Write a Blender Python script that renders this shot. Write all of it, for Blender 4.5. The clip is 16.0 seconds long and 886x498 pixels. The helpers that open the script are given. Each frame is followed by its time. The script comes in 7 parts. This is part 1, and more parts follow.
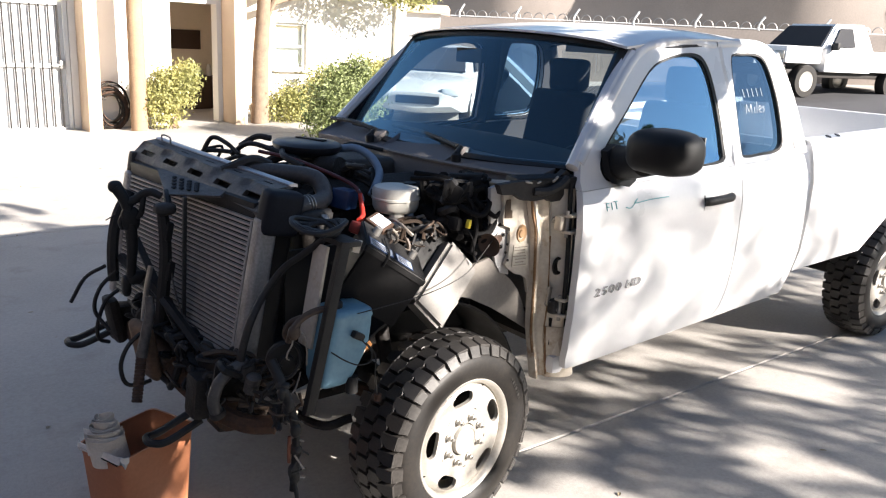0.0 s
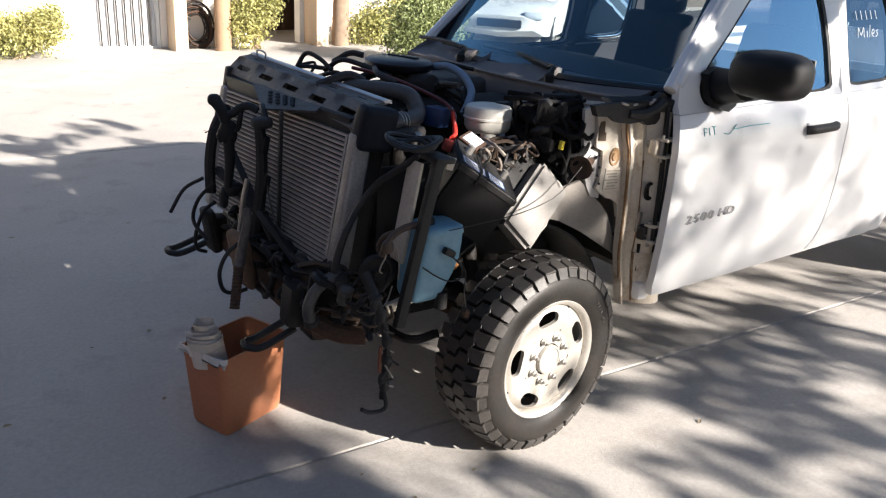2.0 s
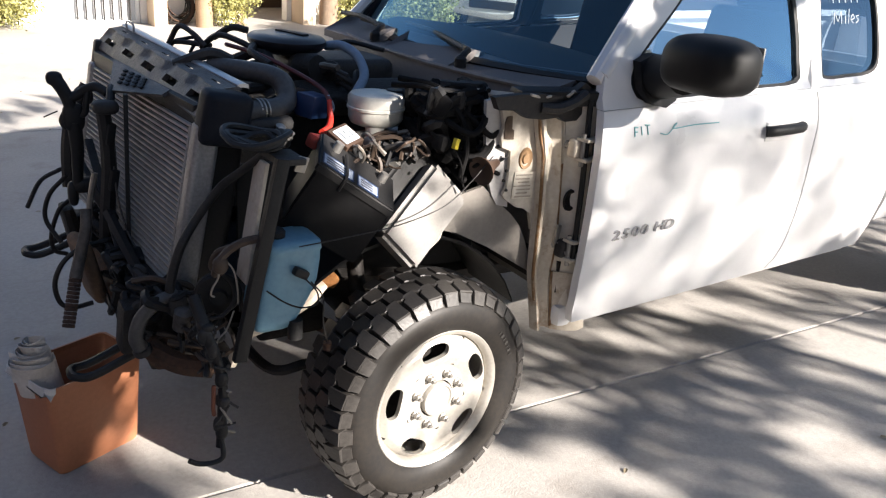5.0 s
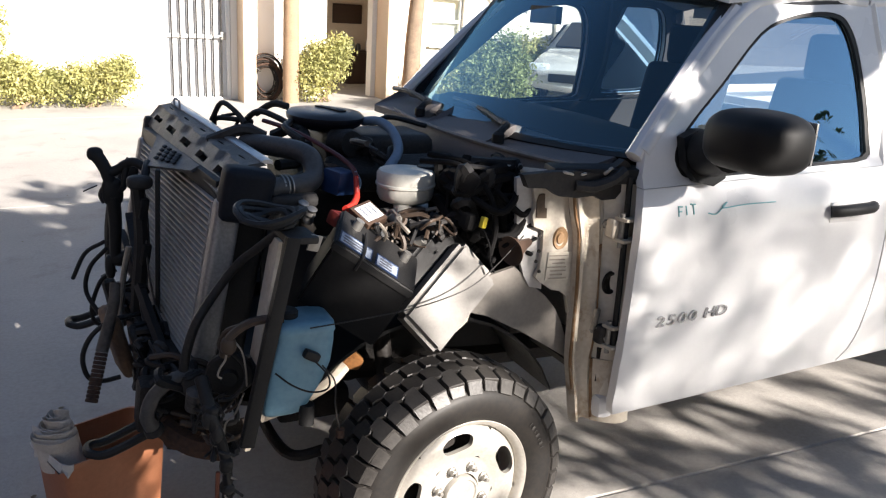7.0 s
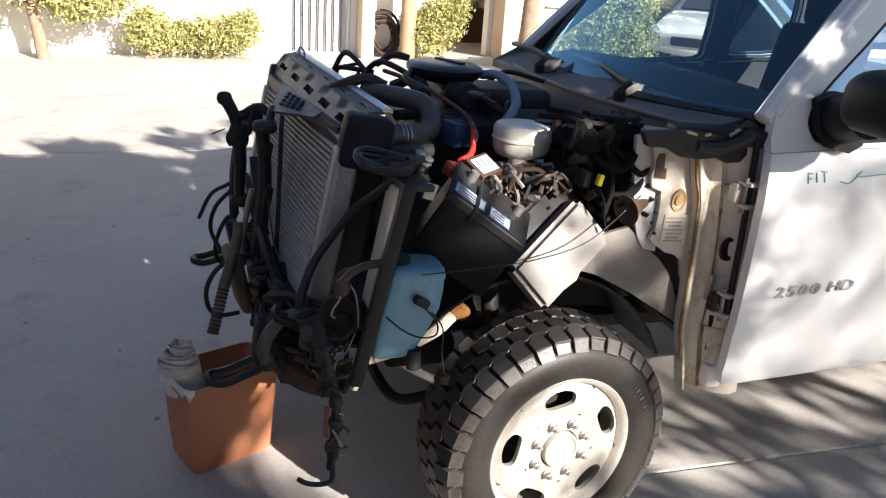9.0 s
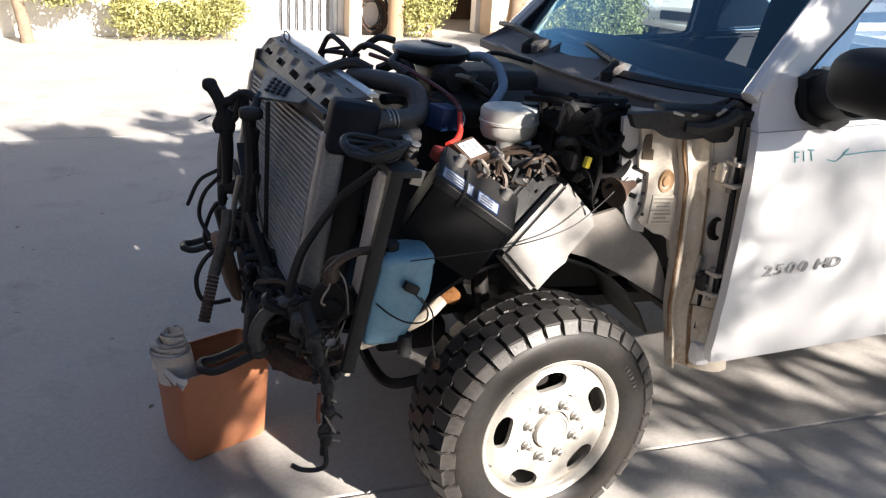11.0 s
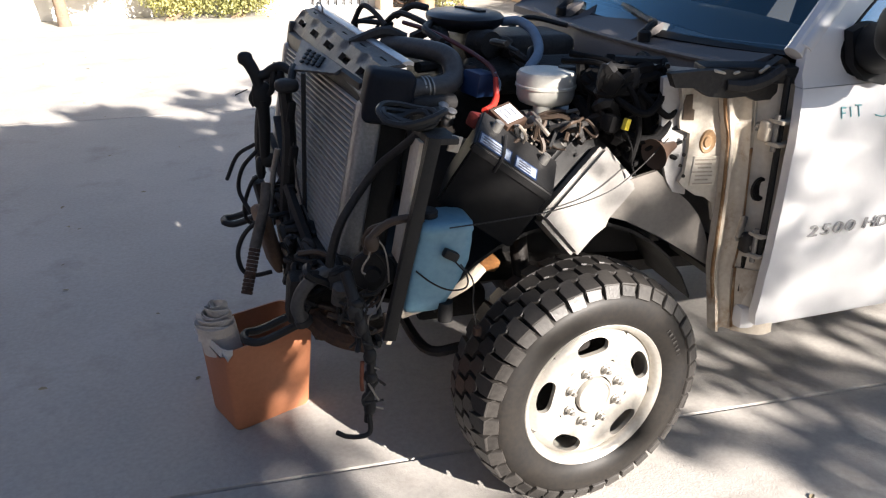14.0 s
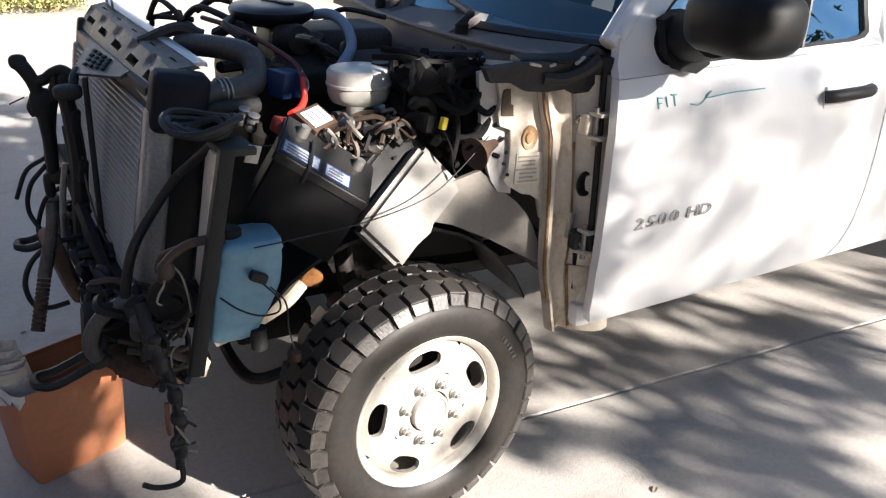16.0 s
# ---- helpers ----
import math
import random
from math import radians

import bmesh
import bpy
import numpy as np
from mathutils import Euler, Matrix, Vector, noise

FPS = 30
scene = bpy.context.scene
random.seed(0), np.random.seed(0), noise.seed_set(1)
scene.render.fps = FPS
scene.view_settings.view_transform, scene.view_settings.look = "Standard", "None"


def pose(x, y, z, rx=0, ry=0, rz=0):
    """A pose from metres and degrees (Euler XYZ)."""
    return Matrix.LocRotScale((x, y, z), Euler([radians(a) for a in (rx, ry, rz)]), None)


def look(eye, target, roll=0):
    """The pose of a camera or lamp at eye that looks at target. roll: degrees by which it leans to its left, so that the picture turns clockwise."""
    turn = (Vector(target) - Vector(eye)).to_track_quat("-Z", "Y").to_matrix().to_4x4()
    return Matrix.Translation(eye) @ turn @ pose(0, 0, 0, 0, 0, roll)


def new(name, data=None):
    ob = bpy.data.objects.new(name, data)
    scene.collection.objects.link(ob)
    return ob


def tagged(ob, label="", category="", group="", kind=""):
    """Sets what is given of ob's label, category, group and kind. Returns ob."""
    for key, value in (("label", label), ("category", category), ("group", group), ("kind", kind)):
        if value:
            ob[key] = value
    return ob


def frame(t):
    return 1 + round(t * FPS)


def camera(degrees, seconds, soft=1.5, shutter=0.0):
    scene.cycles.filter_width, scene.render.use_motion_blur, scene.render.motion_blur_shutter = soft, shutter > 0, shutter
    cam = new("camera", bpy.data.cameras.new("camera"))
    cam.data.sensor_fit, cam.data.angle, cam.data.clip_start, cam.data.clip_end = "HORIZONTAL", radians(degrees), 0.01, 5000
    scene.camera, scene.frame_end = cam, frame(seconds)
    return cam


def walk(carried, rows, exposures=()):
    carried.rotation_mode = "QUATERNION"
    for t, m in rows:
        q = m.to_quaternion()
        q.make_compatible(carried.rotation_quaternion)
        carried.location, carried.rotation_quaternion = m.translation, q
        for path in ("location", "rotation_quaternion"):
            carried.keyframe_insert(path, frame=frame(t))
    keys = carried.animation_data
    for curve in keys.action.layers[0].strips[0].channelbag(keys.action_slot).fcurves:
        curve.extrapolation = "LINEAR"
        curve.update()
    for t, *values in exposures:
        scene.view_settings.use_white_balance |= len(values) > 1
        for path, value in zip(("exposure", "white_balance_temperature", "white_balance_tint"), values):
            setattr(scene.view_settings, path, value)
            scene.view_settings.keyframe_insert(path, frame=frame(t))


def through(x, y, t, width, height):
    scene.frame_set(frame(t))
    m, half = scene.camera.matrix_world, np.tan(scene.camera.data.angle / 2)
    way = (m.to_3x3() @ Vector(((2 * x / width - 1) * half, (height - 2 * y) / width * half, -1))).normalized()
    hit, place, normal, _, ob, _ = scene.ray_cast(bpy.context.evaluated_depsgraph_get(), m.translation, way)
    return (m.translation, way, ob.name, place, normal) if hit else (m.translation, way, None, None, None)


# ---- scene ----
cam = camera(57.8, 16.0, soft=1.2)
PATH = [
    (0, (-1.822, -3.042, 1.867), (-0.604, -1.54, 1.358), 2.9),
    (0.5, (-1.841, -3.033, 1.872), (-0.634, -1.521, 1.361), 3.2),
    (1, (-1.856, -3.024, 1.861), (-0.682, -1.499, 1.317), 3.5),
    (1.5, (-1.875, -3.021, 1.836), (-0.762, -1.499, 1.17), 3.2),
    (2, (-1.892, -3.02, 1.834), (-0.841, -1.463, 1.147), 3.3),
    (2.5, (-1.877, -3.012, 1.837), (-0.847, -1.438, 1.159), 2.5),
    (3, (-1.872, -3.015, 1.846), (-0.832, -1.43, 1.209), 2.5),
    (3.5, (-1.818, -3.05, 1.818), (-0.79, -1.501, 1.081), 4.1),
    (4, (-1.657, -3.01, 1.786), (-0.589, -1.507, 1.011), 4.2),
    (4.5, (-1.421, -2.882, 1.789), (-0.335, -1.346, 1.106), 3.4),
    (5, (-1.231, -2.829, 1.786), (-0.208, -1.271, 1.061), 4.6),
    (5.2, (-1.151, -2.842, 1.786), (-0.203, -1.216, 1.109), 5.4),
    (7.3, (-1.005, -2.805, 1.79), (-0.198, -1.068, 1.213), 3.0),
    (7.5, (-1.022, -2.81, 1.792), (-0.28, -1.056, 1.184), 3.1),
    (8, (-1.038, -2.806, 1.779), (-0.436, -1.01, 1.135), 4.1),
    (8.5, (-1.051, -2.807, 1.765), (-0.453, -1.007, 1.129), 4.9),
    (8.7, (-1.043, -2.81, 1.76), (-0.442, -1.021, 1.097), 4.4),
    (10.8, (-1.009, -2.822, 1.789), (-0.393, -1.055, 1.08), 3.8),
    (11, (-1.018, -2.813, 1.784), (-0.399, -1.056, 1.055), 3.4),
    (11.5, (-1.008, -2.812, 1.812), (-0.365, -1.056, 1.101), 3.9),
    (12, (-0.998, -2.806, 1.805), (-0.356, -1.049, 1.098), 3.2),
    (12.5, (-1.01, -2.808, 1.785), (-0.379, -1.028, 1.124), 3.8),
    (13, (-1.018, -2.806, 1.789), (-0.381, -1.025, 1.14), 4.8),
    (13.5, (-1.014, -2.817, 1.798), (-0.389, -1.034, 1.141), 4.5),
    (14, (-1.026, -2.815, 1.767), (-0.499, -1.057, 0.973), 1.1),
    (14.5, (-1.09, -2.773, 1.778), (-0.42, -1.066, 0.98), -1.1),
    (15, (-1.166, -2.717, 1.769), (-0.289, -1.108, 0.965), -1.1),
    (15.5, (-1.106, -2.677, 1.743), (-0.184, -1.125, 0.882), 0.6),
    (16, (-0.834, -2.681, 1.756), (0.0, -1.054, 0.946), 1.6),
]
walk(cam, [(t, look(eye, target, roll)) for t, eye, target, roll in PATH], exposures=[(0, 2.15, 6340, 12.5), (0.5, 1.99, 6340, 12.5), (1.0, 1.95, 6340, 12.5), (2.0, 1.93, 6340, 12.5), (2.5, 2.05, 6340, 12.5), (3.5, 2.02, 6340, 12.5), (4.5, 2.05, 6340, 12.5), (7.5, 1.87, 6340, 12.5), (8.5, 1.95, 6340, 12.5), (11.0, 2.1, 6340, 12.5), (12.5, 2.19, 6340, 12.5), (14.5, 2.15, 6340, 12.5), (16.0, 2.15, 6340, 12.5)])

# ---- world, sun, exposure ----
SUN_AZ = Vector((0.43, -0.90, 0.0)).normalized()
SUN_EL = radians(24)
world = bpy.data.worlds.new("sky")
scene.world = world
world.use_nodes = True
wn = world.node_tree
sky = wn.nodes.new("ShaderNodeTexSky")
sky.sky_type = "NISHITA"
sky.sun_disc = False
sky.sun_elevation = SUN_EL
sky.sun_rotation = math.atan2(SUN_AZ.x, SUN_AZ.y)
sky.air_density, sky.dust_density = 1.0, 0.3
wn.links.new(sky.outputs[0], wn.nodes["Background"].inputs[0])
wn.nodes["Background"].inputs[1].default_value = 0.043
sun_data = bpy.data.lights.new("sun", "SUN")
sun_data.energy, sun_data.angle, sun_data.color = 5.0, radians(0.53), (1.0, 0.915, 0.805)
sun = new("sun", sun_data)
sun.matrix_basis = look((SUN_AZ * 20 + Vector((0, 0, 20 * math.tan(SUN_EL))))[:], (0, 0, 0))

# ---- materials ----
def mat(name, c1, c2=None, rough=0.6, metal=0.0, s1=2.5, s2=45.0, mix=0.5, bump=0.0, bscale=120.0, coat=0.0,
        transmission=0.0, ior=1.45, rand=0.0, stain=None, stain_at=(0.55, 0.7), stain_scale=4.0, spec=None):
    """A procedural surface: two colours blended by a coarse and a fine noise, an optional stain with a shape of its own, fine relief."""
    m = bpy.data.materials.new(name)
    m.use_nodes = True
    nt = m.node_tree
    b = nt.nodes["Principled BSDF"]
    c2 = c2 or tuple(v * 0.8 for v in c1)
    co = nt.nodes.new("ShaderNodeTexCoord")
    n1 = nt.nodes.new("ShaderNodeTexNoise")
    n1.inputs["Scale"].default_value, n1.inputs["Detail"].default_value = s1, 6
    n2 = nt.nodes.new("ShaderNodeTexNoise")
    n2.inputs["Scale"].default_value, n2.inputs["Detail"].default_value = s2, 4
    for n in (n1, n2):
        nt.links.new(co.outputs["Object"], n.inputs["Vector"])
    add = nt.nodes.new("ShaderNodeMix")
    add.inputs[0].default_value = mix
    nt.links.new(n1.outputs[0], add.inputs[2])
    nt.links.new(n2.outputs[0], add.inputs[3])
    last = add.outputs[0]
    if rand:
        oi = nt.nodes.new("ShaderNodeObjectInfo")
        ma = nt.nodes.new("ShaderNodeMath")
        ma.operation = "MULTIPLY_ADD"
        ma.inputs[1].default_value = rand
        nt.links.new(oi.outputs["Random"], ma.inputs[0])
        nt.links.new(last, ma.inputs[2])
        last = ma.outputs[0]
    ramp = nt.nodes.new("ShaderNodeValToRGB")
    ramp.color_ramp.elements[0].position, ramp.color_ramp.elements[1].position = 0.34, 0.66 + rand
    ramp.color_ramp.elements[0].color, ramp.color_ramp.elements[1].color = (*c2, 1), (*c1, 1)
    nt.links.new(last, ramp.inputs[0])
    col = ramp.outputs[0]
    if stain:
        n3 = nt.nodes.new("ShaderNodeTexNoise")
        n3.inputs["Scale"].default_value, n3.inputs["Detail"].default_value, n3.inputs["Roughness"].default_value = stain_scale, 8, 0.65
        nt.links.new(co.outputs["Object"], n3.inputs["Vector"])
        r3 = nt.nodes.new("ShaderNodeValToRGB")
        r3.color_ramp.elements[0].position, r3.color_ramp.elements[1].position = stain_at
        r3.color_ramp.elements[1].color = (0.85, 0.85, 0.85, 1)
        nt.links.new(n3.outputs[0], r3.inputs[0])
        mx = nt.nodes.new("ShaderNodeMix")
        mx.data_type = "RGBA"
        nt.links.new(r3.outputs[0], mx.inputs[0])
        nt.links.new(col, mx.inputs[6])
        mx.inputs[7].default_value = (*stain, 1)
        col = mx.outputs[2]
    nt.links.new(col, b.inputs["Base Color"])
    rr = nt.nodes.new("ShaderNodeMapRange")
    rr.inputs[3].default_value, rr.inputs[4].default_value = max(0.02, rough - 0.12), min(1, rough + 0.12)
    if rough > 0.12:
        nt.links.new(n1.outputs[0], rr.inputs[0])
        nt.links.new(rr.outputs[0], b.inputs["Roughness"])
    else:
        b.inputs["Roughness"].default_value = rough
    b.inputs["Metallic"].default_value = metal
    b.inputs["Coat Weight"].default_value = coat
    b.inputs["Coat Roughness"].default_value = 0.06
    b.inputs["Transmission Weight"].default_value = transmission
    b.inputs["IOR"].default_value = ior
    if spec is not None:
        b.inputs["Specular IOR Level"].default_value = spec
    if bump:
        nb = nt.nodes.new("ShaderNodeTexNoise")
        nb.inputs["Scale"].default_value, nb.inputs["Detail"].default_value = bscale, 5
        nt.links.new(co.outputs["Object"], nb.inputs["Vector"])
        bp = nt.nodes.new("ShaderNodeBump")
        bp.inputs["Strength"].default_value, bp.inputs["Distance"].default_value = bump, 0.01
        nt.links.new(nb.outputs[0], bp.inputs["Height"])
        nt.links.new(bp.outputs[0], b.inputs["Normal"])
    return m


def glass(name, tint, rough=0.0, gloss=2.6, sheen=(1, 1, 1), cap=1.0):
    """A thin pane: clear with a tint, mirror-like by its scaled Fresnel gloss; sheen colours the reflection."""
    m = bpy.data.materials.new(name)
    m.use_nodes = True
    nt = m.node_tree
    out = nt.nodes["Material Output"]
    nt.nodes.remove(nt.nodes["Principled BSDF"])
    tr = nt.nodes.new("ShaderNodeBsdfTransparent")
    tr.inputs[0].default_value = (*tint, 1)
    gl = nt.nodes.new("ShaderNodeBsdfGlossy")
    gl.inputs["Roughness"].default_value = rough
    gl.inputs[0].default_value = (*sheen, 1)
    fr = nt.nodes.new("ShaderNodeFresnel")
    fr.inputs[0].default_value = 1.55
    ma = nt.nodes.new("ShaderNodeMath")
    ma.operation = "MULTIPLY"
    ma.inputs[1].default_value = gloss
    mx = nt.nodes.new("ShaderNodeMixShader")
    top = nt.nodes.new("ShaderNodeMath")
    top.operation = "MINIMUM"
    top.inputs[1].default_value = cap
    nt.links.new(fr.outputs[0], ma.inputs[0])
    nt.links.new(ma.outputs[0], top.inputs[0])
    nt.links.new(top.outputs[0], mx.inputs[0])
    nt.links.new(tr.outputs[0], mx.inputs[1])
    nt.links.new(gl.outputs[0], mx.inputs[2])
    nt.links.new(mx.outputs[0], out.inputs[0])
    return m


CONCRETE = mat("concrete", (0.43, 0.405, 0.375), (0.325, 0.31, 0.29), 0.85, s1=1.1, s2=55, mix=0.45, bump=0.22, bscale=130, stain=(0.25, 0.225, 0.20), stain_at=(0.55, 0.78), stain_scale=2.3)
WHITE_PAINT = mat("white_car_paint", (0.74, 0.74, 0.74), (0.70, 0.70, 0.70), 0.32, coat=0.6, s1=3, s2=60, mix=0.3, stain=(0.52, 0.46, 0.38), stain_at=(0.70, 0.95), stain_scale=2.2)
PRIMER = mat("bare_white_panel", (0.52, 0.48, 0.41), (0.40, 0.36, 0.30), 0.5, s1=5, s2=70, stain=(0.28, 0.20, 0.12), stain_at=(0.56, 0.74), stain_scale=7, bump=0.1)
PILLAR = mat("dusty_pillar_paint", (0.58, 0.53, 0.45), (0.44, 0.38, 0.30), 0.5, s1=6, s2=60, stain=(0.22, 0.12, 0.05), stain_at=(0.56, 0.72), stain_scale=9, bump=0.1)
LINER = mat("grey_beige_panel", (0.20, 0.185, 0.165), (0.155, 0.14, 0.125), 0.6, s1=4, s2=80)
BLACK = mat("black_plastic", (0.011, 0.011, 0.012), (0.018, 0.0175, 0.017), 0.55, spec=0.35, s1=8, s2=120, bump=0.15, bscale=300)
DUSTY = mat("dusty_black_plastic", (0.018, 0.018, 0.019), (0.042, 0.038, 0.035), 0.6, spec=0.35, s1=7, s2=90, bump=0.15, bscale=200)
CHARCOAL = mat("grey_brown_cowl_plastic", (0.15, 0.138, 0.135), (0.115, 0.104, 0.102), 0.65, s1=5, s2=150, bump=0.15, bscale=350)
RUBBER = mat("black_rubber", (0.011, 0.0105, 0.0105), (0.022, 0.019, 0.016), 0.5, spec=0.28, s1=5, s2=70, bump=0.04, bscale=260)
HOSE = mat("dusty_rubber_hose", (0.030, 0.029, 0.029), (0.014, 0.014, 0.0145), 0.55, spec=0.4, s1=10, s2=90, bump=0.1)
STEEL = mat("dull_steel", (0.36, 0.35, 0.33), (0.26, 0.25, 0.235), 0.42, metal=0.8, s1=12, s2=120)
RIM = mat("silver_painted_steel", (0.42, 0.40, 0.365), (0.33, 0.31, 0.275), 0.36, metal=0.35, s1=9, s2=90, stain=(0.30, 0.24, 0.17), stain_at=(0.62, 0.82), stain_scale=14)
ALU = mat("dull_aluminium", (0.36, 0.36, 0.365), (0.22, 0.22, 0.225), 0.5, metal=0.5, s1=9, s2=100, stain=(0.10, 0.085, 0.075), stain_at=(0.52, 0.75), stain_scale=6)
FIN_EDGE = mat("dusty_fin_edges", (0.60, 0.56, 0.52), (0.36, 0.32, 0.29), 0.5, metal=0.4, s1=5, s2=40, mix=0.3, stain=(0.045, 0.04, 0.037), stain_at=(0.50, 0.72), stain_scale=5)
COVER = mat("dust_filmed_plastic", (0.105, 0.094, 0.085), (0.030, 0.027, 0.026), 0.5, s1=11, s2=70, mix=0.4, bump=0.3, bscale=160, stain=(0.17, 0.145, 0.12), stain_at=(0.56, 0.72), stain_scale=17)
STRIP = mat("bare_alloy", (0.50, 0.51, 0.53), (0.38, 0.39, 0.41), 0.35, metal=0.7, s1=9, s2=90)
GREY_HOSE = mat("dust_grey_hose", (0.085, 0.082, 0.080), (0.050, 0.048, 0.048), 0.5, s1=10, s2=90, bump=0.1)
# near-black core: the shade between the fins is put into its colour
CORE_GAP = mat("core_gap_shade", (0.022, 0.020, 0.019), (0.012, 0.010, 0.009), 0.7, metal=0.2, s1=6, s2=140)
RUST = mat("rusty_iron", (0.09, 0.047, 0.027), (0.035, 0.022, 0.017), 0.85, s1=9, s2=70, bump=0.4, bscale=120)
DARK_IRON = mat("oily_dark_iron", (0.024, 0.021, 0.019), (0.012, 0.010, 0.009), 0.6, spec=0.35, s1=9, s2=80, bump=0.3)
CREAM = mat("translucent_cream_plastic", (0.56, 0.55, 0.50), (0.46, 0.45, 0.41), 0.4, s1=10, s2=100)
BLUE_TANK = mat("pale_blue_tank", (0.16, 0.31, 0.40), (0.115, 0.24, 0.33), 0.42, s1=5, s2=60, stain=(0.06, 0.13, 0.22), stain_at=(0.62, 0.8), stain_scale=4)
TERRACOTTA = mat("orange_terracotta_plastic", (0.44, 0.18, 0.092), (0.37, 0.15, 0.075), 0.5, s1=4, s2=60, bump=0.05)
PAPER = mat("off_white_paper", (0.62, 0.58, 0.53), (0.50, 0.46, 0.42), 0.8, s1=14, s2=120, bump=0.2)
GREYBOX = mat("grey_cast_box", (0.17, 0.16, 0.146), (0.128, 0.12, 0.109), 0.5, s1=6, s2=120, stain=(0.17, 0.15, 0.13), stain_at=(0.60, 0.8), stain_scale=8)
RED = mat("red_plastic", (0.55, 0.035, 0.02), (0.40, 0.03, 0.02), 0.45)
BLUE = mat("dark_blue_plastic", (0.016, 0.042, 0.12), (0.010, 0.026, 0.08), 0.45)
BLUE_HOSE = mat("grey_blue_hose", (0.19, 0.26, 0.35), (0.13, 0.18, 0.25), 0.5)
YELLOW = mat("yellow_plastic", (0.65, 0.52, 0.03), (0.55, 0.42, 0.03), 0.5)
LABEL = mat("white_label", (0.68, 0.74, 0.82), (0.58, 0.65, 0.74), 0.5)
LABEL_INK = mat("faded_ink", (0.14, 0.15, 0.17), (0.10, 0.10, 0.12), 0.6)
CHROME = mat("chrome_badge", (0.62, 0.62, 0.62), (0.5, 0.5, 0.5), 0.22, metal=0.9)
TEAL = mat("teal_chalk_pen", (0.20, 0.45, 0.48), (0.30, 0.52, 0.54), 0.8)
CHALK = mat("white_window_chalk", (0.50, 0.52, 0.54), (0.32, 0.35, 0.37), 0.9)
SEAT = mat("dark_grey_seat_cloth", (0.028, 0.029, 0.034), (0.018, 0.019, 0.022), 0.9, s2=200)
# blue sheen: the mirrored sky's deep blue is put into the gloss colour
WIND = glass("windscreen_glass", (0.80, 0.90, 0.93), gloss=1.9, sheen=(0.45, 0.78, 1.0), cap=0.26)
CLEAR = glass("clear_side_glass", (0.92, 0.96, 0.96), gloss=1.0, cap=0.25)
SIDE = glass("side_glass", (0.72, 0.80, 0.84), gloss=5.5, sheen=(0.42, 0.70, 0.95))
TINT = glass("tinted_glass", (0.20, 0.25, 0.30), gloss=2.6, sheen=(0.50, 0.72, 0.95))
STUCCO = mat("white_stucco", (0.80, 0.77, 0.72), (0.72, 0.68, 0.62), 0.9, s1=1.5, s2=60, bump=0.5, bscale=70)
TAN = mat("tan_stucco", (0.56, 0.44, 0.32), (0.48, 0.37, 0.27), 0.9, s1=2, s2=60, bump=0.5, bscale=70)
WOOD = mat("peeled_log_wood", (0.34, 0.23, 0.14), (0.24, 0.16, 0.10), 0.8, s1=5, s2=50, bump=0.4)
BARK = mat("rough_bark", (0.26, 0.19, 0.13), (0.15, 0.11, 0.08), 0.95, s1=9, s2=60, bump=0.8, bscale=45)
WHITE_METAL = mat("white_gate_paint", (0.72, 0.72, 0.70), (0.62, 0.62, 0.61), 0.5, s1=5, s2=60)
MESH_GREY = mat("perforated_screen", (0.58, 0.58, 0.58), (0.50, 0.50, 0.50), 0.6, s1=4, s2=60)
INTERIOR = mat("dim_room_plaster", (0.72, 0.62, 0.50), (0.64, 0.55, 0.44), 0.9)
DARKWOOD = mat("dark_wood", (0.06, 0.035, 0.022), (0.045, 0.026, 0.018), 0.6, s1=6)
BLOCK = mat("grey_brown_block", (0.30, 0.26, 0.23), (0.23, 0.20, 0.18), 0.9, s1=0.6, s2=18, bump=0.4, bscale=20)
ASPHALT = mat("asphalt", (0.06, 0.06, 0.065), (0.045, 0.045, 0.05), 0.9, s1=1.2, s2=80, bump=0.3)


def leafmat(name, c1, c2, through=0.35):
    m = mat(name, c1, c2, 0.55, s1=1.6, s2=6, mix=0.4)
    nt = m.node_tree
    b = nt.nodes["Principled BSDF"]
    geo = nt.nodes.new("ShaderNodeNewGeometry")
    hs = nt.nodes.new("ShaderNodeHueSaturation")
    mr = nt.nodes.new("ShaderNodeMapRange")
    mr.inputs[3].default_value, mr.inputs[4].default_value = 0.55, 1.5
    nt.links.new(geo.outputs["Random Per Island"], mr.inputs[0])
    nt.links.new(mr.outputs[0], hs.inputs["Value"])
    nt.links.new(b.inputs["Base Color"].links[0].from_socket, hs.inputs["Color"])
    nt.links.new(hs.outputs[0], b.inputs["Base Color"])
    tl = nt.nodes.new("ShaderNodeBsdfTranslucent")
    nt.links.new(hs.outputs[0], tl.inputs[0])
    mx = nt.nodes.new("ShaderNodeMixShader")
    mx.inputs[0].default_value = through
    nt.links.new(b.outputs[0], mx.inputs[1])
    nt.links.new(tl.outputs[0], mx.inputs[2])
    nt.links.new(mx.outputs[0], nt.nodes["Material Output"].inputs[0])
    return m


LEAF = leafmat("shrub_leaves", (0.26, 0.30, 0.13), (0.15, 0.18, 0.07))
LEAF_DARK = leafmat("tree_leaves", (0.05, 0.075, 0.025), (0.03, 0.045, 0.015), 0.12)
LEAF_YELLOW = leafmat("yellowing_leaves", (0.46, 0.43, 0.17), (0.26, 0.27, 0.10))

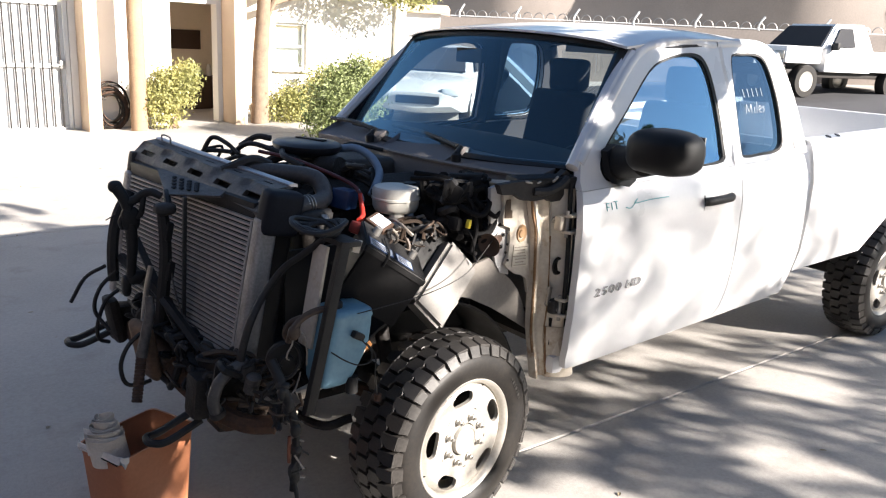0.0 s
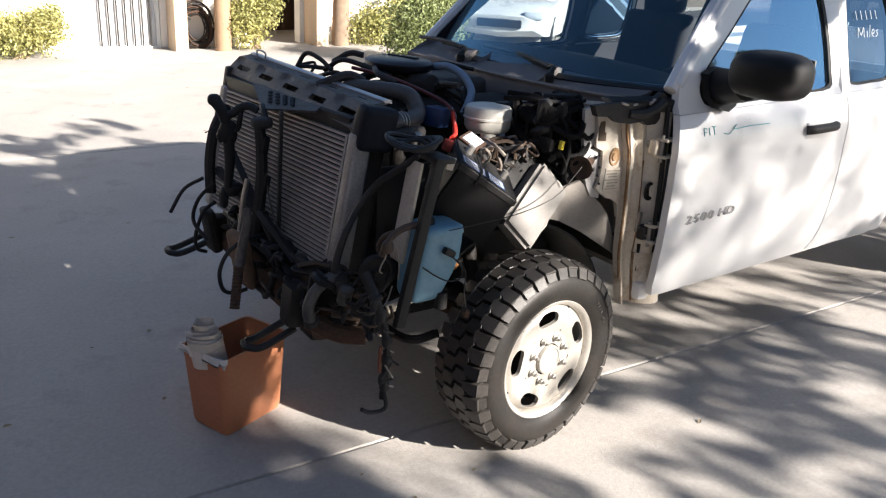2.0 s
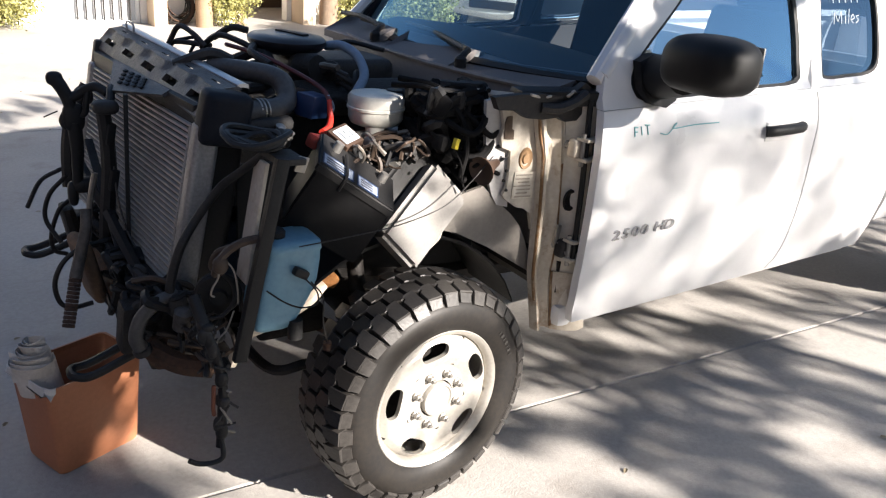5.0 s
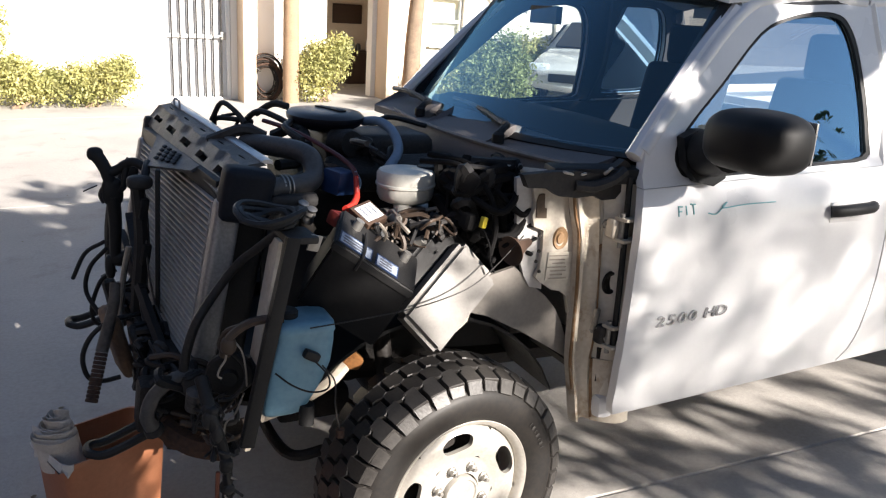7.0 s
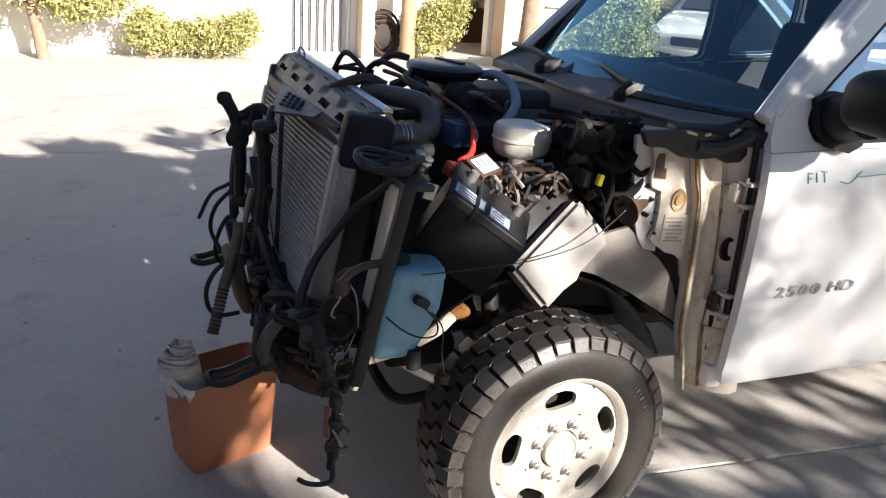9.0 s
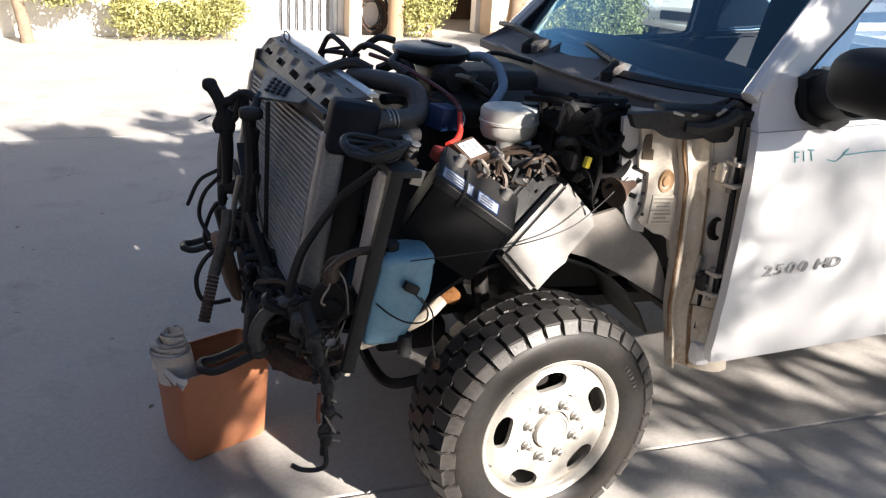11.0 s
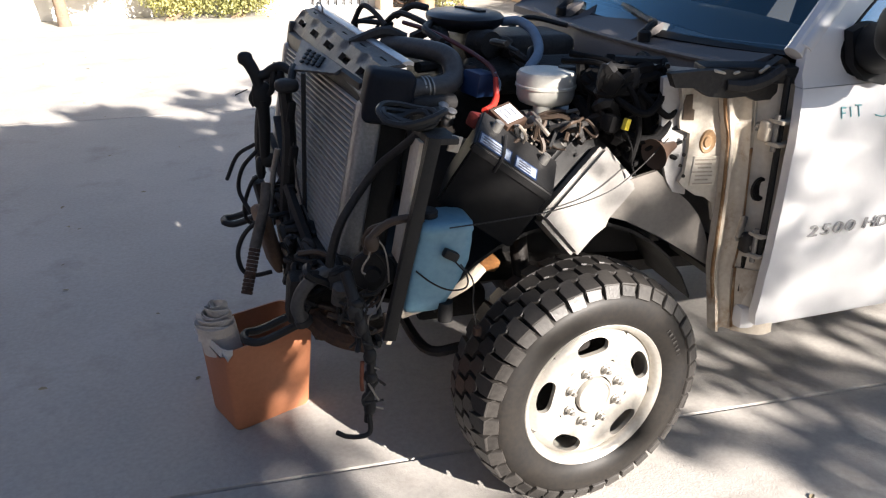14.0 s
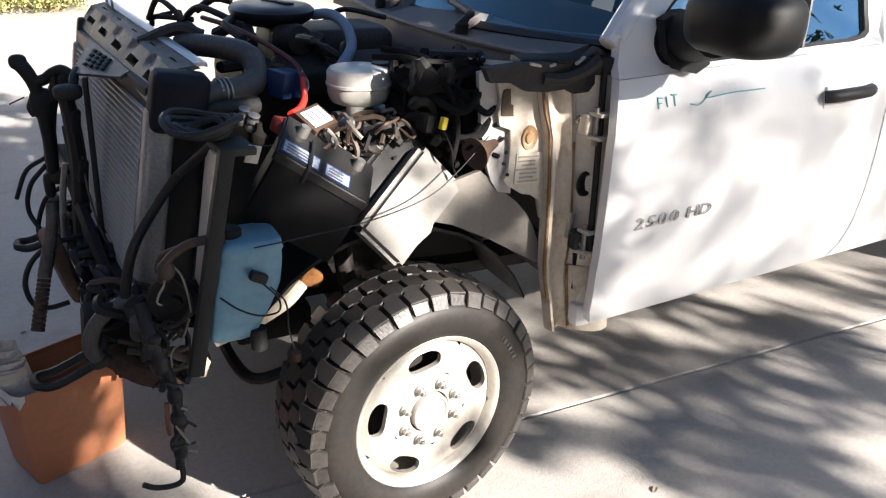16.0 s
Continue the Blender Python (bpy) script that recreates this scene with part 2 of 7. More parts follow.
# ---- building helpers ----
def part(name, bm, material, parent=None, label="", smooth=True, angle=40):
    """Links a bmesh as one mesh object, under a thing or a part."""
    me = bpy.data.meshes.new(name)
    bmesh.ops.recalc_face_normals(bm, faces=bm.faces[:])
    bm.to_mesh(me)
    bm.free()
    me.materials.append(material)
    if smooth:
        me.shade_smooth()
        me.set_sharp_from_angle(angle=radians(angle))
    ob = new(name, me)
    if parent:
        ob.parent = parent
        if parent.type == "EMPTY":
            ob.matrix_parent_inverse = parent.matrix_basis.inverted()
    return tagged(ob, label)


def thing(name, at, label, category, group="", kind=""):
    ob = new(name)
    ob.matrix_basis = Matrix.Translation(at)
    ob.empty_display_size = 0.2
    return tagged(ob, label, category, group, kind)


def box(bm, c, s, rot=None, bevel=0.0, seg=2):
    """A box of size s about c, turned by rot (a 3x3 or 4x4 matrix), with rounded edges."""
    r = bmesh.ops.create_cube(bm, size=1.0)
    vs = r["verts"]
    bmesh.ops.scale(bm, vec=s, verts=vs)
    if bevel:
        es = list({e for v in vs for e in v.link_edges})
        b = bmesh.ops.bevel(bm, geom=es, offset=bevel, segments=seg, affect="EDGES", profile=0.6)
        vs = list({v for f in b["faces"] for v in f.verts} | {v for v in vs if v.is_valid})
    m = (rot.to_4x4() if rot else Matrix.Identity(4))
    bmesh.ops.transform(bm, matrix=Matrix.Translation(c) @ m, verts=vs)
    return bm


def bbox(c, s, rot=None, bevel=0.004, seg=2):
    return box(bmesh.new(), c, s, rot, bevel, seg)


def sheet(bm, rows, off=None):
    """A surface through rows of points; with off, a closed slab of that thickness."""
    n, m = len(rows), len(rows[0])
    fr = [[bm.verts.new(p) for p in r] for r in rows]
    for i in range(n - 1):
        for j in range(m - 1):
            bm.faces.new((fr[i][j], fr[i][j + 1], fr[i + 1][j + 1], fr[i + 1][j]))
    if off is not None:
        off = Vector(off)
        bk = [[bm.verts.new(Vector(p) + off) for p in r] for r in rows]
        for i in range(n - 1):
            for j in range(m - 1):
                bm.faces.new((bk[i][j], bk[i + 1][j], bk[i + 1][j + 1], bk[i][j + 1]))
        for i in range(n - 1):
            for j in (0, m - 1):
                bm.faces.new((fr[i][j], fr[i + 1][j], bk[i + 1][j], bk[i][j]))
        for j in range(m - 1):
            for i in (0, n - 1):
                bm.faces.new((fr[i][j], bk[i][j], bk[i][j + 1], fr[i][j + 1]))
    return bm


def ring(bm, outer, inner, off):
    """A slab between two closed outlines with the same number of points."""
    off = Vector(off)
    n = len(outer)
    a, b = [bm.verts.new(p) for p in outer], [bm.verts.new(p) for p in inner]
    c, d = [bm.verts.new(Vector(p) + off) for p in outer], [bm.verts.new(Vector(p) + off) for p in inner]
    for i in range(n):
        j = (i + 1) % n
        for q in ((a[i], a[j], b[j], b[i]), (c[i], d[i], d[j], c[j]), (a[i], c[i], c[j], a[j]), (b[i], b[j], d[j], d[i])):
            bm.faces.new(q)
    return bm


def plate(bm, pts, off):
    """A flat slab with that outline."""
    off = Vector(off)
    a = [bm.verts.new(p) for p in pts]
    b = [bm.verts.new(Vector(p) + off) for p in pts]
    n = len(pts)
    bm.faces.new(a)
    bm.faces.new(b[::-1])
    for i in range(n):
        j = (i + 1) % n
        bm.faces.new((a[i], b[i], b[j], a[j]))
    return bm


def smooth_path(pts, k=6):
    """A Catmull-Rom line through the points."""
    P = [Vector(p) for p in pts]
    if len(P) < 3:
        return P
    P = [P[0] * 2 - P[1]] + P + [P[-1] * 2 - P[-2]]
    out = []
    for i in range(1, len(P) - 2):
        a, b, c, d = P[i - 1:i + 3]
        for s in range(k):
            t = s / k
            out.append(0.5 * (2 * b + (c - a) * t + (2 * a - 5 * b + 4 * c - d) * t * t + (3 * b - 3 * c + d - a) * t ** 3))
    out.append(P[-2])
    return out


def tube(bm, pts, r, n=8, k=6, closed=False):
    """A round tube along a smooth line; r is one radius or one for each end."""
    P = smooth_path(pts, k)
    r0, r1 = r if isinstance(r, tuple) else (r, r)
    up = Vector((0.13, 0.21, 0.97))
    rings = []
    side = None
    for i, p in enumerate(P):
        d = (P[min(i + 1, len(P) - 1)] - P[max(i - 1, 0)]).normalized()
        s = side if side is not None else up
        side = (s - d * s.dot(d)).normalized() if side is not None else d.cross(up).normalized()
        w = d.cross(side)
        q = r0 + (r1 - r0) * i / max(1, len(P) - 1)
        rings.append([bm.verts.new(p + q * (math.cos(2 * math.pi * a / n) * side + math.sin(2 * math.pi * a / n) * w)) for a in range(n)])
    for x, y in zip(rings, rings[1:]):
        for a in range(n):
            b = (a + 1) % n
            bm.faces.new((x[a], x[b], y[b], y[a]))
    bm.faces.new(rings[0][::-1])
    bm.faces.new(rings[-1])
    return bm


def tb(pts, r, n=8, k=6):
    return tube(bmesh.new(), pts, r, n, k)


def lathe(bm, prof, m, n=32):
    """A surface of revolution: prof is (radius, height) along the local z of the matrix m."""
    rings = []
    for r, h in prof:
        rings.append([bm.verts.new(m @ Vector((r * math.cos(2 * math.pi * a / n), r * math.sin(2 * math.pi * a / n), h))) for a in range(n)] if r > 1e-5 else [bm.verts.new(m @ Vector((0, 0, h)))])
    for x, y in zip(rings, rings[1:]):
        for a in range(n):
            b = (a + 1) % n
            q = [x[a % len(x)], x[b % len(x)], y[b % len(y)], y[a % len(y)]]
            q = list(dict.fromkeys(q))
            if len(q) > 2:
                bm.faces.new(q)
    return bm


def axis(at, d):
    """A matrix at a place whose z points along d."""
    return Matrix.Translation(at) @ Vector(d).to_track_quat("Z", "Y").to_matrix().to_4x4()


def foliage(name, blobs, n, size, material, parent, seed, label="", spread=0.3):
    """A crown of many folded leaves about some blobs (centre, radii), thickest near their skins."""
    rng = np.random.default_rng(seed)
    V, Fc = [], []
    w = np.array([b[1][0] * b[1][1] * b[1][2] for b in blobs]) ** 0.67
    for bi in rng.choice(len(blobs), n, p=w / w.sum()):
        c, r = blobs[bi]
        d = rng.normal(size=3)
        d /= np.linalg.norm(d)
        p = np.array(c) + d * np.array(r) * rng.uniform(0.35, 1.0) ** 0.5 * (1 - 0.6 * spread + spread * rng.random())
        a = rng.normal(size=3)
        a /= np.linalg.norm(a)
        b = np.cross(a, rng.normal(size=3))
        b /= np.linalg.norm(b)
        s = size * rng.uniform(0.6, 1.3)
        k = len(V)
        cc = np.cross(a, b)
        V += [p - a * s, p + b * s * 0.45 + cc * s * 0.15, p + a * s, p - b * s * 0.45 + cc * s * 0.15]
        Fc += [(k, k + 1, k + 2), (k, k + 2, k + 3)]
    me = bpy.data.meshes.new(name)
    me.from_pydata([tuple(v) for v in V], [], Fc)
    me.materials.append(material)
    ob = new(name, me)
    ob.parent = parent
    if parent.type == "EMPTY":
        ob.matrix_parent_inverse = parent.matrix_basis.inverted()
    return tagged(ob, label)


def ground_z(x):
    """The driveway rises gently along +x."""
    u = min(max(x, -12.0), 40.0)
    return 0.027 * u + 0.0016 * max(0.0, u - 4) ** 2 * (1 if u < 22 else (22 - 4) ** 2 / max(u - 4, 1) ** 2)


YC = 0.045  # the truck's middle


def B(x, y, z):
    """A place on the raked body."""
    return Vector((x, y, z + 0.04 * x))


def side_y(z):
    return float(np.interp(z, (0.50, 0.6, 0.75, 0.95, 1.12, 1.2, 1.27, 1.30, 1.83, 1.95), (-0.925, -0.945, -0.962, -0.97, -0.97, -0.955, -0.925, -0.90, -0.755, -0.70)))


def S(x, z, d=0.0):
    """A place on the truck's near side, d metres out of its skin."""
    return B(x, side_y(z) - d, z)


def far(p):
    return Vector((p.x, 2 * YC - p.y, p.z))

# ---- ground ----
def make_ground():
    xs = sorted(set([-300, -120, -60, -30, -15] + [round(-10 + 0.5 * i, 2) for i in range(75)] + [30, 35, 40, 60, 120, 300]))
    joints = (-5.87, -0.637, 4.62, 9.85)
    ys = sorted([-300, -120, -60, -30, -15, -8, -3, -2, -1.2, 0, 1, 2, 4, 6, 8, 12, 15, 20, 30, 60, 120, 300] + [j + d for j in joints for d in (-0.010, -0.005, 0.005, 0.010)])
    skew = lambda x: -0.048 * min(max(x, -15), 15)
    bm = bmesh.new()
    sheet(bm, [[(x, y + skew(x), ground_z(x) - (0.016 if any(abs(y - j) < 0.007 for j in joints) else 0)) for y in ys] for x in xs])
    ob = part("ground", bm, CONCRETE, smooth=True, angle=20)
    return tagged(ob, "pale grey concrete driveway with saw-cut joints", "ground", kind="structure")


make_ground()

# ---- the house behind ----
WALL_Y = 11.6


def wall_with_openings(name, x0, x1, y, h, openings, material, thick=0.25, z0=-0.5):
    """A wall along x with holes; openings are (x0, x1, z0, z1), sorted along x."""
    bm = bmesh.new()
    x = x0
    for a, b, lo, hi in openings:
        box(bm, ((x + a) / 2, y + thick / 2, (z0 + h) / 2), (a - x, thick, h - z0))
        if hi < h:
            box(bm, ((a + b) / 2, y + thick / 2, (hi + h) / 2), (b - a, thick, h - hi))
        if lo > z0:
            box(bm, ((a + b) / 2, y + thick / 2, (lo + z0) / 2), (b - a, thick, lo - z0))
        x = b
    box(bm, ((x + x1) / 2, y + thick / 2, (z0 + h) / 2), (x1 - x, thick, h - z0))
    return tagged(part(name, bm, material, smooth=False), kind="structure")


w = wall_with_openings("wall_north", -14.0, 8.6, WALL_Y, 3.4, [(0.72, 1.85, -0.2, 2.15), (3.55, 4.42, -0.2, 2.25), (5.6, 6.3, 1.1, 2.0)], STUCCO)
tagged(w, "white stucco house wall in full sun", "wall")


def security_gate():
    g = thing("security_gate", (1.28, WALL_Y, 0), "white barred security gate with a screen, shut", "gate")
    for x in (0.76, 1.81):
        part("gate_frame", bbox((x, WALL_Y + 0.05, 1.09), (0.06, 0.05, 2.12)), WHITE_METAL, g)
    for z in (0.06, 1.1, 2.10):
        part("gate_frame", bbox((1.285, WALL_Y + 0.052, z), (0.99, 0.044, 0.06)), WHITE_METAL, g)
    for i in range(7):
        part("bar", tb([(0.88 + 0.135 * i, WALL_Y + 0.035, 0.08), (0.88 + 0.135 * i, WALL_Y + 0.035, 2.08)], 0.015, 6), DUSTY, g)
    part("screen", bbox((1.285, WALL_Y + 0.09, 1.08), (0.99, 0.006, 2.04), bevel=0), MESH_GREY, g, "pale perforated screen")
    part("lock_box", bbox((1.72, WALL_Y + 0.02, 1.12), (0.09, 0.05, 0.13)), STEEL, g, "steel lock box")
    part("handle", tb([(1.70, WALL_Y - 0.02, 1.12), (1.70, WALL_Y - 0.05, 1.12), (1.61, WALL_Y - 0.05, 1.12)], 0.009, 6), STEEL, g)


security_gate()


def house_window():
    """A sash window with a drawn pale curtain behind its pane."""
    ob = thing("window_1", (5.95, WALL_Y + 0.1, 1.1), "small house window with a pale drawn curtain", "window", kind="structure")
    for x in (5.625, 6.275):
        part("window_frame", bbox((x, WALL_Y + 0.12, 1.55), (0.05, 0.08, 0.90)), WHITE_METAL, ob)
    for z in (1.125, 1.55, 1.975):
        part("window_frame", bbox((5.95, WALL_Y + 0.122, z), (0.60, 0.074, 0.05)), WHITE_METAL, ob)
    pane = part("window_pane", bbox((5.95, WALL_Y + 0.135, 1.55), (0.60, 0.006, 0.80), bevel=0), CLEAR, ob)
    pane.visible_shadow = False
    part("curtain", bbox((5.95, WALL_Y + 0.21, 1.55), (0.68, 0.02, 0.88), bevel=0.004), mat("pale_curtain", (0.66, 0.64, 0.56), (0.56, 0.54, 0.47), 0.9, s1=6, s2=40), ob)
    part("window_sill", bbox((5.95, WALL_Y - 0.03, 1.08), (0.78, 0.12, 0.04)), STUCCO, ob)


house_window()
bm = bmesh.new()
box(bm, (2.06, WALL_Y - 0.26, 1.55), (0.22, 0.50, 3.3), bevel=0.02)
tagged(part("wall_return", bm, TAN), "tan stucco wall return beside the gate", "wall", kind="structure")
bm = bmesh.new()
box(bm, (4.62, WALL_Y - 0.30, 1.55), (0.24, 0.58, 3.3), bevel=0.02)
tagged(part("porch_pier", bm, TAN), "tan stucco porch pier beside the doorway", "pier", kind="structure")
pic = thing("wall_board", (4.87, 14.33, 1.56), "dark brown framed board on the room's wall", "board")
part("panel", bbox((4.87, 14.33, 1.56), (0.66, 0.03, 0.40), None, 0.006), DARKWOOD, pic)
cab = thing("side_cabinet", (5.2, 13.9, 0.05), "dark wooden cabinet inside the room", "cabinet")
part("body", bbox((5.2, 14.0, 0.42), (1.0, 0.45, 0.74), None, 0.01), DARKWOOD, cab)
part("top", bbox((5.2, 14.0, 0.81), (1.06, 0.50, 0.03), None, 0.006), DARKWOOD, cab)
for x_ in (4.95, 5.45):
    part("door", bbox((x_, 13.768, 0.42), (0.46, 0.018, 0.66), None, 0.006), DARKWOOD, cab)
for x_, h_, m_ in ((4.86, 0.20, CREAM), (5.0, 0.14, GREYBOX), (5.22, 0.24, PAPER)):
    jar = thing("jar", (x_, 13.95, 0.825), "small pale jar standing on the dark cabinet", "jar", "jars on the cabinet")
    part("body", lathe(bmesh.new(), [(0, 0), (0.05, 0), (0.055, 0.01), (0.055, h_ * 0.75), (0.035, h_ * 0.88), (0.035, h_), (0, h_)], Matrix.Translation((x_, 13.95, 0.826)), 16), m_, jar)
# the room behind the doorway
bm = bmesh.new()
for c, s in (((4.75, 14.4, 1.2), (3.0, 0.1, 2.8)), ((3.3, 13.1, 1.2), (0.1, 2.5, 2.8)), ((6.2, 13.1, 1.2), (0.1, 2.5, 2.8)), ((4.75, 13.1, 2.65), (2.8, 2.5, 0.1)), ((4.75, 13.1, 0.0), (2.8, 2.5, 0.1))):
    box(bm, c, s)
tagged(part("room_wall", bm, INTERIOR, smooth=False), "dim plastered room behind the open doorway", "wall", kind="structure")

def log_post(x, y, r, h, lean, material, name, label):
    t = thing(name, (x, y, ground_z(x)), label, "post")
    part("post", tb([(x, y, ground_z(x) - 0.05), (x + lean * 0.3, y, h * 0.3), (x + lean * 0.7, y, h * 0.7), (x + lean, y, h)], (r, r * 0.9), 12), material, t)
    return t


log_post(2.74, 11.0, 0.145, 3.3, 0.0, WOOD, "log_post", "tan peeled log post holding the porch roof")


def hose_coil():
    t = thing("garden_hose", (2.36, 11.4, 0.3), "dark garden hose coiled against the white wall", "hose")
    rng = random.Random(4)
    for i in range(26):
        r, dy = rng.uniform(0.22, 0.36), rng.uniform(-0.10, 0.10)
        cx, cz = 2.38 + rng.uniform(-0.05, 0.05), 0.42 + rng.uniform(-0.06, 0.06)
        pts = [(cx + r * math.cos(a) * 0.9, 11.42 + dy + 0.03 * math.sin(3 * a), cz + r * math.sin(a) * 1.12) for a in [2 * math.pi * k / 10 for k in range(11)]]
        part("loop", tb(pts, 0.012, 5, 3), RUST if i % 3 else RUBBER, t)
    part("loop", tb([(2.2 + 0.13 * math.cos(a), 11.3, 0.36 + 0.26 * math.sin(a)) for a in [0.9 + 0.45 * k for k in range(11)]], 0.012, 5, 3), RUBBER, t)


hose_coil()


def shrub(x, y, blobs, n, size, material, seed, label, stems=True):
    t = thing("shrub", (x, y, ground_z(x)), label, "shrub", "shrubs along the house")
    g = ground_z(x)
    rng = random.Random(seed)
    if stems:
        for i in range(7):
            c, r = blobs[i % len(blobs)]
            part("stem", tb([(x + rng.uniform(-0.1, 0.1), y, g), (x + (c[0] - x) * 0.5 + rng.uniform(-0.1, 0.1), y, g + (c[2] - g) * 0.5), (c[0] + rng.uniform(-0.2, 0.2), c[1], c[2] + r[2] * 0.4)], (0.022, 0.006), 5, 4), BARK, t)
    foliage("leaves", blobs, n, size, material, t, seed, "", 0.8)
    foliage("leaves", [((c[0] + rng.uniform(-.2, .2), c[1] + rng.uniform(-.1, .1), c[2] + r[2] * rng.uniform(0.1, 0.8)), (r[0] * 0.45, r[1] * 0.5, r[2] * 0.5)) for c, r in blobs for _ in range(3)], n // 3, size, material, t, seed + 40, "", 0.9)
    return t


shrub(3.35, 11.0, [((3.3, 11.0, 0.72), (0.42, 0.35, 0.45)), ((3.55, 11.0, 0.95), (0.30, 0.3, 0.30)), ((3.1, 11.0, 0.45), (0.35, 0.3, 0.4))], 5200, 0.035, LEAF_YELLOW, 1, "leafy yellow-green shrub beside the doorway")
shrub(-0.45, 11.0, [((-0.55, 11.0, 0.34), (0.42, 0.35, 0.34)), ((-0.1, 11.0, 0.42), (0.38, 0.35, 0.36))], 4200, 0.035, LEAF_YELLOW, 2, "low yellow-green shrub against the white wall")
shrub(-1.45, 11.0, [((-1.45, 11.0, 0.38), (0.42, 0.35, 0.34)), ((-1.1, 11.05, 0.30), (0.3, 0.3, 0.26))], 3600, 0.035, LEAF_YELLOW, 3, "low yellow-green shrub with dry stems")
shrub(5.9, 11.0, [((5.6, 11.0, 0.45), (0.5, 0.4, 0.42)), ((6.4, 10.9, 0.65), (0.7, 0.4, 0.55)), ((7.3, 10.8, 0.85), (0.7, 0.45, 0.6))], 9000, 0.035, LEAF_YELLOW, 5, "long yellow-green hedge shrub along the wall")
shrub(5.2, 8.4, [((5.2, 8.4, 0.72), (0.62, 0.55, 0.62)), ((5.5, 8.5, 0.85), (0.5, 0.5, 0.55)), ((4.9, 8.3, 0.55), (0.45, 0.45, 0.5))], 9000, 0.035, LEAF, 6, "round dense green shrub in the yard")


def tree(x, y, h, r, blobs, n, size, material, seed, label, limbs=6, lean=0.0):
    g = ground_z(x)
    t = thing("tree", (x, y, g), label, "tree")
    rng = random.Random(seed)
    top = Vector((x + lean, y, g + h))
    part("trunk", tb([(x, y, g - 0.1), (x + lean * 0.25, y + 0.03, g + h * 0.35), (x + lean * 0.6, y - 0.03, g + h * 0.7), top[:]], (r, r * 0.6), 12), BARK, t)
    for i in range(limbs):
        c = Vector(blobs[i % len(blobs)][0])
        s = Vector((x, y, g)).lerp(top, rng.uniform(0.55, 0.98))
        mid = s.lerp(c, 0.5) + Vector((rng.uniform(-.2, .2), rng.uniform(-.2, .2), rng.uniform(0, .25)))
        part("limb", tb([s[:], mid[:], (c + Vector((rng.uniform(-.4, .4), rng.uniform(-.4, .4), rng.uniform(-.1, .4))))[:]], (r * 0.42, r * 0.10), 7, 5), BARK, t)
    foliage("crown", blobs, n, size, material, t, seed)
    return t


tree(5.0, 11.05, 3.2, 0.17, [((5.6, 11, 3.4), (1.2, 0.8, 0.55)), ((7.0, 10.8, 3.1), (1.2, 0.8, 0.6)), ((8.0, 10.6, 2.9), (0.9, 0.7, 0.55))], 9000, 0.05, LEAF_YELLOW, 11, "tree with rough bark and yellowing crown before the house", lean=0.15)
tree(-3.0, 10.9, 1.3, 0.10, [((-3.0, 10.9, 1.35), (1.0, 0.6, 0.75)), ((-2.1, 10.9, 1.15), (0.62, 0.5, 0.6)), ((-2.5, 10.8, 0.85), (0.5, 0.5, 0.4)), ((-4.4, 10.9, 1.3), (1.0, 0.6, 0.9))], 14000, 0.045, LEAF_YELLOW, 12, "low spreading tree with bare lower branches at the wall", lean=-0.25)
# trees behind the driveway that shade it
def sunward(u, v, h):
    """A place at height h whose shadow falls at u across and v along the sun's way on the ground."""
    a = Vector((-SUN_AZ.y, SUN_AZ.x, 0)) * u - SUN_AZ * (v - h / math.tan(SUN_EL))
    return (a.x, a.y, h)


def clumps(seed, n, us, vs, hs, r, keep=None):
    """Leaf clumps spread so that their shadows fall within a stretch of the ground."""
    rng = random.Random(seed)
    out = []
    while len(out) < n:
        u, v = rng.uniform(*us), rng.uniform(*vs)
        if keep and not keep(u, v, rng):
            continue
        k = rng.uniform(0.7, 1.4) * r
        out.append((sunward(u, v, rng.uniform(*hs)), (k, k, k * 0.7)))
    return out


tree(0.6, -10.6, 4.2, 0.22, clumps(1, 64, (-6.5, -1.45), (-3.4, 4.8), (3.2, 4.8), 0.62) + clumps(3, 30, (-1.5, -0.72), (1.85, 4.2), (3.2, 4.4), 0.28) + clumps(5, 26, (-2.2, -1.18), (-2.2, 2.4), (3.2, 4.2), 0.26) + clumps(6, 30, (-1.6, 0.05), (2.9, 4.6), (3.4, 4.6), 0.24) + clumps(16, 20, (-1.2, 0.0), (2.95, 3.6), (3.4, 4.6), 0.26) + clumps(18, 26, (0.0, 0.75), (3.4, 4.7), (3.4, 4.6), 0.24) + clumps(12, 44, (-1.8, 2.4), (4.3, 5.5), (3.4, 4.6), 0.13), 34000, 0.10, LEAF_DARK, 13, "broad leafy shade tree at the edge of the driveway")
tree(6.6, -11.2, 4.4, 0.17, clumps(4, 105, (-0.75, 4.8), (-2.8, -0.35), (3.0, 4.2), 0.14, lambda u, v, r: r.random() < (0.7 if u > 2.2 else 1.0 if v < -1.3 or u > 0.4 else 0.25)) + clumps(9, 20, (-0.1, 2.0), (-3.2, -1.35), (3.0, 4.2), 0.16) + clumps(13, 18, (0.4, 2.1), (-1.5, -0.4), (3.0, 4.2), 0.13) , 7000, 0.050, LEAF_DARK, 15, "open-crowned tree that dapples the driveway", limbs=12)
def canopy(seed, cells, hs, r):
    """Leaf clumps that shade some stretches of the ground and of what stands on it: (u0, u1, v0, v1, share shaded)."""
    out = []
    for k, (u0, u1, v0, v1, share) in enumerate(cells):
        n = -math.log(1 - share) * (u1 - u0) * (v1 - v0) / (4.1 * r * r)
        out += clumps(seed + k, max(1, round(n)), (u0, u1), (v0, v1), hs, r)
    return out


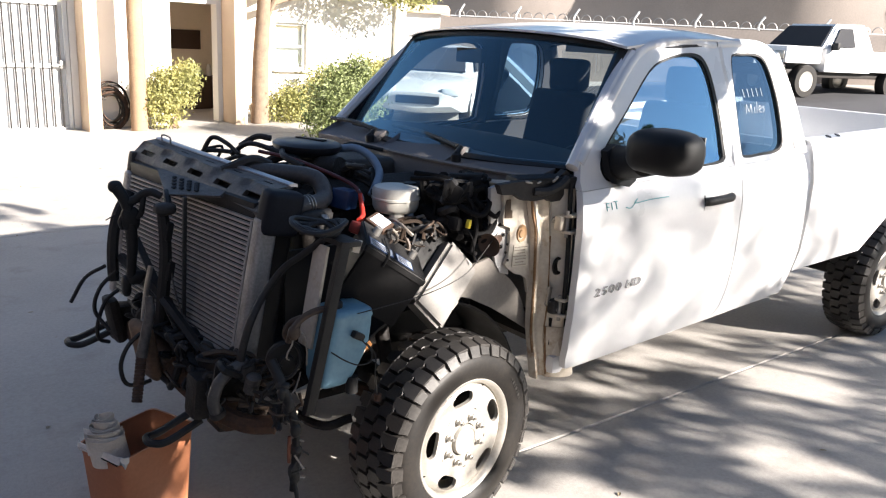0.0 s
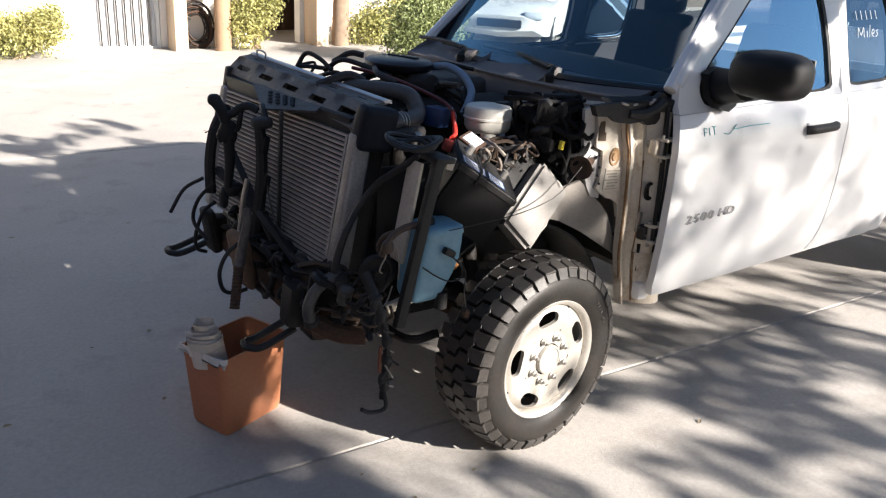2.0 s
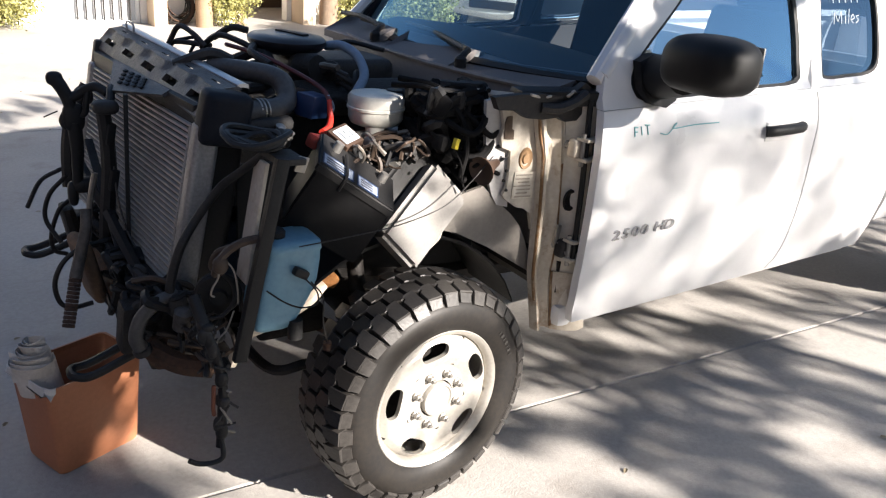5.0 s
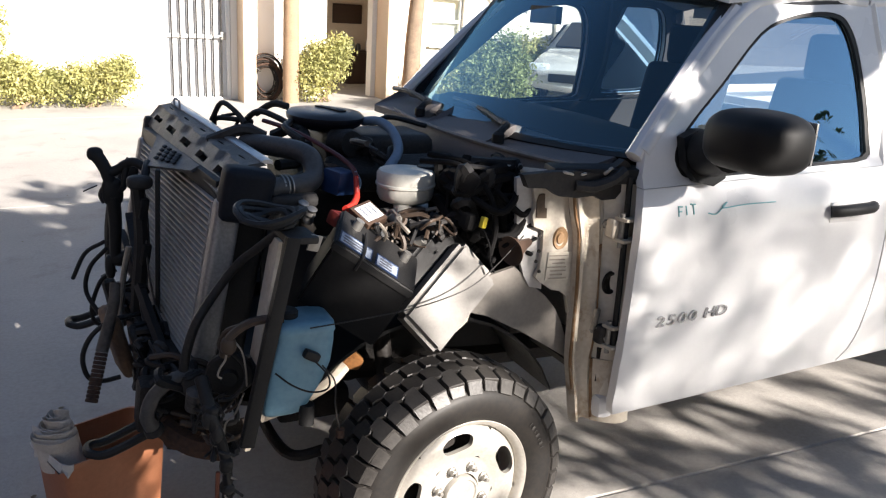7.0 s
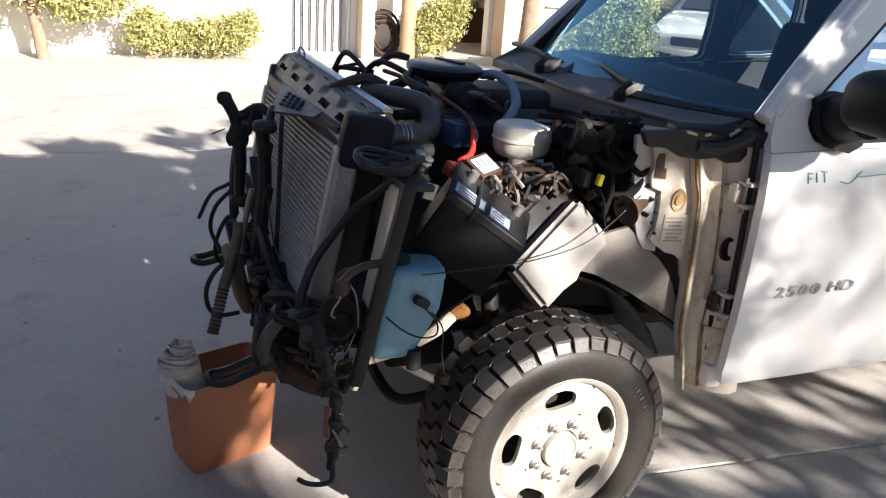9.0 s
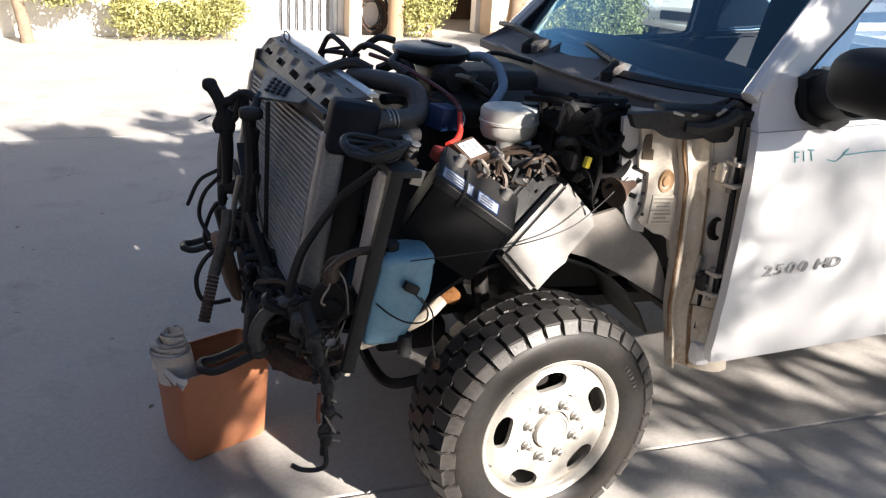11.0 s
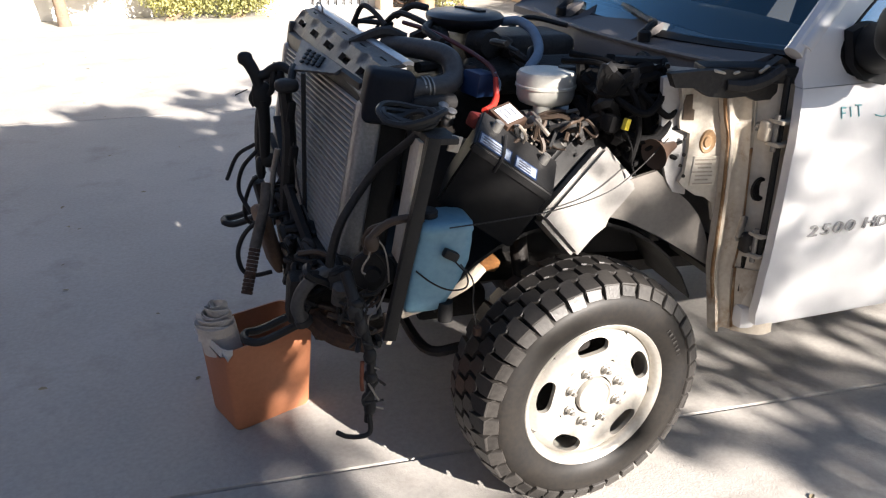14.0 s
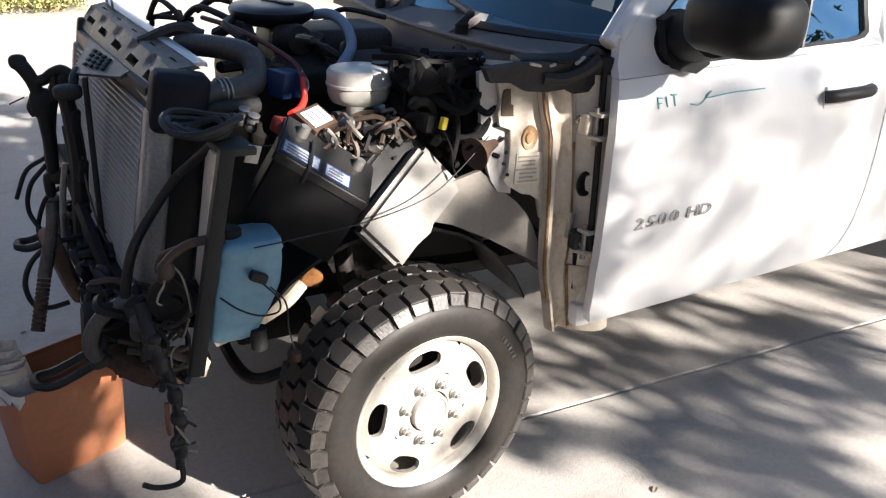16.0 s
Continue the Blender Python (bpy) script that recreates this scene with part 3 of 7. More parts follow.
def veil(seed, cells, hs, r, per):
    """Thin leaf clumps of per small leaves each; a cell is (u0, u1, v0, v1, depth of leaf)."""
    out = []
    for k, (u0, u1, v0, v1, depth) in enumerate(cells):
        n = depth * (u1 - u0) * (v1 - v0) * math.sin(SUN_EL) / (per * 0.00037)
        out += clumps(seed + k, max(1, round(n)), (u0, u1), (v0, v1), hs, r)
    return out


LOW_SHADE = canopy(60, [(-0.40, -0.2, 2.4, 3.0, 0.50), (-0.22, -0.1, 1.90, 2.25, 0.93), (-0.2, -0.1, 2.5, 3.0, 0.80), (-0.1, 0.06, 1.90, 3.0, 0.93), (0.1, 1.3, 2.25, 3.2, 0.88), (-0.05, 0.5, -2.0, -0.80, 0.22)], (3.0, 4.0), 0.075)
FRONT_SHADE = canopy(80, [(-1.25, -0.62, 1.22, 2.7, 0.985), (-1.7, -1.06, -1.7, 0.6, 0.95), (-1.1, -0.96, 0.2, 1.0, 0.9), (-0.77, -0.61, 0.96, 1.14, 0.97), (-2.6, -1.2, 0.1, 1.9, 0.88), (-1.4, -1.0, 0.25, 1.3, 0.93)], (3.0, 4.0), 0.11)
tree(1.2, -9.0, 3.4, 0.15, LOW_SHADE + FRONT_SHADE, 100 * len(LOW_SHADE) + 170 * len(FRONT_SHADE), 0.034, LEAF_DARK, 14, "small-leaved tree that dapples the truck's front", limbs=4)
SIDE_SHADE = veil(100, [(-0.47, -0.12, 0.9, 1.8, 0.50), (-0.1, 0.14, 1.4, 2.3, 0.55), (-0.17, 0.14, 0.2, 1.38, 3.4), (-1.04, -0.86, -0.9, 0.22, 1.9), (-0.97, -0.85, 0.2, 1.0, 2.0), (-0.86, -0.66, -0.9, 0.05, 0.3), (-0.62, -0.47, 1.2, 1.85, 1.8), (-0.02, 0.14, -0.04, 0.22, 3.0), (-0.6, -0.1, -0.6, 0.7, 0.12)], (3.6, 4.8), 0.085, 20)
tree(2.3, -9.9, 4.2, 0.15, SIDE_SHADE, 20 * len(SIDE_SHADE), 0.030, LEAF_DARK, 16, "fine-leaved tree that dapples the truck's front wheel", limbs=4)
DOOR_SHADE = veil(120, [(1.4, 2.1, -0.6, 1.5, 0.6), (0.14, 0.80, -0.3, 1.9, 1.75), (0.80, 1.4, -0.5, 1.6, 1.35)], (6.4, 8.0), 0.05, 2)
tree(10.8, -15.6, 7.4, 0.20, DOOR_SHADE, 2 * len(DOOR_SHADE), 0.030, LEAF_DARK, 17, "tall fine-leaved tree that dapples the truck's side", limbs=3)

# ---- the pickup truck ----
truck = thing("pickup_truck", (1.8, YC, 0.05), "white extended-cab pickup truck with hood, fenders and grille removed", "truck")


def P(name, bm, material, label="", parent=None, smooth=True, angle=40):
    return part(name, bm, material, parent or truck, label, smooth, angle)


def grid_side(xf, xr, z0, z1, nz=16, nx=10, d=0.0):
    """Rows of points on the near side between two edge curves."""
    rows = []
    for i in range(nz + 1):
        z = z0 + (z1 - z0) * i / nz
        a, b = xf(z), xr(z)
        rows.append([S(a + (b - a) * j / nx, z, d) for j in range(nx + 1)])
    return rows


def curve(*pts):
    zs, xs = [p[0] for p in pts], [p[1] for p in pts]
    return lambda z: float(np.interp(z, zs, xs))


def mirror_rows(rows):
    return [[far(p) for p in r] for r in rows]


BELT = 1.272
DOOR_F = curve((0.515, 0.588), (0.56, 0.575), (0.70, 0.568), (1.10, 0.568), (1.20, 0.58), (1.272, 0.60))
DOOR_R = curve((0.515, 1.63), (0.56, 1.672), (0.64, 1.698), (0.85, 1.708), (1.05, 1.70), (1.272, 1.706))
REAR_F = lambda z: DOOR_R(z) + 0.008
REAR_R = curve((0.515, 2.278), (0.60, 2.31), (0.73, 2.342), (0.9, 2.344), (1.08, 2.32), (1.272, 2.315))
F_WIN = [(0.742, 1.367), (0.757, 1.31), (0.803, 1.288), (0.97, 1.286), (1.144, 1.287), (1.38, 1.290), (1.611, 1.295), (1.631, 1.364), (1.621, 1.52), (1.589, 1.676), (1.549, 1.755), (1.501, 1.788), (1.402, 1.797), (1.252, 1.777), (1.124, 1.727), (0.944, 1.569), (0.796, 1.442)]
F_OUT = [(0.625, 1.38), (0.60, 1.274), (0.80, 1.274), (0.97, 1.274), (1.144, 1.274), (1.38, 1.274), (1.706, 1.274), (1.716, 1.364), (1.735, 1.52), (1.715, 1.70), (1.690, 1.775), (1.64, 1.832), (1.40, 1.850), (1.20, 1.840), (1.055, 1.795), (0.86, 1.625), (0.715, 1.475)]
R_WIN = [(1.80, 1.297), (1.94, 1.296), (2.08, 1.299), (2.145, 1.325), (2.160, 1.39), (2.146, 1.547), (2.10, 1.69), (2.045, 1.765), (1.965, 1.787), (1.86, 1.790), (1.79, 1.788), (1.757, 1.755), (1.759, 1.55), (1.768, 1.335)]
R_OUT = [(1.76, 1.274), (1.93, 1.274), (2.10, 1.274), (2.25, 1.274), (2.315, 1.364), (2.275, 1.547), (2.215, 1.70), (2.13, 1.785), (2.03, 1.826), (1.86, 1.838), (1.75, 1.838), (1.65, 1.836), (1.743, 1.566), (1.714, 1.274)]


def rounded_outline(pts, k=3):
    """A closed smooth line through the points."""
    n = len(pts)
    P3 = [Vector((x, z, 0)) for x, z in pts]
    out = []
    for i in range(n):
        a, b, c, d = P3[i - 1], P3[i], P3[(i + 1) % n], P3[(i + 2) % n]
        for s_ in range(k):
            t = s_ / k
            q = 0.5 * (2 * b + (c - a) * t + (2 * a - 5 * b + 4 * c - d) * t * t + (3 * b - 3 * c + d - a) * t ** 3)
            out.append((q.x, q.y))
    return out


def divided_outline(pts, k=3):
    """The same closed outline with straight sides, each cut in k."""
    n = len(pts)
    return [(pts[i][0] + (pts[(i + 1) % n][0] - pts[i][0]) * s_ / k, pts[i][1] + (pts[(i + 1) % n][1] - pts[i][1]) * s_ / k) for i in range(n) for s_ in range(k)]


F_RAIL, R_RAIL = F_OUT[11:] + F_OUT[:1], R_OUT[5:12]
F_WIN, R_WIN = rounded_outline(F_WIN), rounded_outline(R_WIN)
F_OUT, R_OUT = divided_outline(F_OUT), divided_outline(R_OUT)


def door(name, xf, xr, out, win, mirror=False, label=""):
    rows = grid_side(xf, xr, 0.515, BELT, 16, 10)
    ro, ri = [S(*p) for p in out], [S(*p, -0.004) for p in win]
    off = Vector((0, 0.035, 0))
    if mirror:
        rows, ro, ri, off = mirror_rows(rows), [far(p) for p in ro], [far(p) for p in ri], -off
    bm = bmesh.new()
    sheet(bm, rows, off)
    ring(bm, ro, ri, off)
    return P(name, bm, WHITE_PAINT, label, angle=30)


def window(parent, win, material, mirror=False):
    cx, cz = sum(p[0] for p in win) / len(win), sum(p[1] for p in win) / len(win)
    big = [S(cx + (x - cx) * 1.02, cz + (z - cz) * 1.02, -0.018) for x, z in win]
    seal_in = [S(cx + (x - cx) * 0.955, cz + (z - cz) * 0.955, -0.006) for x, z in win]
    seal_out = [S(cx + (x - cx) * 1.004, cz + (z - cz) * 1.004, -0.006) for x, z in win]
    off = Vector((0, 0.012, 0))
    if mirror:
        big, seal_in, seal_out, off = [far(p) for p in big], [far(p) for p in seal_in], [far(p) for p in seal_out], -off
    bm = bmesh.new()
    c = bm.verts.new(sum(big, Vector()) / len(big))
    vs = [bm.verts.new(p) for p in big]
    for i in range(len(vs)):
        bm.faces.new((c, vs[i], vs[(i + 1) % len(vs)]))
    gl = part("window_glass", bm, material, parent, "side glass")
    gl.visible_shadow = not mirror
    bm = bmesh.new()
    ring(bm, seal_out, seal_in, off)
    part("window_seal", bm, BLACK, parent, "black rubber window seal")


for mirror in (False, True):
    fd = door("front_door", DOOR_F, DOOR_R, F_OUT, F_WIN, mirror, "white front door with dapples of dirt, a dark handle and a model badge" if not mirror else "")
    window(fd, F_WIN, CLEAR if mirror else SIDE, mirror)
    rd = door("rear_door", REAR_F, REAR_R, R_OUT, R_WIN, mirror, "white rear half-door with a tinted window")
    window(rd, R_WIN, TINT, mirror)
    if not mirror:
        front_door, rear_door = fd, rd

MIRROR_BLACK = mat("smooth_black_plastic", (0.006, 0.006, 0.0065), (0.009, 0.009, 0.009), 0.55, spec=0.3, s1=3, s2=200)
# door handle, badge, mirror, chalk marks
bm = bmesh.new()
box(bm, S(1.49, 1.132, -0.004)[:], (0.20, 0.02, 0.075), bevel=0.009)
part("handle_bezel", bm, WHITE_PAINT, front_door, "white handle cup")
part("handle", tb([S(1.385, 1.142, 0.010), S(1.41, 1.145, 0.026), S(1.48, 1.146, 0.032), S(1.56, 1.144, 0.026), S(1.595, 1.142, 0.010)], 0.021, 10), BLACK, front_door, "black pull handle")


def text_mesh(s, size, depth, m):
    cu = bpy.data.curves.new("letters", "FONT")
    cu.body, cu.size, cu.extrude = s, size, depth
    ob = bpy.data.objects.new("letters", cu)
    scene.collection.objects.link(ob)
    me = bpy.data.meshes.new_from_object(ob.evaluated_get(bpy.context.evaluated_depsgraph_get()))
    bpy.data.objects.remove(ob)
    bm = bmesh.new()
    bm.from_mesh(me)
    bmesh.ops.transform(bm, matrix=m, verts=bm.verts[:])
    return bm


RX = Euler((radians(90), 0, 0)).to_matrix().to_4x4()
for word, x in (("2", 0.678), ("5", 0.722), ("0", 0.766), ("0", 0.810), ("H", 0.874), ("D", 0.922)):
    bm = text_mesh(word, 0.050, 0.005, Matrix.Translation(S(x, 0.826 + 0.012 * (x - 0.688), 0.004)) @ Euler((0, radians(-3.2), 0)).to_matrix().to_4x4() @ RX @ Matrix(((1.42, 0.22, 0, 0), (0, 1, 0, 0), (0, 0, 1, 0), (0, 0, 0, 1))))
    part("badge_letter", bm, CHROME, front_door, "chrome badge letter", smooth=False)
# one broad rounded mirror head on a short thick arm
def rounded(c, r, e=0.55, nu=14, nv=24, flat=0.0):
    """A rounded block; with flat, its underside is cut level."""
    bm = bmesh.new()
    f = lambda a: math.copysign(abs(a) ** e, a)
    rows = []
    for i in range(nu + 1):
        th = math.pi * (0.02 + 0.96 * i / nu)
        rows.append([bm.verts.new(Vector(c) + Vector((r[0] * f(math.sin(th)) * f(math.cos(2 * math.pi * k / nv)), r[1] * f(math.sin(th)) * f(math.sin(2 * math.pi * k / nv)), max(r[2] * f(math.cos(th)), -r[2] * (1 - flat))))) for k in range(nv)])
    for a, b in zip(rows, rows[1:]):
        for k in range(nv):
            bm.faces.new((a[k], a[(k + 1) % nv], b[(k + 1) % nv], b[k]))
    bm.faces.new(rows[0])
    bm.faces.new(rows[-1][::-1])
    return bm


mirror_shell = P("wing_mirror", rounded(B(0.775, -1.165, 1.450), (0.120, 0.142, 0.090), 0.66, flat=0.12), MIRROR_BLACK, "large rounded black wing mirror", angle=70)
bm = bmesh.new()
plate(bm, [S(x, z, 0.004) for x, z in ((0.745, 1.42), (0.75, 1.33), (0.785, 1.285), (0.84, 1.272), (0.90, 1.290), (0.92, 1.34), (0.88, 1.42), (0.80, 1.44))], (0, -0.035, 0))
part("mirror_base", bm, MIRROR_BLACK, mirror_shell, "black mirror sail")
part("mirror_arm", tb([S(0.83, 1.365, -0.02), B(0.815, -0.96, 1.375), B(0.79, -1.06, 1.40)], (0.075, 0.062), 16), MIRROR_BLACK, mirror_shell)
bm = bmesh.new()
box(bm, B(0.892, -1.165, 1.450), (0.008, 0.19, 0.12), bevel=0.003)
part("mirror_glass", bm, CHROME, mirror_shell, "mirror glass")

for pts in ([(0.722, 1.215), (0.722, 1.185)], [(0.722, 1.215), (0.737, 1.213)], [(0.722, 1.20), (0.733, 1.20)], [(0.752, 1.215), (0.754, 1.187)], [(0.770, 1.218), (0.790, 1.216)], [(0.780, 1.217), (0.782, 1.186)]):
    part("chalk_mark", tb([S(*p, 0.001) for p in pts], 0.0025, 5, 2), TEAL, front_door)
part("chalk_mark", tb([S(x, z, 0.001) for x, z in ((0.84, 1.185), (0.875, 1.18), (0.92, 1.212), (0.90, 1.196), (1.0, 1.199), (1.13, 1.196))], 0.0022, 5, 4), TEAL, front_door)

# roof, cab back, pillars
bm = bmesh.new()
rows = []
for i in range(15):
    u = i / 14
    x = 0.99 + 1.16 * u
    row = []
    for j in range(13):
        v = j / 12 * 2 - 1
        front = 0.10 * (1 - v * v) * (1 - u) ** 2
        z = 1.828 + 0.062 * (1 - v * v) ** 0.7 + 0.03 * math.sin(math.pi * min(1, u * 1.1)) - 0.04 * max(0, u - 0.85) / 0.15
        row.append(B(x - front, YC + v * 0.80, z))
    rows.append(row)
sheet(bm, rows, (0, 0, -0.010))
P("roof", bm, WHITE_PAINT, "white roof panel")
for m in (False, True):
    for path, r in (([(0.60, 1.36), (0.73, 1.50), (0.88, 1.655), (1.04, 1.80)], 0.028), ([(1.70, 1.25), (1.725, 1.5), (1.67, 1.82)], 0.035), ([(1.05, 1.80), (1.4, 1.835), (1.8, 1.83), (2.1, 1.79)], 0.028), ([(2.30, 1.27), (2.25, 1.55), (2.14, 1.77)], 0.05)):
        pts = [S(*p, -0.03) for p in path]
        P("pillar", tb([far(p) for p in pts] if m else pts, r, 8, 4), SEAT if m and path[0][0] > 0.60 else WHITE_PAINT)
bm = bmesh.new()
box(bm, B(2.33, YC, 0.93), (0.03, 1.84, 0.72))
box(bm, B(2.20, YC, 1.77), (0.03, 1.36, 0.08))
P("cab_back", bm, WHITE_PAINT)
for m_ in (False, True):
    for rail_ in (F_RAIL, R_RAIL):
        pts = [S(x, z - 0.006, -0.020) for x, z in rail_]
        P("roof_rail", tb([far(p) for p in pts] if m_ else pts, 0.026, 10, 4), WHITE_PAINT)
# dark trim inside the cab
bm = bmesh.new()
sheet(bm, [[p + Vector((0.03, 0, -0.022)) for p in r] for r in rows], (0, 0, -0.012))
P("headliner", bm, mat("dark_headliner", (0.060, 0.062, 0.066), (0.045, 0.046, 0.05), 0.95, s2=150), "dark cloth headliner")
for m_ in (False, True):
    for o_, w_ in ((F_OUT, F_WIN), (R_OUT, R_WIN)):
        bm = bmesh.new()
        cx, cz = sum(p[0] for p in w_) / len(w_), sum(p[1] for p in w_) / len(w_)
        a_, b_ = [S(cx + (x - cx) * 0.97, cz + (z - cz) * 0.97, -0.045) for x, z in o_], [S(cx + (x - cx) * 0.985, cz + (z - cz) * 0.985, -0.045) for x, z in w_]
        if m_:
            a_, b_ = [far(p) for p in a_], [far(p) for p in b_]
        ring(bm, a_, b_, (0, -0.012 if m_ else 0.012, 0))
        P("door_trim", bm, SEAT)
    bm = bmesh.new()
    g_ = grid_side(lambda z: 0.64, lambda z: 2.26, 0.60, BELT, 6, 8, -0.06)
    sheet(bm, mirror_rows(g_) if m_ else g_, (0, -0.015 if m_ else 0.015, 0))
    P("door_trim", bm, SEAT)
bm = bmesh.new()
sheet(bm, [[B(2.31 - 0.10 * (z - 1.28) / 0.47, YC + v * 0.74, z) for v in (-1, 0, 1)] for z in (1.29, 1.74)])
g = P("rear_window", bm, CLEAR, "rear glass")
g.visible_shadow = False
bm = bmesh.new()
rows = []
for i in range(9):
    u = i / 8
    row = []
    for j in range(13):
        v = j / 12 * 2 - 1
        xb, xt = 0.655 - 0.20 * (1 - v * v), 1.02 - 0.115 * (1 - v * v)
        zb, zt = 1.345 - 0.01 * (1 - v * v), 1.825 + 0.035 * (1 - v * v)
        row.append(B(xb + (xt - xb) * u, YC + v * (0.885 - 0.115 * u), zb + (zt - zb) * u + 0.012 * math.sin(math.pi * u)))
    rows.append(row)
sheet(bm, rows)
ws = P("windscreen", bm, WIND, "clear windscreen reflecting blue sky")
ws.visible_shadow = False
bm = bmesh.new()
edge = [rows[0][j] for j in range(13)] + [rows[i][12] for i in range(1, 9)] + [rows[8][j] for j in range(11, -1, -1)] + [rows[i][0] for i in range(7, 0, -1)]
cen = sum(edge, Vector()) / len(edge)
ring(bm, [p + (p - cen) * 0.015 + Vector((-0.004, 0, 0.004)) for p in edge], [p - (p - cen) * 0.055 + Vector((-0.004, 0, 0.004)) for p in edge], (0.012, 0, -0.012))
part("windscreen_seal", bm, BLACK, ws, "black windscreen border")

# cowl and wipers
bm = bmesh.new()
prof = ((0.39, 1.225), (0.385, 1.29), (0.395, 1.318), (0.42, 1.328), (0.47, 1.322), (0.56, 1.345), (0.70, 1.352))
rows = [[B(x - 0.10 * (1 - v * v) * (1 if x < 0.6 else 1.6) + 0.06, YC + v * 0.80, z) for x, z in prof] for v in [j / 18 * 2 - 1 for j in range(19)]]
sheet(bm, rows, (0, 0, -0.02))
cowl = P("cowl_panel", bm, CHARCOAL, "dusty grey-brown plastic cowl panel")
part("cowl_lip", tb([r[2] + Vector((-0.006, 0, 0.006)) for r in rows], 0.009, 6, 2), mat("pale_dusty_lip", (0.26, 0.235, 0.215), (0.18, 0.16, 0.145), 0.7), cowl, "dusty raised lip")
for y0, y1 in ((-0.30, 0.20), (0.32, 0.78)):
    bm = bmesh.new()
    plate(bm, [B(0.37, y0, 1.322), B(0.37, y1, 1.322), B(0.50, y1, 1.385), B(0.56, y1 - 0.02, 1.37), B(0.58, y0 + 0.05, 1.36), B(0.50, y0, 1.38)], (0, 0, -0.03))
    part("cowl_grille", bm, CHARCOAL, cowl)
for piv, tip in (((0.40, -0.36, 1.362), (0.60, 0.40, 1.388)), ((0.40, 0.32, 1.362), (0.50, 0.86, 1.385))):
    a, b = B(*piv), B(*tip)
    wp = P("wiper", tb([a, a + Vector((0.03, 0.02, 0.018)), a + Vector((0.08, 0.09, 0.024)), a.lerp(b, 0.5) + Vector((0.02, 0, 0.014))], (0.014, 0.009), 8), BLACK, "black wiper arm and blade")
    part("wiper_blade", tb([a.lerp(b, 0.05) + Vector((0.05, 0.03, 0.022)), a.lerp(b, 0.5) + Vector((0.02, 0, 0.025)), b], 0.012, 6), BLACK, wp)
    part("wiper_hub", lathe(bmesh.new(), [(0, -0.03), (0.022, -0.03), (0.022, 0.0), (0.014, 0.008), (0, 0.008)], axis(a, (0, 0, 1)), 12), BLACK, wp)

# interior
bm = bmesh.new()
rows = [[B(x, YC + v * 0.80, z + 0.03 * (1 - v * v)) for x, z in ((0.60, 1.33), (0.80, 1.36), (0.98, 1.335), (1.06, 1.24), (1.07, 1.0))] for v in [j / 10 * 2 - 1 for j in range(11)]]
sheet(bm, rows, (0, 0, -0.02))
P("dashboard", bm, SEAT, "dark dashboard")
for y in (-0.40, 0.49):
    bm = bmesh.new()
    box(bm, B(1.62, y, 0.92), (0.55, 0.52, 0.16), bevel=0.05, seg=3)
    st = P("seat", bm, SEAT, "dark cloth front seat")
    bm = bmesh.new()
    box(bm, B(1.93, y, 1.20), (0.16, 0.52, 0.62), Euler((0, radians(12), 0)).to_matrix(), bevel=0.06, seg=3)
    part("backrest", bm, SEAT, st)
    bm = bmesh.new()
    box(bm, B(1.99, y, 1.60), (0.11, 0.28, 0.20), bevel=0.045, seg=3)
    part("headrest", bm, SEAT, st)
sw = [B(1.12, -0.40, 1.17) + Vector((0.08 * math.sin(a), 0.19 * math.cos(a), 0.17 * math.sin(a))) for a in [2 * math.pi * k / 12 for k in range(13)]]
P("steering_wheel", tb(sw, 0.015, 8, 3), BLACK, "black steering wheel")
bm = bmesh.new()
box(bm, B(1.45, YC, 0.62), (1.75, 1.76, 0.12))
P("cab_floor", bm, DARK_IRON)
bm = bmesh.new()
box(bm, B(0.60, YC, 0.93), (0.04, 1.60, 0.72))
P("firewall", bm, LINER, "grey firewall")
bm = bmesh.new()
plate(bm, [B(0.84, 0.02, 1.72), B(0.84, 0.02, 1.79), B(0.83, 0.20, 1.79), B(0.83, 0.20, 1.72)], (0.03, 0, 0))
P("rear_view_mirror", bm, BLACK)

# bed
bm = bmesh.new()
BED_R = lambda z: 4.70
prof = [(0.62, -0.93), (0.75, -0.962), (0.95, -0.972), (1.12, -0.972), (1.22, -0.955), (1.30, -0.935), (1.335, -0.915), (1.34, -0.86), (1.30, -0.85)]
RW = Vector((3.62, 0, 0.485))


def bed_side(m):
    bm = bmesh.new()
    xs = [2.375, 2.5, 2.7, 2.9, 3.0] + [RW.x + 0.52 * math.cos(a) for a in [math.pi - math.pi * k / 14 for k in range(1, 14)]] + [4.25, 4.4, 4.7]
    rows = []
    for x in xs:
        lo = 0.60 - 0.02 * (x - 2.4)
        if abs(x - RW.x) < 0.52:
            lo = max(lo, RW.z - 0.04 * x + math.sqrt(0.52 ** 2 - (x - RW.x) ** 2))
        row = []
        for z, y in prof:
            zz = max(z, lo) if z < 1.3 else z
            yy = y if zz == z else float(np.interp(zz, [p[0] for p in prof[:7]], [p[1] for p in prof[:7]]))
            p = B(x, yy, zz - 0.015 * (x - 2.4))
            row.append(far(p) if m else p)
        rows.append(row)
    sheet(bm, rows, (0, -0.02 if m else 0.02, 0))
    return P("bed_side", bm, WHITE_PAINT, "white bed side with wheel arch", angle=30)


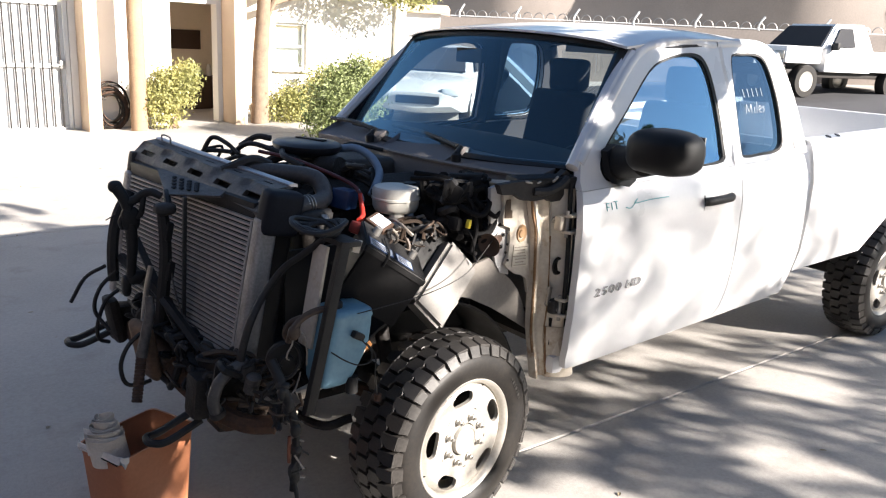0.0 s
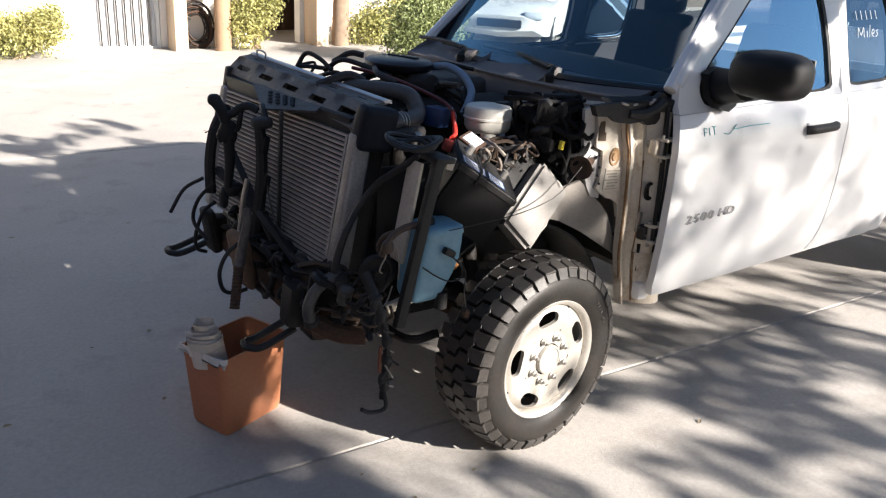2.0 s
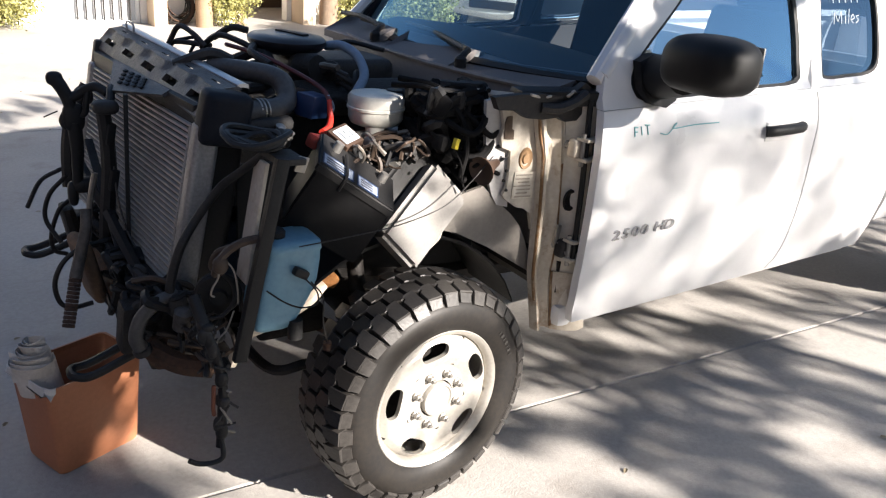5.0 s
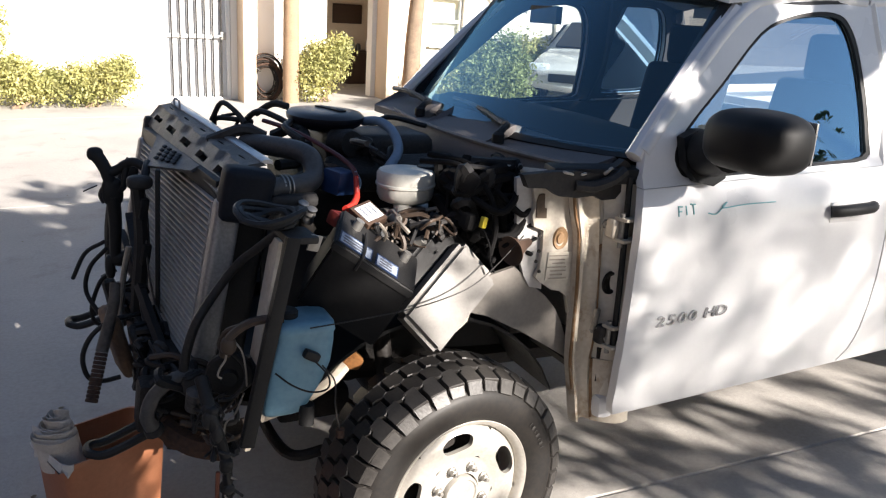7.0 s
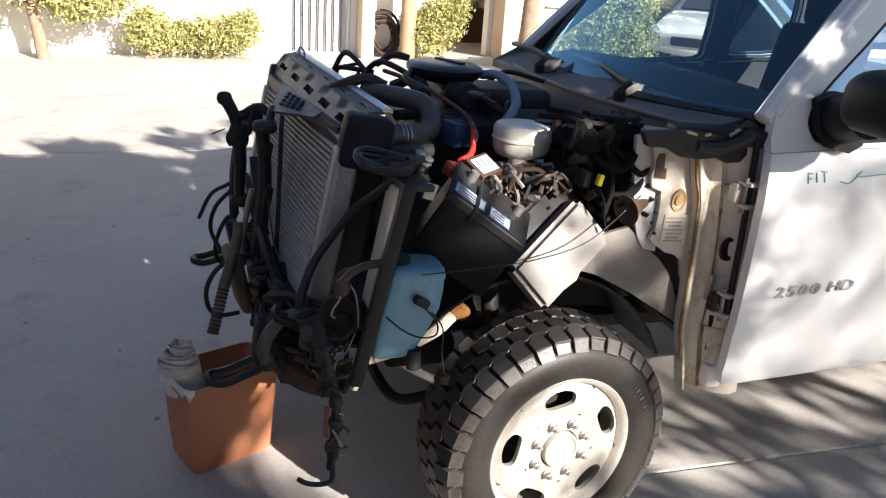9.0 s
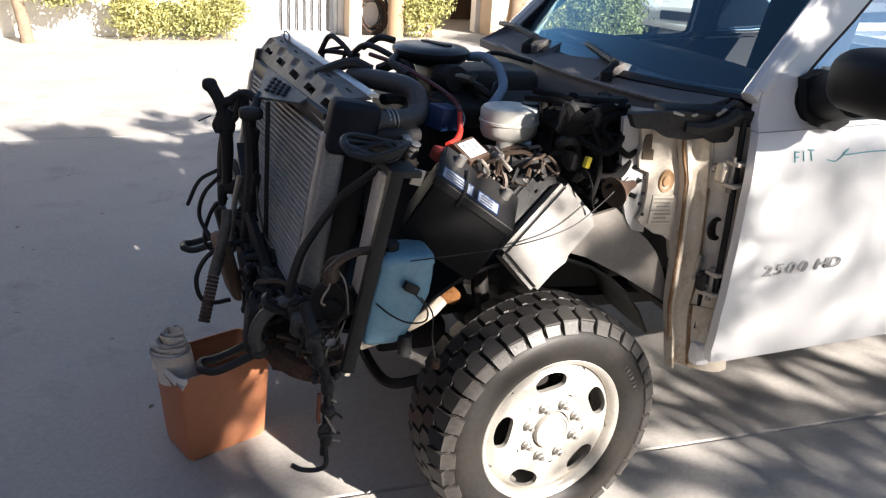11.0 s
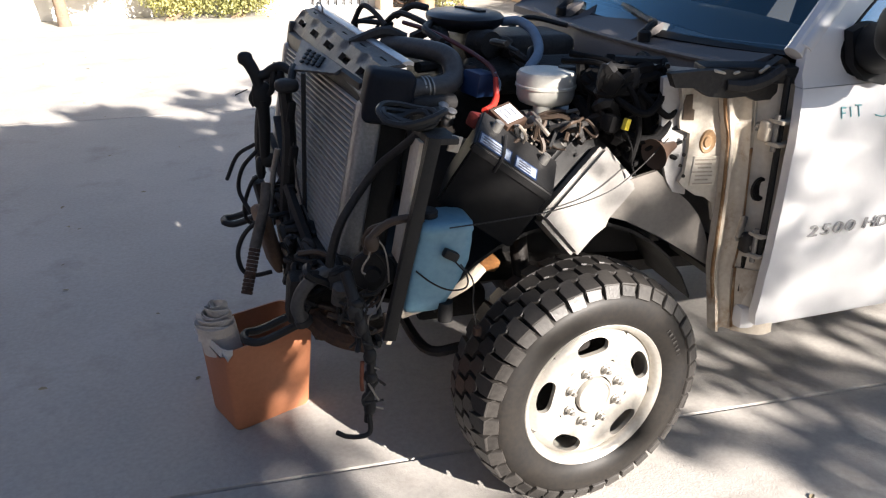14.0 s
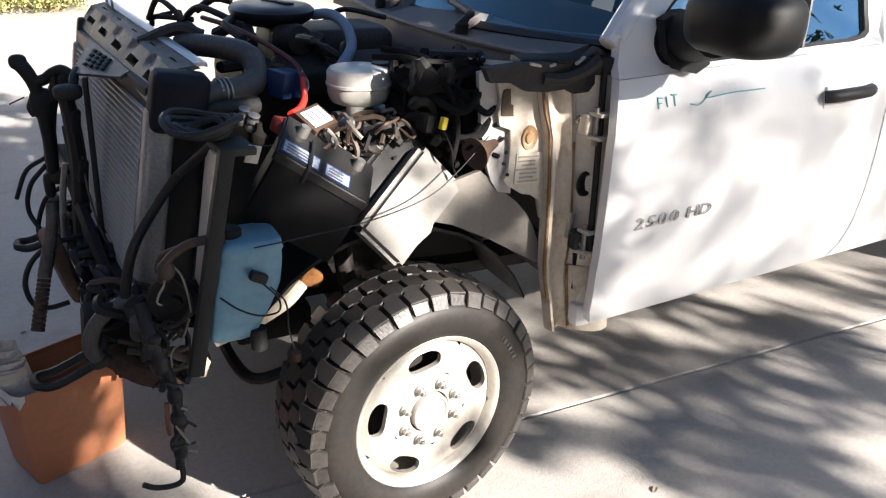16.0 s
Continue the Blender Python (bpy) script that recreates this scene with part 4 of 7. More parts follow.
bed_side(False)
bed_side(True)
bm = bmesh.new()
box(bm, B(2.42, YC, 1.02), (0.05, 1.78, 0.60), bevel=0.01)
P("bed_front_panel", bm, WHITE_PAINT)
bm = bmesh.new()
box(bm, B(3.55, YC, 0.76), (2.25, 1.75, 0.06))
P("bed_floor", bm, WHITE_PAINT)
bm = bmesh.new()
box(bm, B(4.70, YC, 1.0), (0.06, 1.78, 0.55), bevel=0.015)
P("tailgate", bm, WHITE_PAINT, "white tailgate")
for x in (2.62, 2.72, 2.66):
    part("stake_hole", lathe(bmesh.new(), [(0, 0.0), (0.017, 0.0), (0.017, 0.004), (0, 0.004)], axis(B(x, -0.888, 1.338 - 0.03 * (x == 2.66)), (0, -0.3, 1)), 10), BLACK, truck)
# chassis
for y in (-0.38, 0.47):
    P("frame_rail", tb([(-0.70, y, 0.60), (-0.2, y, 0.62), (0.4, y, 0.56), (1.5, y, 0.56), (2.8, y, 0.62), (3.6, y, 0.72), (4.6, y, 0.72)], 0.055, 6, 3), DARK_IRON, "dark steel frame rail")
P("front_axle", tb([(0.0, -0.72, 0.40), (0.02, -0.4, 0.42), (0.02, 0.5, 0.42), (0, 0.8, 0.40)], 0.05, 10, 3), DARK_IRON)
P("rear_axle", tb([(RW.x, -0.72, RW.z), (RW.x, 0, RW.z), (RW.x, 0.8, RW.z)], 0.055, 10, 3), DARK_IRON)

# wheels
RIM_R, TY = 0.245, 0.385
TYRE_PROF = [(0.232, 0.020), (0.250, -0.002), (0.285, -0.016), (0.325, -0.012), (0.345, 0.0), (0.362, 0.026), (0.369, 0.12), (0.362, 0.214), (0.345, 0.24), (0.325, 0.252), (0.285, 0.256), (0.250, 0.242), (0.232, 0.22)]


def block_mesh(pts, h, name):
    """One tread block: its outline on the tread, given as (along, across), and its height."""
    bm = bmesh.new()
    loops = [[bm.verts.new((a * k, c * k, z)) for a, c in pts] for k, z in ((1.06, -0.012), (1.0, h - 0.0035), (0.94, h))]
    bm.faces.new(loops[-1])
    for lo, hi in zip(loops, loops[1:]):
        for i in range(len(pts)):
            j = (i + 1) % len(pts)
            bm.faces.new((lo[i], lo[j], hi[j], hi[i]))
    me = bpy.data.meshes.new(name)
    bmesh.ops.recalc_face_normals(bm, faces=bm.faces[:])
    bm.to_mesh(me)
    bm.free()
    me.materials.append(TREAD)
    return me


TREAD = mat("worn_tread_rubber", (0.050, 0.046, 0.042), (0.016, 0.0145, 0.0135), 0.42, s1=18, s2=90, bump=0.1, rand=0.25)
SCUFF = mat("scuffed_rubber", (0.060, 0.056, 0.052), (0.030, 0.028, 0.026), 0.65, s1=30)
BLOCK_C = block_mesh([(-0.0325, -0.030), (-0.006, -0.037), (0.014, -0.025), (0.0325, -0.023), (0.0318, 0.028), (0.006, 0.036), (-0.013, 0.025), (-0.0325, 0.023)], 0.023, "tread_block")
BLOCK_S = block_mesh([(-0.032, -0.034), (0.031, -0.031), (0.0335, 0.010), (0.022, 0.016), (0.020, 0.036), (-0.029, 0.038)], 0.022, "tread_block")
BLOCK_W = block_mesh([(-0.0285, -0.020), (0.0285, -0.018), (0.031, 0.022), (-0.031, 0.022)], 0.009, "tread_block")
BLOCK_V = block_mesh([(-0.0275, -0.014), (0.0275, -0.012), (0.0305, 0.022), (-0.0305, 0.022)], 0.006, "tread_block")


def wheel(c, sgn, detail, turn=0.0):
    """A wheel at c; sgn -1 has its outer face towards -y. turn: degrees by which it is steered."""
    pivot = Matrix.Translation((0, -0.12 * sgn, 0))
    m = Matrix.Translation(c) @ pivot @ Matrix.Rotation(radians(turn), 4, "Z") @ pivot.inverted() @ Matrix(((1, 0, 0, 0), (0, 0, 1 if sgn < 0 else -1, 0), (0, 1, 0, 0), (0, 0, 0, 1)))
    tyre = P("tyre", lathe(bmesh.new(), TYRE_PROF, m, 72), RUBBER, "worn black mud-terrain tyre")
    n = 38
    squeeze = Matrix.Diagonal((0.83, 1, 1, 1))
    joined = bmesh.new()
    for k in range(n):
        for row, (mesh, r, h, tilt, ph) in enumerate(((BLOCK_W if k % 2 else BLOCK_V, 0.353, 0.003, 66, 0.25), (BLOCK_S, 0.366, 0.040, 14, 0.25), (BLOCK_C, 0.371, 0.090, 0, 0.75), (BLOCK_C, 0.371, 0.152, 0, 0.25), (BLOCK_S, 0.366, 0.204, -14, 0.75))):
            a = 2 * math.pi * (k + ph) / n
            q = m @ Matrix.Rotation(a, 4, "Z") @ Matrix.Translation((r, 0, h)) @ Matrix(((0, 0, 1, 0), (1, 0, 0, 0), (0, 1, 0, 0), (0, 0, 0, 1))) @ Matrix.Rotation(radians(tilt), 4, "X") @ squeeze
            if row == 3:
                q = q @ Matrix.Rotation(math.pi, 4, "Z")
            if detail:
                o = new("tread_block", mesh)
                o.parent = tyre
                o.matrix_basis = q
            else:
                b2 = len(joined.verts)
                joined.from_mesh(mesh)
                joined.verts.ensure_lookup_table()
                bmesh.ops.transform(joined, matrix=q, verts=joined.verts[b2:])
    if detail:
        joined.free()
    else:
        part("tread", joined, TREAD, tyre, smooth=False)
    if detail:
        for k in range(7):
            q = m @ Matrix.Rotation(radians(40 - 3.4 * k), 4, "Z") @ Matrix.Translation((0.298, 0, -0.0175))
            bm = box(bmesh.new(), (0, 0, 0), (0.014, 0.003 + 0.005 * (k % 2), 0.0025), None, 0.001)
            bmesh.ops.transform(bm, matrix=q, verts=bm.verts[:])
            part("sidewall_mark", bm, SCUFF, tyre, "scuffed moulded mark")
    # rim with five oval holes
    bm = bmesh.new()
    lathe(bm, [(0.222, 0.14), (0.222, 0.05), (0.220, 0.034), (0.223, 0.022), (0.228, 0.012), (0.235, 0.005), (0.243, 0.001), (0.2475, 0.006), (0.247, 0.018)], m, 72)
    dish = lambda r: float(np.interp(r, (0.05, 0.075, 0.115, 0.135, 0.165, 0.200, 0.213, 0.222), (0.010, 0.018, 0.020, 0.015, 0.009, 0.013, 0.022, 0.036)))
    for k in range(5):
        a0 = radians(25 + 72 * k)
        ringA, mid, ringB, ringC = [], [], [], []
        N = 40
        for i in range(N):
            t = 2 * math.pi * i / N
            ex, ey = 0.053 * math.copysign(abs(math.cos(t)) ** 0.8, math.cos(t)), 0.028 * math.copysign(abs(math.sin(t)) ** 0.8, math.sin(t))
            rr, th = 0.176 + ey, ex / 0.176
            # the sector's edge in the same direction
            dx, dy = math.cos(t) * 1.6, math.sin(t)
            s = min((radians(36) * 0.176) / max(1e-6, abs(dx)), (0.046 if dy > 0 else 0.056) / max(1e-6, abs(dy)))
            r2, t2 = 0.176 + dy * s, dx * s / 0.176
            f = lambda r, ang, dz=0.0: m @ Vector((r * math.cos(a0 + ang), r * math.sin(a0 + ang), dish(r) + dz))
            ringA.append(bm.verts.new(f(r2, t2)))
            mid.append(bm.verts.new(f((r2 + 1.4 * rr) / 2.4, (t2 + 1.4 * th) / 2.4)))
            ringB.append(bm.verts.new(f(rr, th)))
            ringC.append(bm.verts.new(f(rr, th, 0.016)))
        for x, y in ((ringA, mid), (mid, ringB), (ringB, ringC)):
            for i in range(N):
                j = (i + 1) % N
                bm.faces.new((x[i], x[j], y[j], y[i]))
    lathe(bm, [(0.121, 0.0185), (0.115, 0.020), (0.075, 0.018), (0.066, 0.016), (0.064, 0.022)], m, 60)
    bmesh.ops.remove_doubles(bm, verts=bm.verts[:], dist=0.0004)
    rim = P("rim", bm, RIM, "dirty silver steel rim with five oval holes", angle=35)
    part("hub", lathe(bmesh.new(), [(0.061, 0.05), (0.060, 0.008), (0.057, 0.003), (0.052, 0.002), (0.048, 0.006), (0.030, 0.006), (0, 0.006)], m, 32), RIM, rim, "round hub cap")
    part("brake_disc", lathe(bmesh.new(), [(0.0, 0.075), (0.19, 0.075), (0.19, 0.10), (0, 0.10)], m, 40), DARK_IRON, rim)
    for k in range(8):
        a = radians(22.5 + 45 * k)
        q = m @ Matrix.Translation((0.09 * math.cos(a), 0.09 * math.sin(a), 0))
        part("lug_nut", lathe(bmesh.new(), [(0.015, 0.020), (0.015, 0.012), (0.0115, 0.010), (0.0105, -0.002), (0.006, -0.004), (0.006, -0.012), (0, -0.013)], q, 6 if not detail else 10), STEEL, rim)
    return tyre


FRONT_WHEEL = Vector((0.012, -0.965, TY))
wheel(FRONT_WHEEL, -1, True, 7.0)
wheel(Vector((RW.x, -0.955, RW.z)), -1, False)
wheel(Vector((0.012, 2 * YC + 0.965, TY)), 1, False, 7.0)
wheel(Vector((RW.x, 2 * YC + 0.955, RW.z)), 1, False)

# ---- stripped front end ----
def core_x(z):
    """The radiator pack leans, its foot forward."""
    return -0.588 - 0.19 * (1.19 - z)


# the pack stands a little askew, its far end forward
SKEW = Matrix.Translation((-0.59, -0.445, 0)) @ Matrix.Rotation(radians(5.2), 4, "Z") @ Matrix.Translation((0.59, 0.445, 0))
LEANED = Euler((0, radians(10.8), 0)).to_matrix()


def skewed(bm):
    bmesh.ops.transform(bm, matrix=SKEW, verts=bm.verts[:])
    return bm


rad = P("radiator", skewed(bbox((core_x(0.95) + 0.028, 0.08, 0.95), (0.05, 1.06, 0.56), LEANED, 0.004)), CORE_GAP, "aluminium radiator core, gap shade painted near-black, with fine dusty horizontal fins")
bm = bmesh.new()
box(bm, (0, 0, 0), (0.010, 1.04, 0.0082))
fin_me = bpy.data.meshes.new("fin")
bm.to_mesh(fin_me)
bm.free()
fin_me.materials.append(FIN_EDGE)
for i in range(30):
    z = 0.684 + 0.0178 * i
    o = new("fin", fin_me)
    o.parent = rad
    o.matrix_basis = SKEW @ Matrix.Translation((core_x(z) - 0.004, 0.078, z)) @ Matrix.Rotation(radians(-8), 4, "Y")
for y, w in ((-0.478, 0.062), (0.635, 0.062)):
    bm = bmesh.new()
    z0, z1 = 0.66, 1.215
    a, b = Vector((core_x(z0) + 0.022, y, z0)), Vector((core_x(z1) + 0.022, y, z1))
    box(bm, (a + b) / 2, (0.075, w, (b - a).length), LEANED, 0.018, 3)
    part("end_tank", skewed(bm), ALU, rad, "dull aluminium end tank")
for i in range(11):
    z = 0.70 + 0.046 * i
    part("crimp_tab", skewed(bbox((core_x(z) - 0.012, -0.446, z), (0.010, 0.010, 0.016), LEANED, 0.001)), ALU, rad)
part("core_rail", skewed(tb([(core_x(z) - 0.010, -0.440, z) for z in (0.67, 0.9, 1.20)], 0.006, 6, 3)), ALU, rad)

# fan shroud and top cover
sh = P("fan_shroud", skewed(bbox((-0.525, 0.075, 0.95), (0.12, 1.06, 0.60), LEANED, 0.03, 3)), BLACK, "black fan shroud behind the radiator")


def cover_point(u, v):
    """u from the near end to the far end, v from the rear edge to the front edge and over it."""
    rear = Vector((-0.452, -0.450, 1.318)).lerp(Vector((-0.574, 0.585, 1.364)), u)
    ridge = Vector((-0.515, -0.462, 1.312)).lerp(Vector((-0.618, 0.62, 1.350)), u)
    front = Vector((-0.590, -0.470, 1.236)).lerp(Vector((-0.664, 0.685, 1.276)), u)
    if v < 0.45:
        p = rear.lerp(ridge, v / 0.45)
    else:
        p = ridge.lerp(front, (min(v, 1.0) - 0.45) / 0.55)
    if v > 1:
        p = p + Vector((0.012, 0, -0.030)) * (v - 1) / 0.7
    return p


def top_cover():
    bm = bmesh.new()
    nu, vs = 50, (0.0, 0.12, 0.2, 0.25, 0.38, 0.45, 0.56, 0.66, 0.80, 1.0, 1.7)
    top = [[None] * len(vs) for _ in range(nu + 1)]
    low = [[None] * len(vs) for _ in range(nu + 1)]
    for i in range(nu + 1):
        for j, v in enumerate(vs):
            p = cover_point(i / nu, v)
            if j in (5, 6) and i % 10 in (7, 8, 9):
                p += Vector((0.006, 0, -0.006))
            top[i][j], low[i][j] = bm.verts.new(p), bm.verts.new(p + Vector((0.014, 0, -0.010)))
    hole = lambda i, j: (j == 7 and i % 10 in (2, 3, 4, 5, 6)) or (j == 2 and i % 10 in (3, 4, 5))
    for i in range(nu):
        for j in range(len(vs) - 1):
            if hole(i, j):
                continue
            a = ((i, j), (i + 1, j), (i + 1, j + 1), (i, j + 1))
            bm.faces.new([top[x][y] for x, y in a])
            bm.faces.new([low[x][y] for x, y in a[::-1]])
            for (x, y), (p, q), n in ((a[0], a[1], (i, j - 1)), (a[1], a[2], (i + 1, j)), (a[2], a[3], (i, j + 1)), (a[3], a[0], (i - 1, j))):
                if not (0 <= n[0] < nu and 0 <= n[1] < len(vs) - 1) or hole(*n):
                    bm.faces.new((top[x][y], low[x][y], low[p][q], top[p][q]))
    return P("radiator_top_cover", bm, COVER, "dusty grey-black plastic top cover with slots")


cover = top_cover()
# black sheet added below the slots to stand for the shade in them
bm = bmesh.new()
sheet(bm, [[cover_point(u / 8, v) + Vector((0.030, 0, -0.030)) for v in (0.1, 0.45, 0.7, 0.95)] for u in range(9)], (0.006, 0, -0.006))
part("cover_lining", bm, BLACK, cover)
part("cover_bed", skewed(bbox((-0.545, 0.09, 1.235), (0.085, 1.06, 0.06), None, 0.01)), BLACK, cover)
bm = bmesh.new()
sheet(bm, [[cover_point(u / 12, 0.0) + Vector((0.034 * w - 0.002, 0, 0.004 + 0.004 * math.sin(math.pi * w))) for w in (0, 0.25, 0.5, 0.75, 1)] for u in range(13)], (0, 0, -0.012))
part("alloy_strip", bm, STRIP, cover, "bare alloy strip along the cover's rear edge")
part("lift_eye", tb([cover_point(0.86, 0.05), cover_point(0.86, 0.05) + Vector((0, 0, 0.03)), cover_point(0.93, 0.05) + Vector((0, 0, 0.03)), cover_point(0.93, 0.05)], 0.004, 6, 3), ALU, cover)
bm = bmesh.new()
A, B_, C, D = Vector((-0.655, 0.36, 1.275)), Vector((-0.738, 0.03, 1.224)), Vector((-0.628, -0.235, 1.256)), Vector((-0.598, -0.215, 1.268))
plate(bm, [A, A.lerp(B_, 0.5), B_, B_.lerp(C, 0.5) + Vector((0.004, 0, 0)), C, D], (0.005, 0, -0.008))
part("latch_bracket", bm, COVER, cover, "perforated latch bracket")
for i in range(4):
    for j in range(4):
        p = A.lerp(D, 0.30 + 0.11 * i).lerp(B_.lerp(C, 0.16 + 0.14 * i), 0.22 + 0.16 * j)
        part("hole_plug", bbox(p + Vector((-0.002, 0, 0.003)), (0.012, 0.018, 0.006), Euler((0.1, -0.4, 0.3)).to_matrix(), 0.001), BLACK, cover)
P("cover_end_cap", bbox((-0.512, -0.488, 1.232), (0.150, 0.085, 0.165), Euler((radians(6), radians(10), radians(5))).to_matrix(), 0.028, 3), mat("blue_black_plastic", (0.006, 0.008, 0.014), (0.010, 0.013, 0.020), 0.6, spec=0.25, s1=9, s2=120), "blue-black moulded end cap of the radiator cover")
P("cover_end_cap", bbox((-0.645, 0.65, 1.22), (0.08, 0.05, 0.16), Euler((0, radians(10), 0)).to_matrix(), 0.015), DUSTY)

# upright bars before the radiator
def strap(a, b, w, t, material, name, label="", twist=0.0):
    """A flat bar from a to b, w across and t thick."""
    a, b = Vector(a), Vector(b)
    rot = (b - a).to_track_quat("Z", "Y").to_matrix() @ Matrix.Rotation(twist, 3, "Z")
    return P(name, bbox((a + b) / 2, (w, t, (b - a).length), rot, min(w, t) * 0.25), material, label)


strap((-0.712, -0.105, 1.236), (-0.735, -0.10, 0.64), 0.014, 0.030, BLACK, "centre_brace", "black upright brace before the radiator", math.pi / 2)
fork = P("lamp_bracket", rounded((-0.836, 0.16, 1.108), (0.036, 0.022, 0.050), 0.7), BLACK, "black forked headlamp bracket")
for pts, r in (([(-0.884, 0.172, 1.238), (-0.872, 0.168, 1.222), (-0.854, 0.163, 1.185), (-0.842, 0.16, 1.14)], (0.025, 0.021)), ([(-0.846, 0.16, 1.175), (-0.815, 0.155, 1.186), (-0.790, 0.14, 1.207), (-0.764, 0.115, 1.219), (-0.735, 0.09, 1.204)], (0.019, 0.015)), ([(-0.788, 0.135, 1.198), (-0.797, 0.13, 1.16), (-0.802, 0.14, 1.125), (-0.825, 0.155, 1.108)], 0.011), ([(-0.836, 0.16, 1.09), (-0.833, 0.162, 1.0), (-0.836, 0.17, 0.93), (-0.840, 0.18, 0.85)], (0.025, 0.018)), ([(-0.884, 0.165, 1.130), (-0.905, 0.165, 1.122), (-0.930, 0.16, 1.112)], 0.0025), ([(-0.862, 0.165, 1.12), (-0.872, 0.165, 1.095), (-0.862, 0.165, 1.07)], 0.012)):
    part("bracket_arm", tb(pts, r, 10), BLACK, fork)
part("bracket_arm", rounded((-0.884, 0.172, 1.240), (0.027, 0.022, 0.024), 0.8), BLACK, fork)
part("bracket_foot", rounded((-0.815, 0.185, 0.855), (0.045, 0.030, 0.028), 0.7), BLACK, fork)
part("bracket_foot", rounded((-0.858, 0.185, 0.825), (0.018, 0.022, 0.045), 0.7), BLACK, fork)
inner = P("inner_bracket", tb([(-0.770, -0.02, 1.17), (-0.764, -0.02, 1.08), (-0.763, -0.012, 0.96), (-0.776, -0.005, 0.82), (-0.788, 0.0, 0.68)], (0.023, 0.028), 8), BLACK, "black inner lamp bracket")
part("bracket_head", rounded((-0.762, -0.025, 1.178), (0.042, 0.034, 0.024), 0.7), DUSTY, inner, "dusty bracket head")
part("bracket_arm", tb([(-0.745, -0.02, 1.19), (-0.735, 0.02, 1.215), (-0.725, 0.06, 1.225)], 0.014, 8), BLACK, inner)
for z in (1.09, 0.93):
    part("bracket_lug", bbox((-0.756, -0.03, z), (0.030, 0.035, 0.075), Euler((0.1, 0.15, 0.3)).to_matrix(), 0.009), BLACK, inner)
P("far_bracket", tb([(-0.74, 0.46, 1.16), (-0.80, 0.45, 1.06), (-0.83, 0.44, 0.93), (-0.84, 0.42, 0.78)], 0.024, 7), BLACK, "black lamp bracket on the far side")
P("far_bracket_head", rounded((-0.755, 0.465, 1.12), (0.034, 0.036, 0.036), 0.8), BLACK)
P("cross_strap", tb([(-0.80, 0.42, 0.88), (-0.79, 0.2, 0.84), (-0.77, -0.05, 0.80)], 0.022, 6), BLACK)
P("chrome_pipe", tb([(-0.800, 0.05, 0.935), (-0.820, 0.05, 0.85), (-0.832, 0.05, 0.77), (-0.840, 0.05, 0.69), (-0.850, 0.0, 0.58)], 0.011, 8), STEEL, "bright steel pipe")
P("diagonal_brace", tb([(-0.79, 0.12, 0.86), (-0.77, -0.10, 0.78), (-0.74, -0.30, 0.68)], 0.020, 6), BLACK)
strap((-0.775, 0.30, 0.99), (-0.770, -0.36, 0.60), 0.030, 0.012, DUSTY, "diagonal_brace")

# ribbed tube, tow hooks, crossmember
a, b = Vector((-0.914, -0.142, 0.645)), Vector((-0.958, -0.205, 0.500))
ribbed = P("impact_tube", tb([(-0.860, -0.10, 0.86), (-0.868, -0.12, 0.80), (-0.887, -0.125, 0.73), (-0.916, -0.145, 0.64)], (0.017, 0.021), 12), COVER, "grey-brown ribbed tube hanging from the front rail")
for i in range(13):
    part("rib", lathe(bmesh.new(), [(0, -0.003), (0.0185, -0.003), (0.0205, 0.002), (0.0205, 0.006), (0.0185, 0.0095), (0, 0.0095)], axis(a.lerp(b, i / 12), b - a), 12), RUST, ribbed)


def hook(x0, x1, y, z, dy):
    pts = [(x0, y - dy, z + 0.05), (x1 + 0.06, y - dy, z), (x1 + 0.01, y - dy * 0.7, z), (x1, y, z), (x1 + 0.01, y + dy * 0.7, z), (x1 + 0.06, y + dy, z), (x0, y + dy, z + 0.05)]
    P("tow_hook", tb(pts, 0.0145, 8, 5), BLACK, "black steel tow hook loop")


hook(-0.80, -0.985, -0.385, 0.420, 0.042)
hook(-0.80, -1.010, 0.555, 0.482, 0.045)
P("front_crossmember", tb([(-0.72, -0.52, 0.50), (-0.745, -0.2, 0.52), (-0.75, 0.2, 0.53), (-0.73, 0.62, 0.53)], 0.060, 10), RUST, "rusty front crossmember")
P("bumper_bracket", bbox((-0.86, -0.03, 0.62), (0.05, 0.13, 0.26), Euler((0.15, -0.25, 0.2)).to_matrix(), 0.03, 3), mat("tan_brown_bracket", (0.20, 0.125, 0.075), (0.10, 0.065, 0.045), 0.7, s1=7, s2=60, bump=0.2), "tan-brown bumper bracket")
P("bumper_bracket", bbox((-0.84, 0.44, 0.60), (0.05, 0.10, 0.22), Euler((0.1, -0.2, 0.1)).to_matrix(), 0.025), DARK_IRON)
P("lower_support", bbox((-0.725, 0.03, 0.655), (0.06, 1.0, 0.09), Euler((0, 0.2, 0)).to_matrix(), 0.012), BLACK, "black lower radiator support")
P("frame_horn", bbox((-0.74, -0.42, 0.56), (0.20, 0.10, 0.16), Euler((0, 0.1, 0)).to_matrix(), 0.02), DARK_IRON)
P("frame_horn", bbox((-0.74, 0.50, 0.56), (0.20, 0.10, 0.16), Euler((0, 0.1, 0)).to_matrix(), 0.02), DARK_IRON)
fan = P("cooler_motor", lathe(bmesh.new(), [(0, -0.012), (0.022, -0.014), (0.026, 0.0), (0.062, 0.004), (0.068, 0.012), (0.066, 0.03), (0.03, 0.04), (0.03, 0.075), (0, 0.08)], axis((-0.615, -0.735, 0.772), (0.25, 1, 0.10)), 28), BLACK, "black round fan motor")
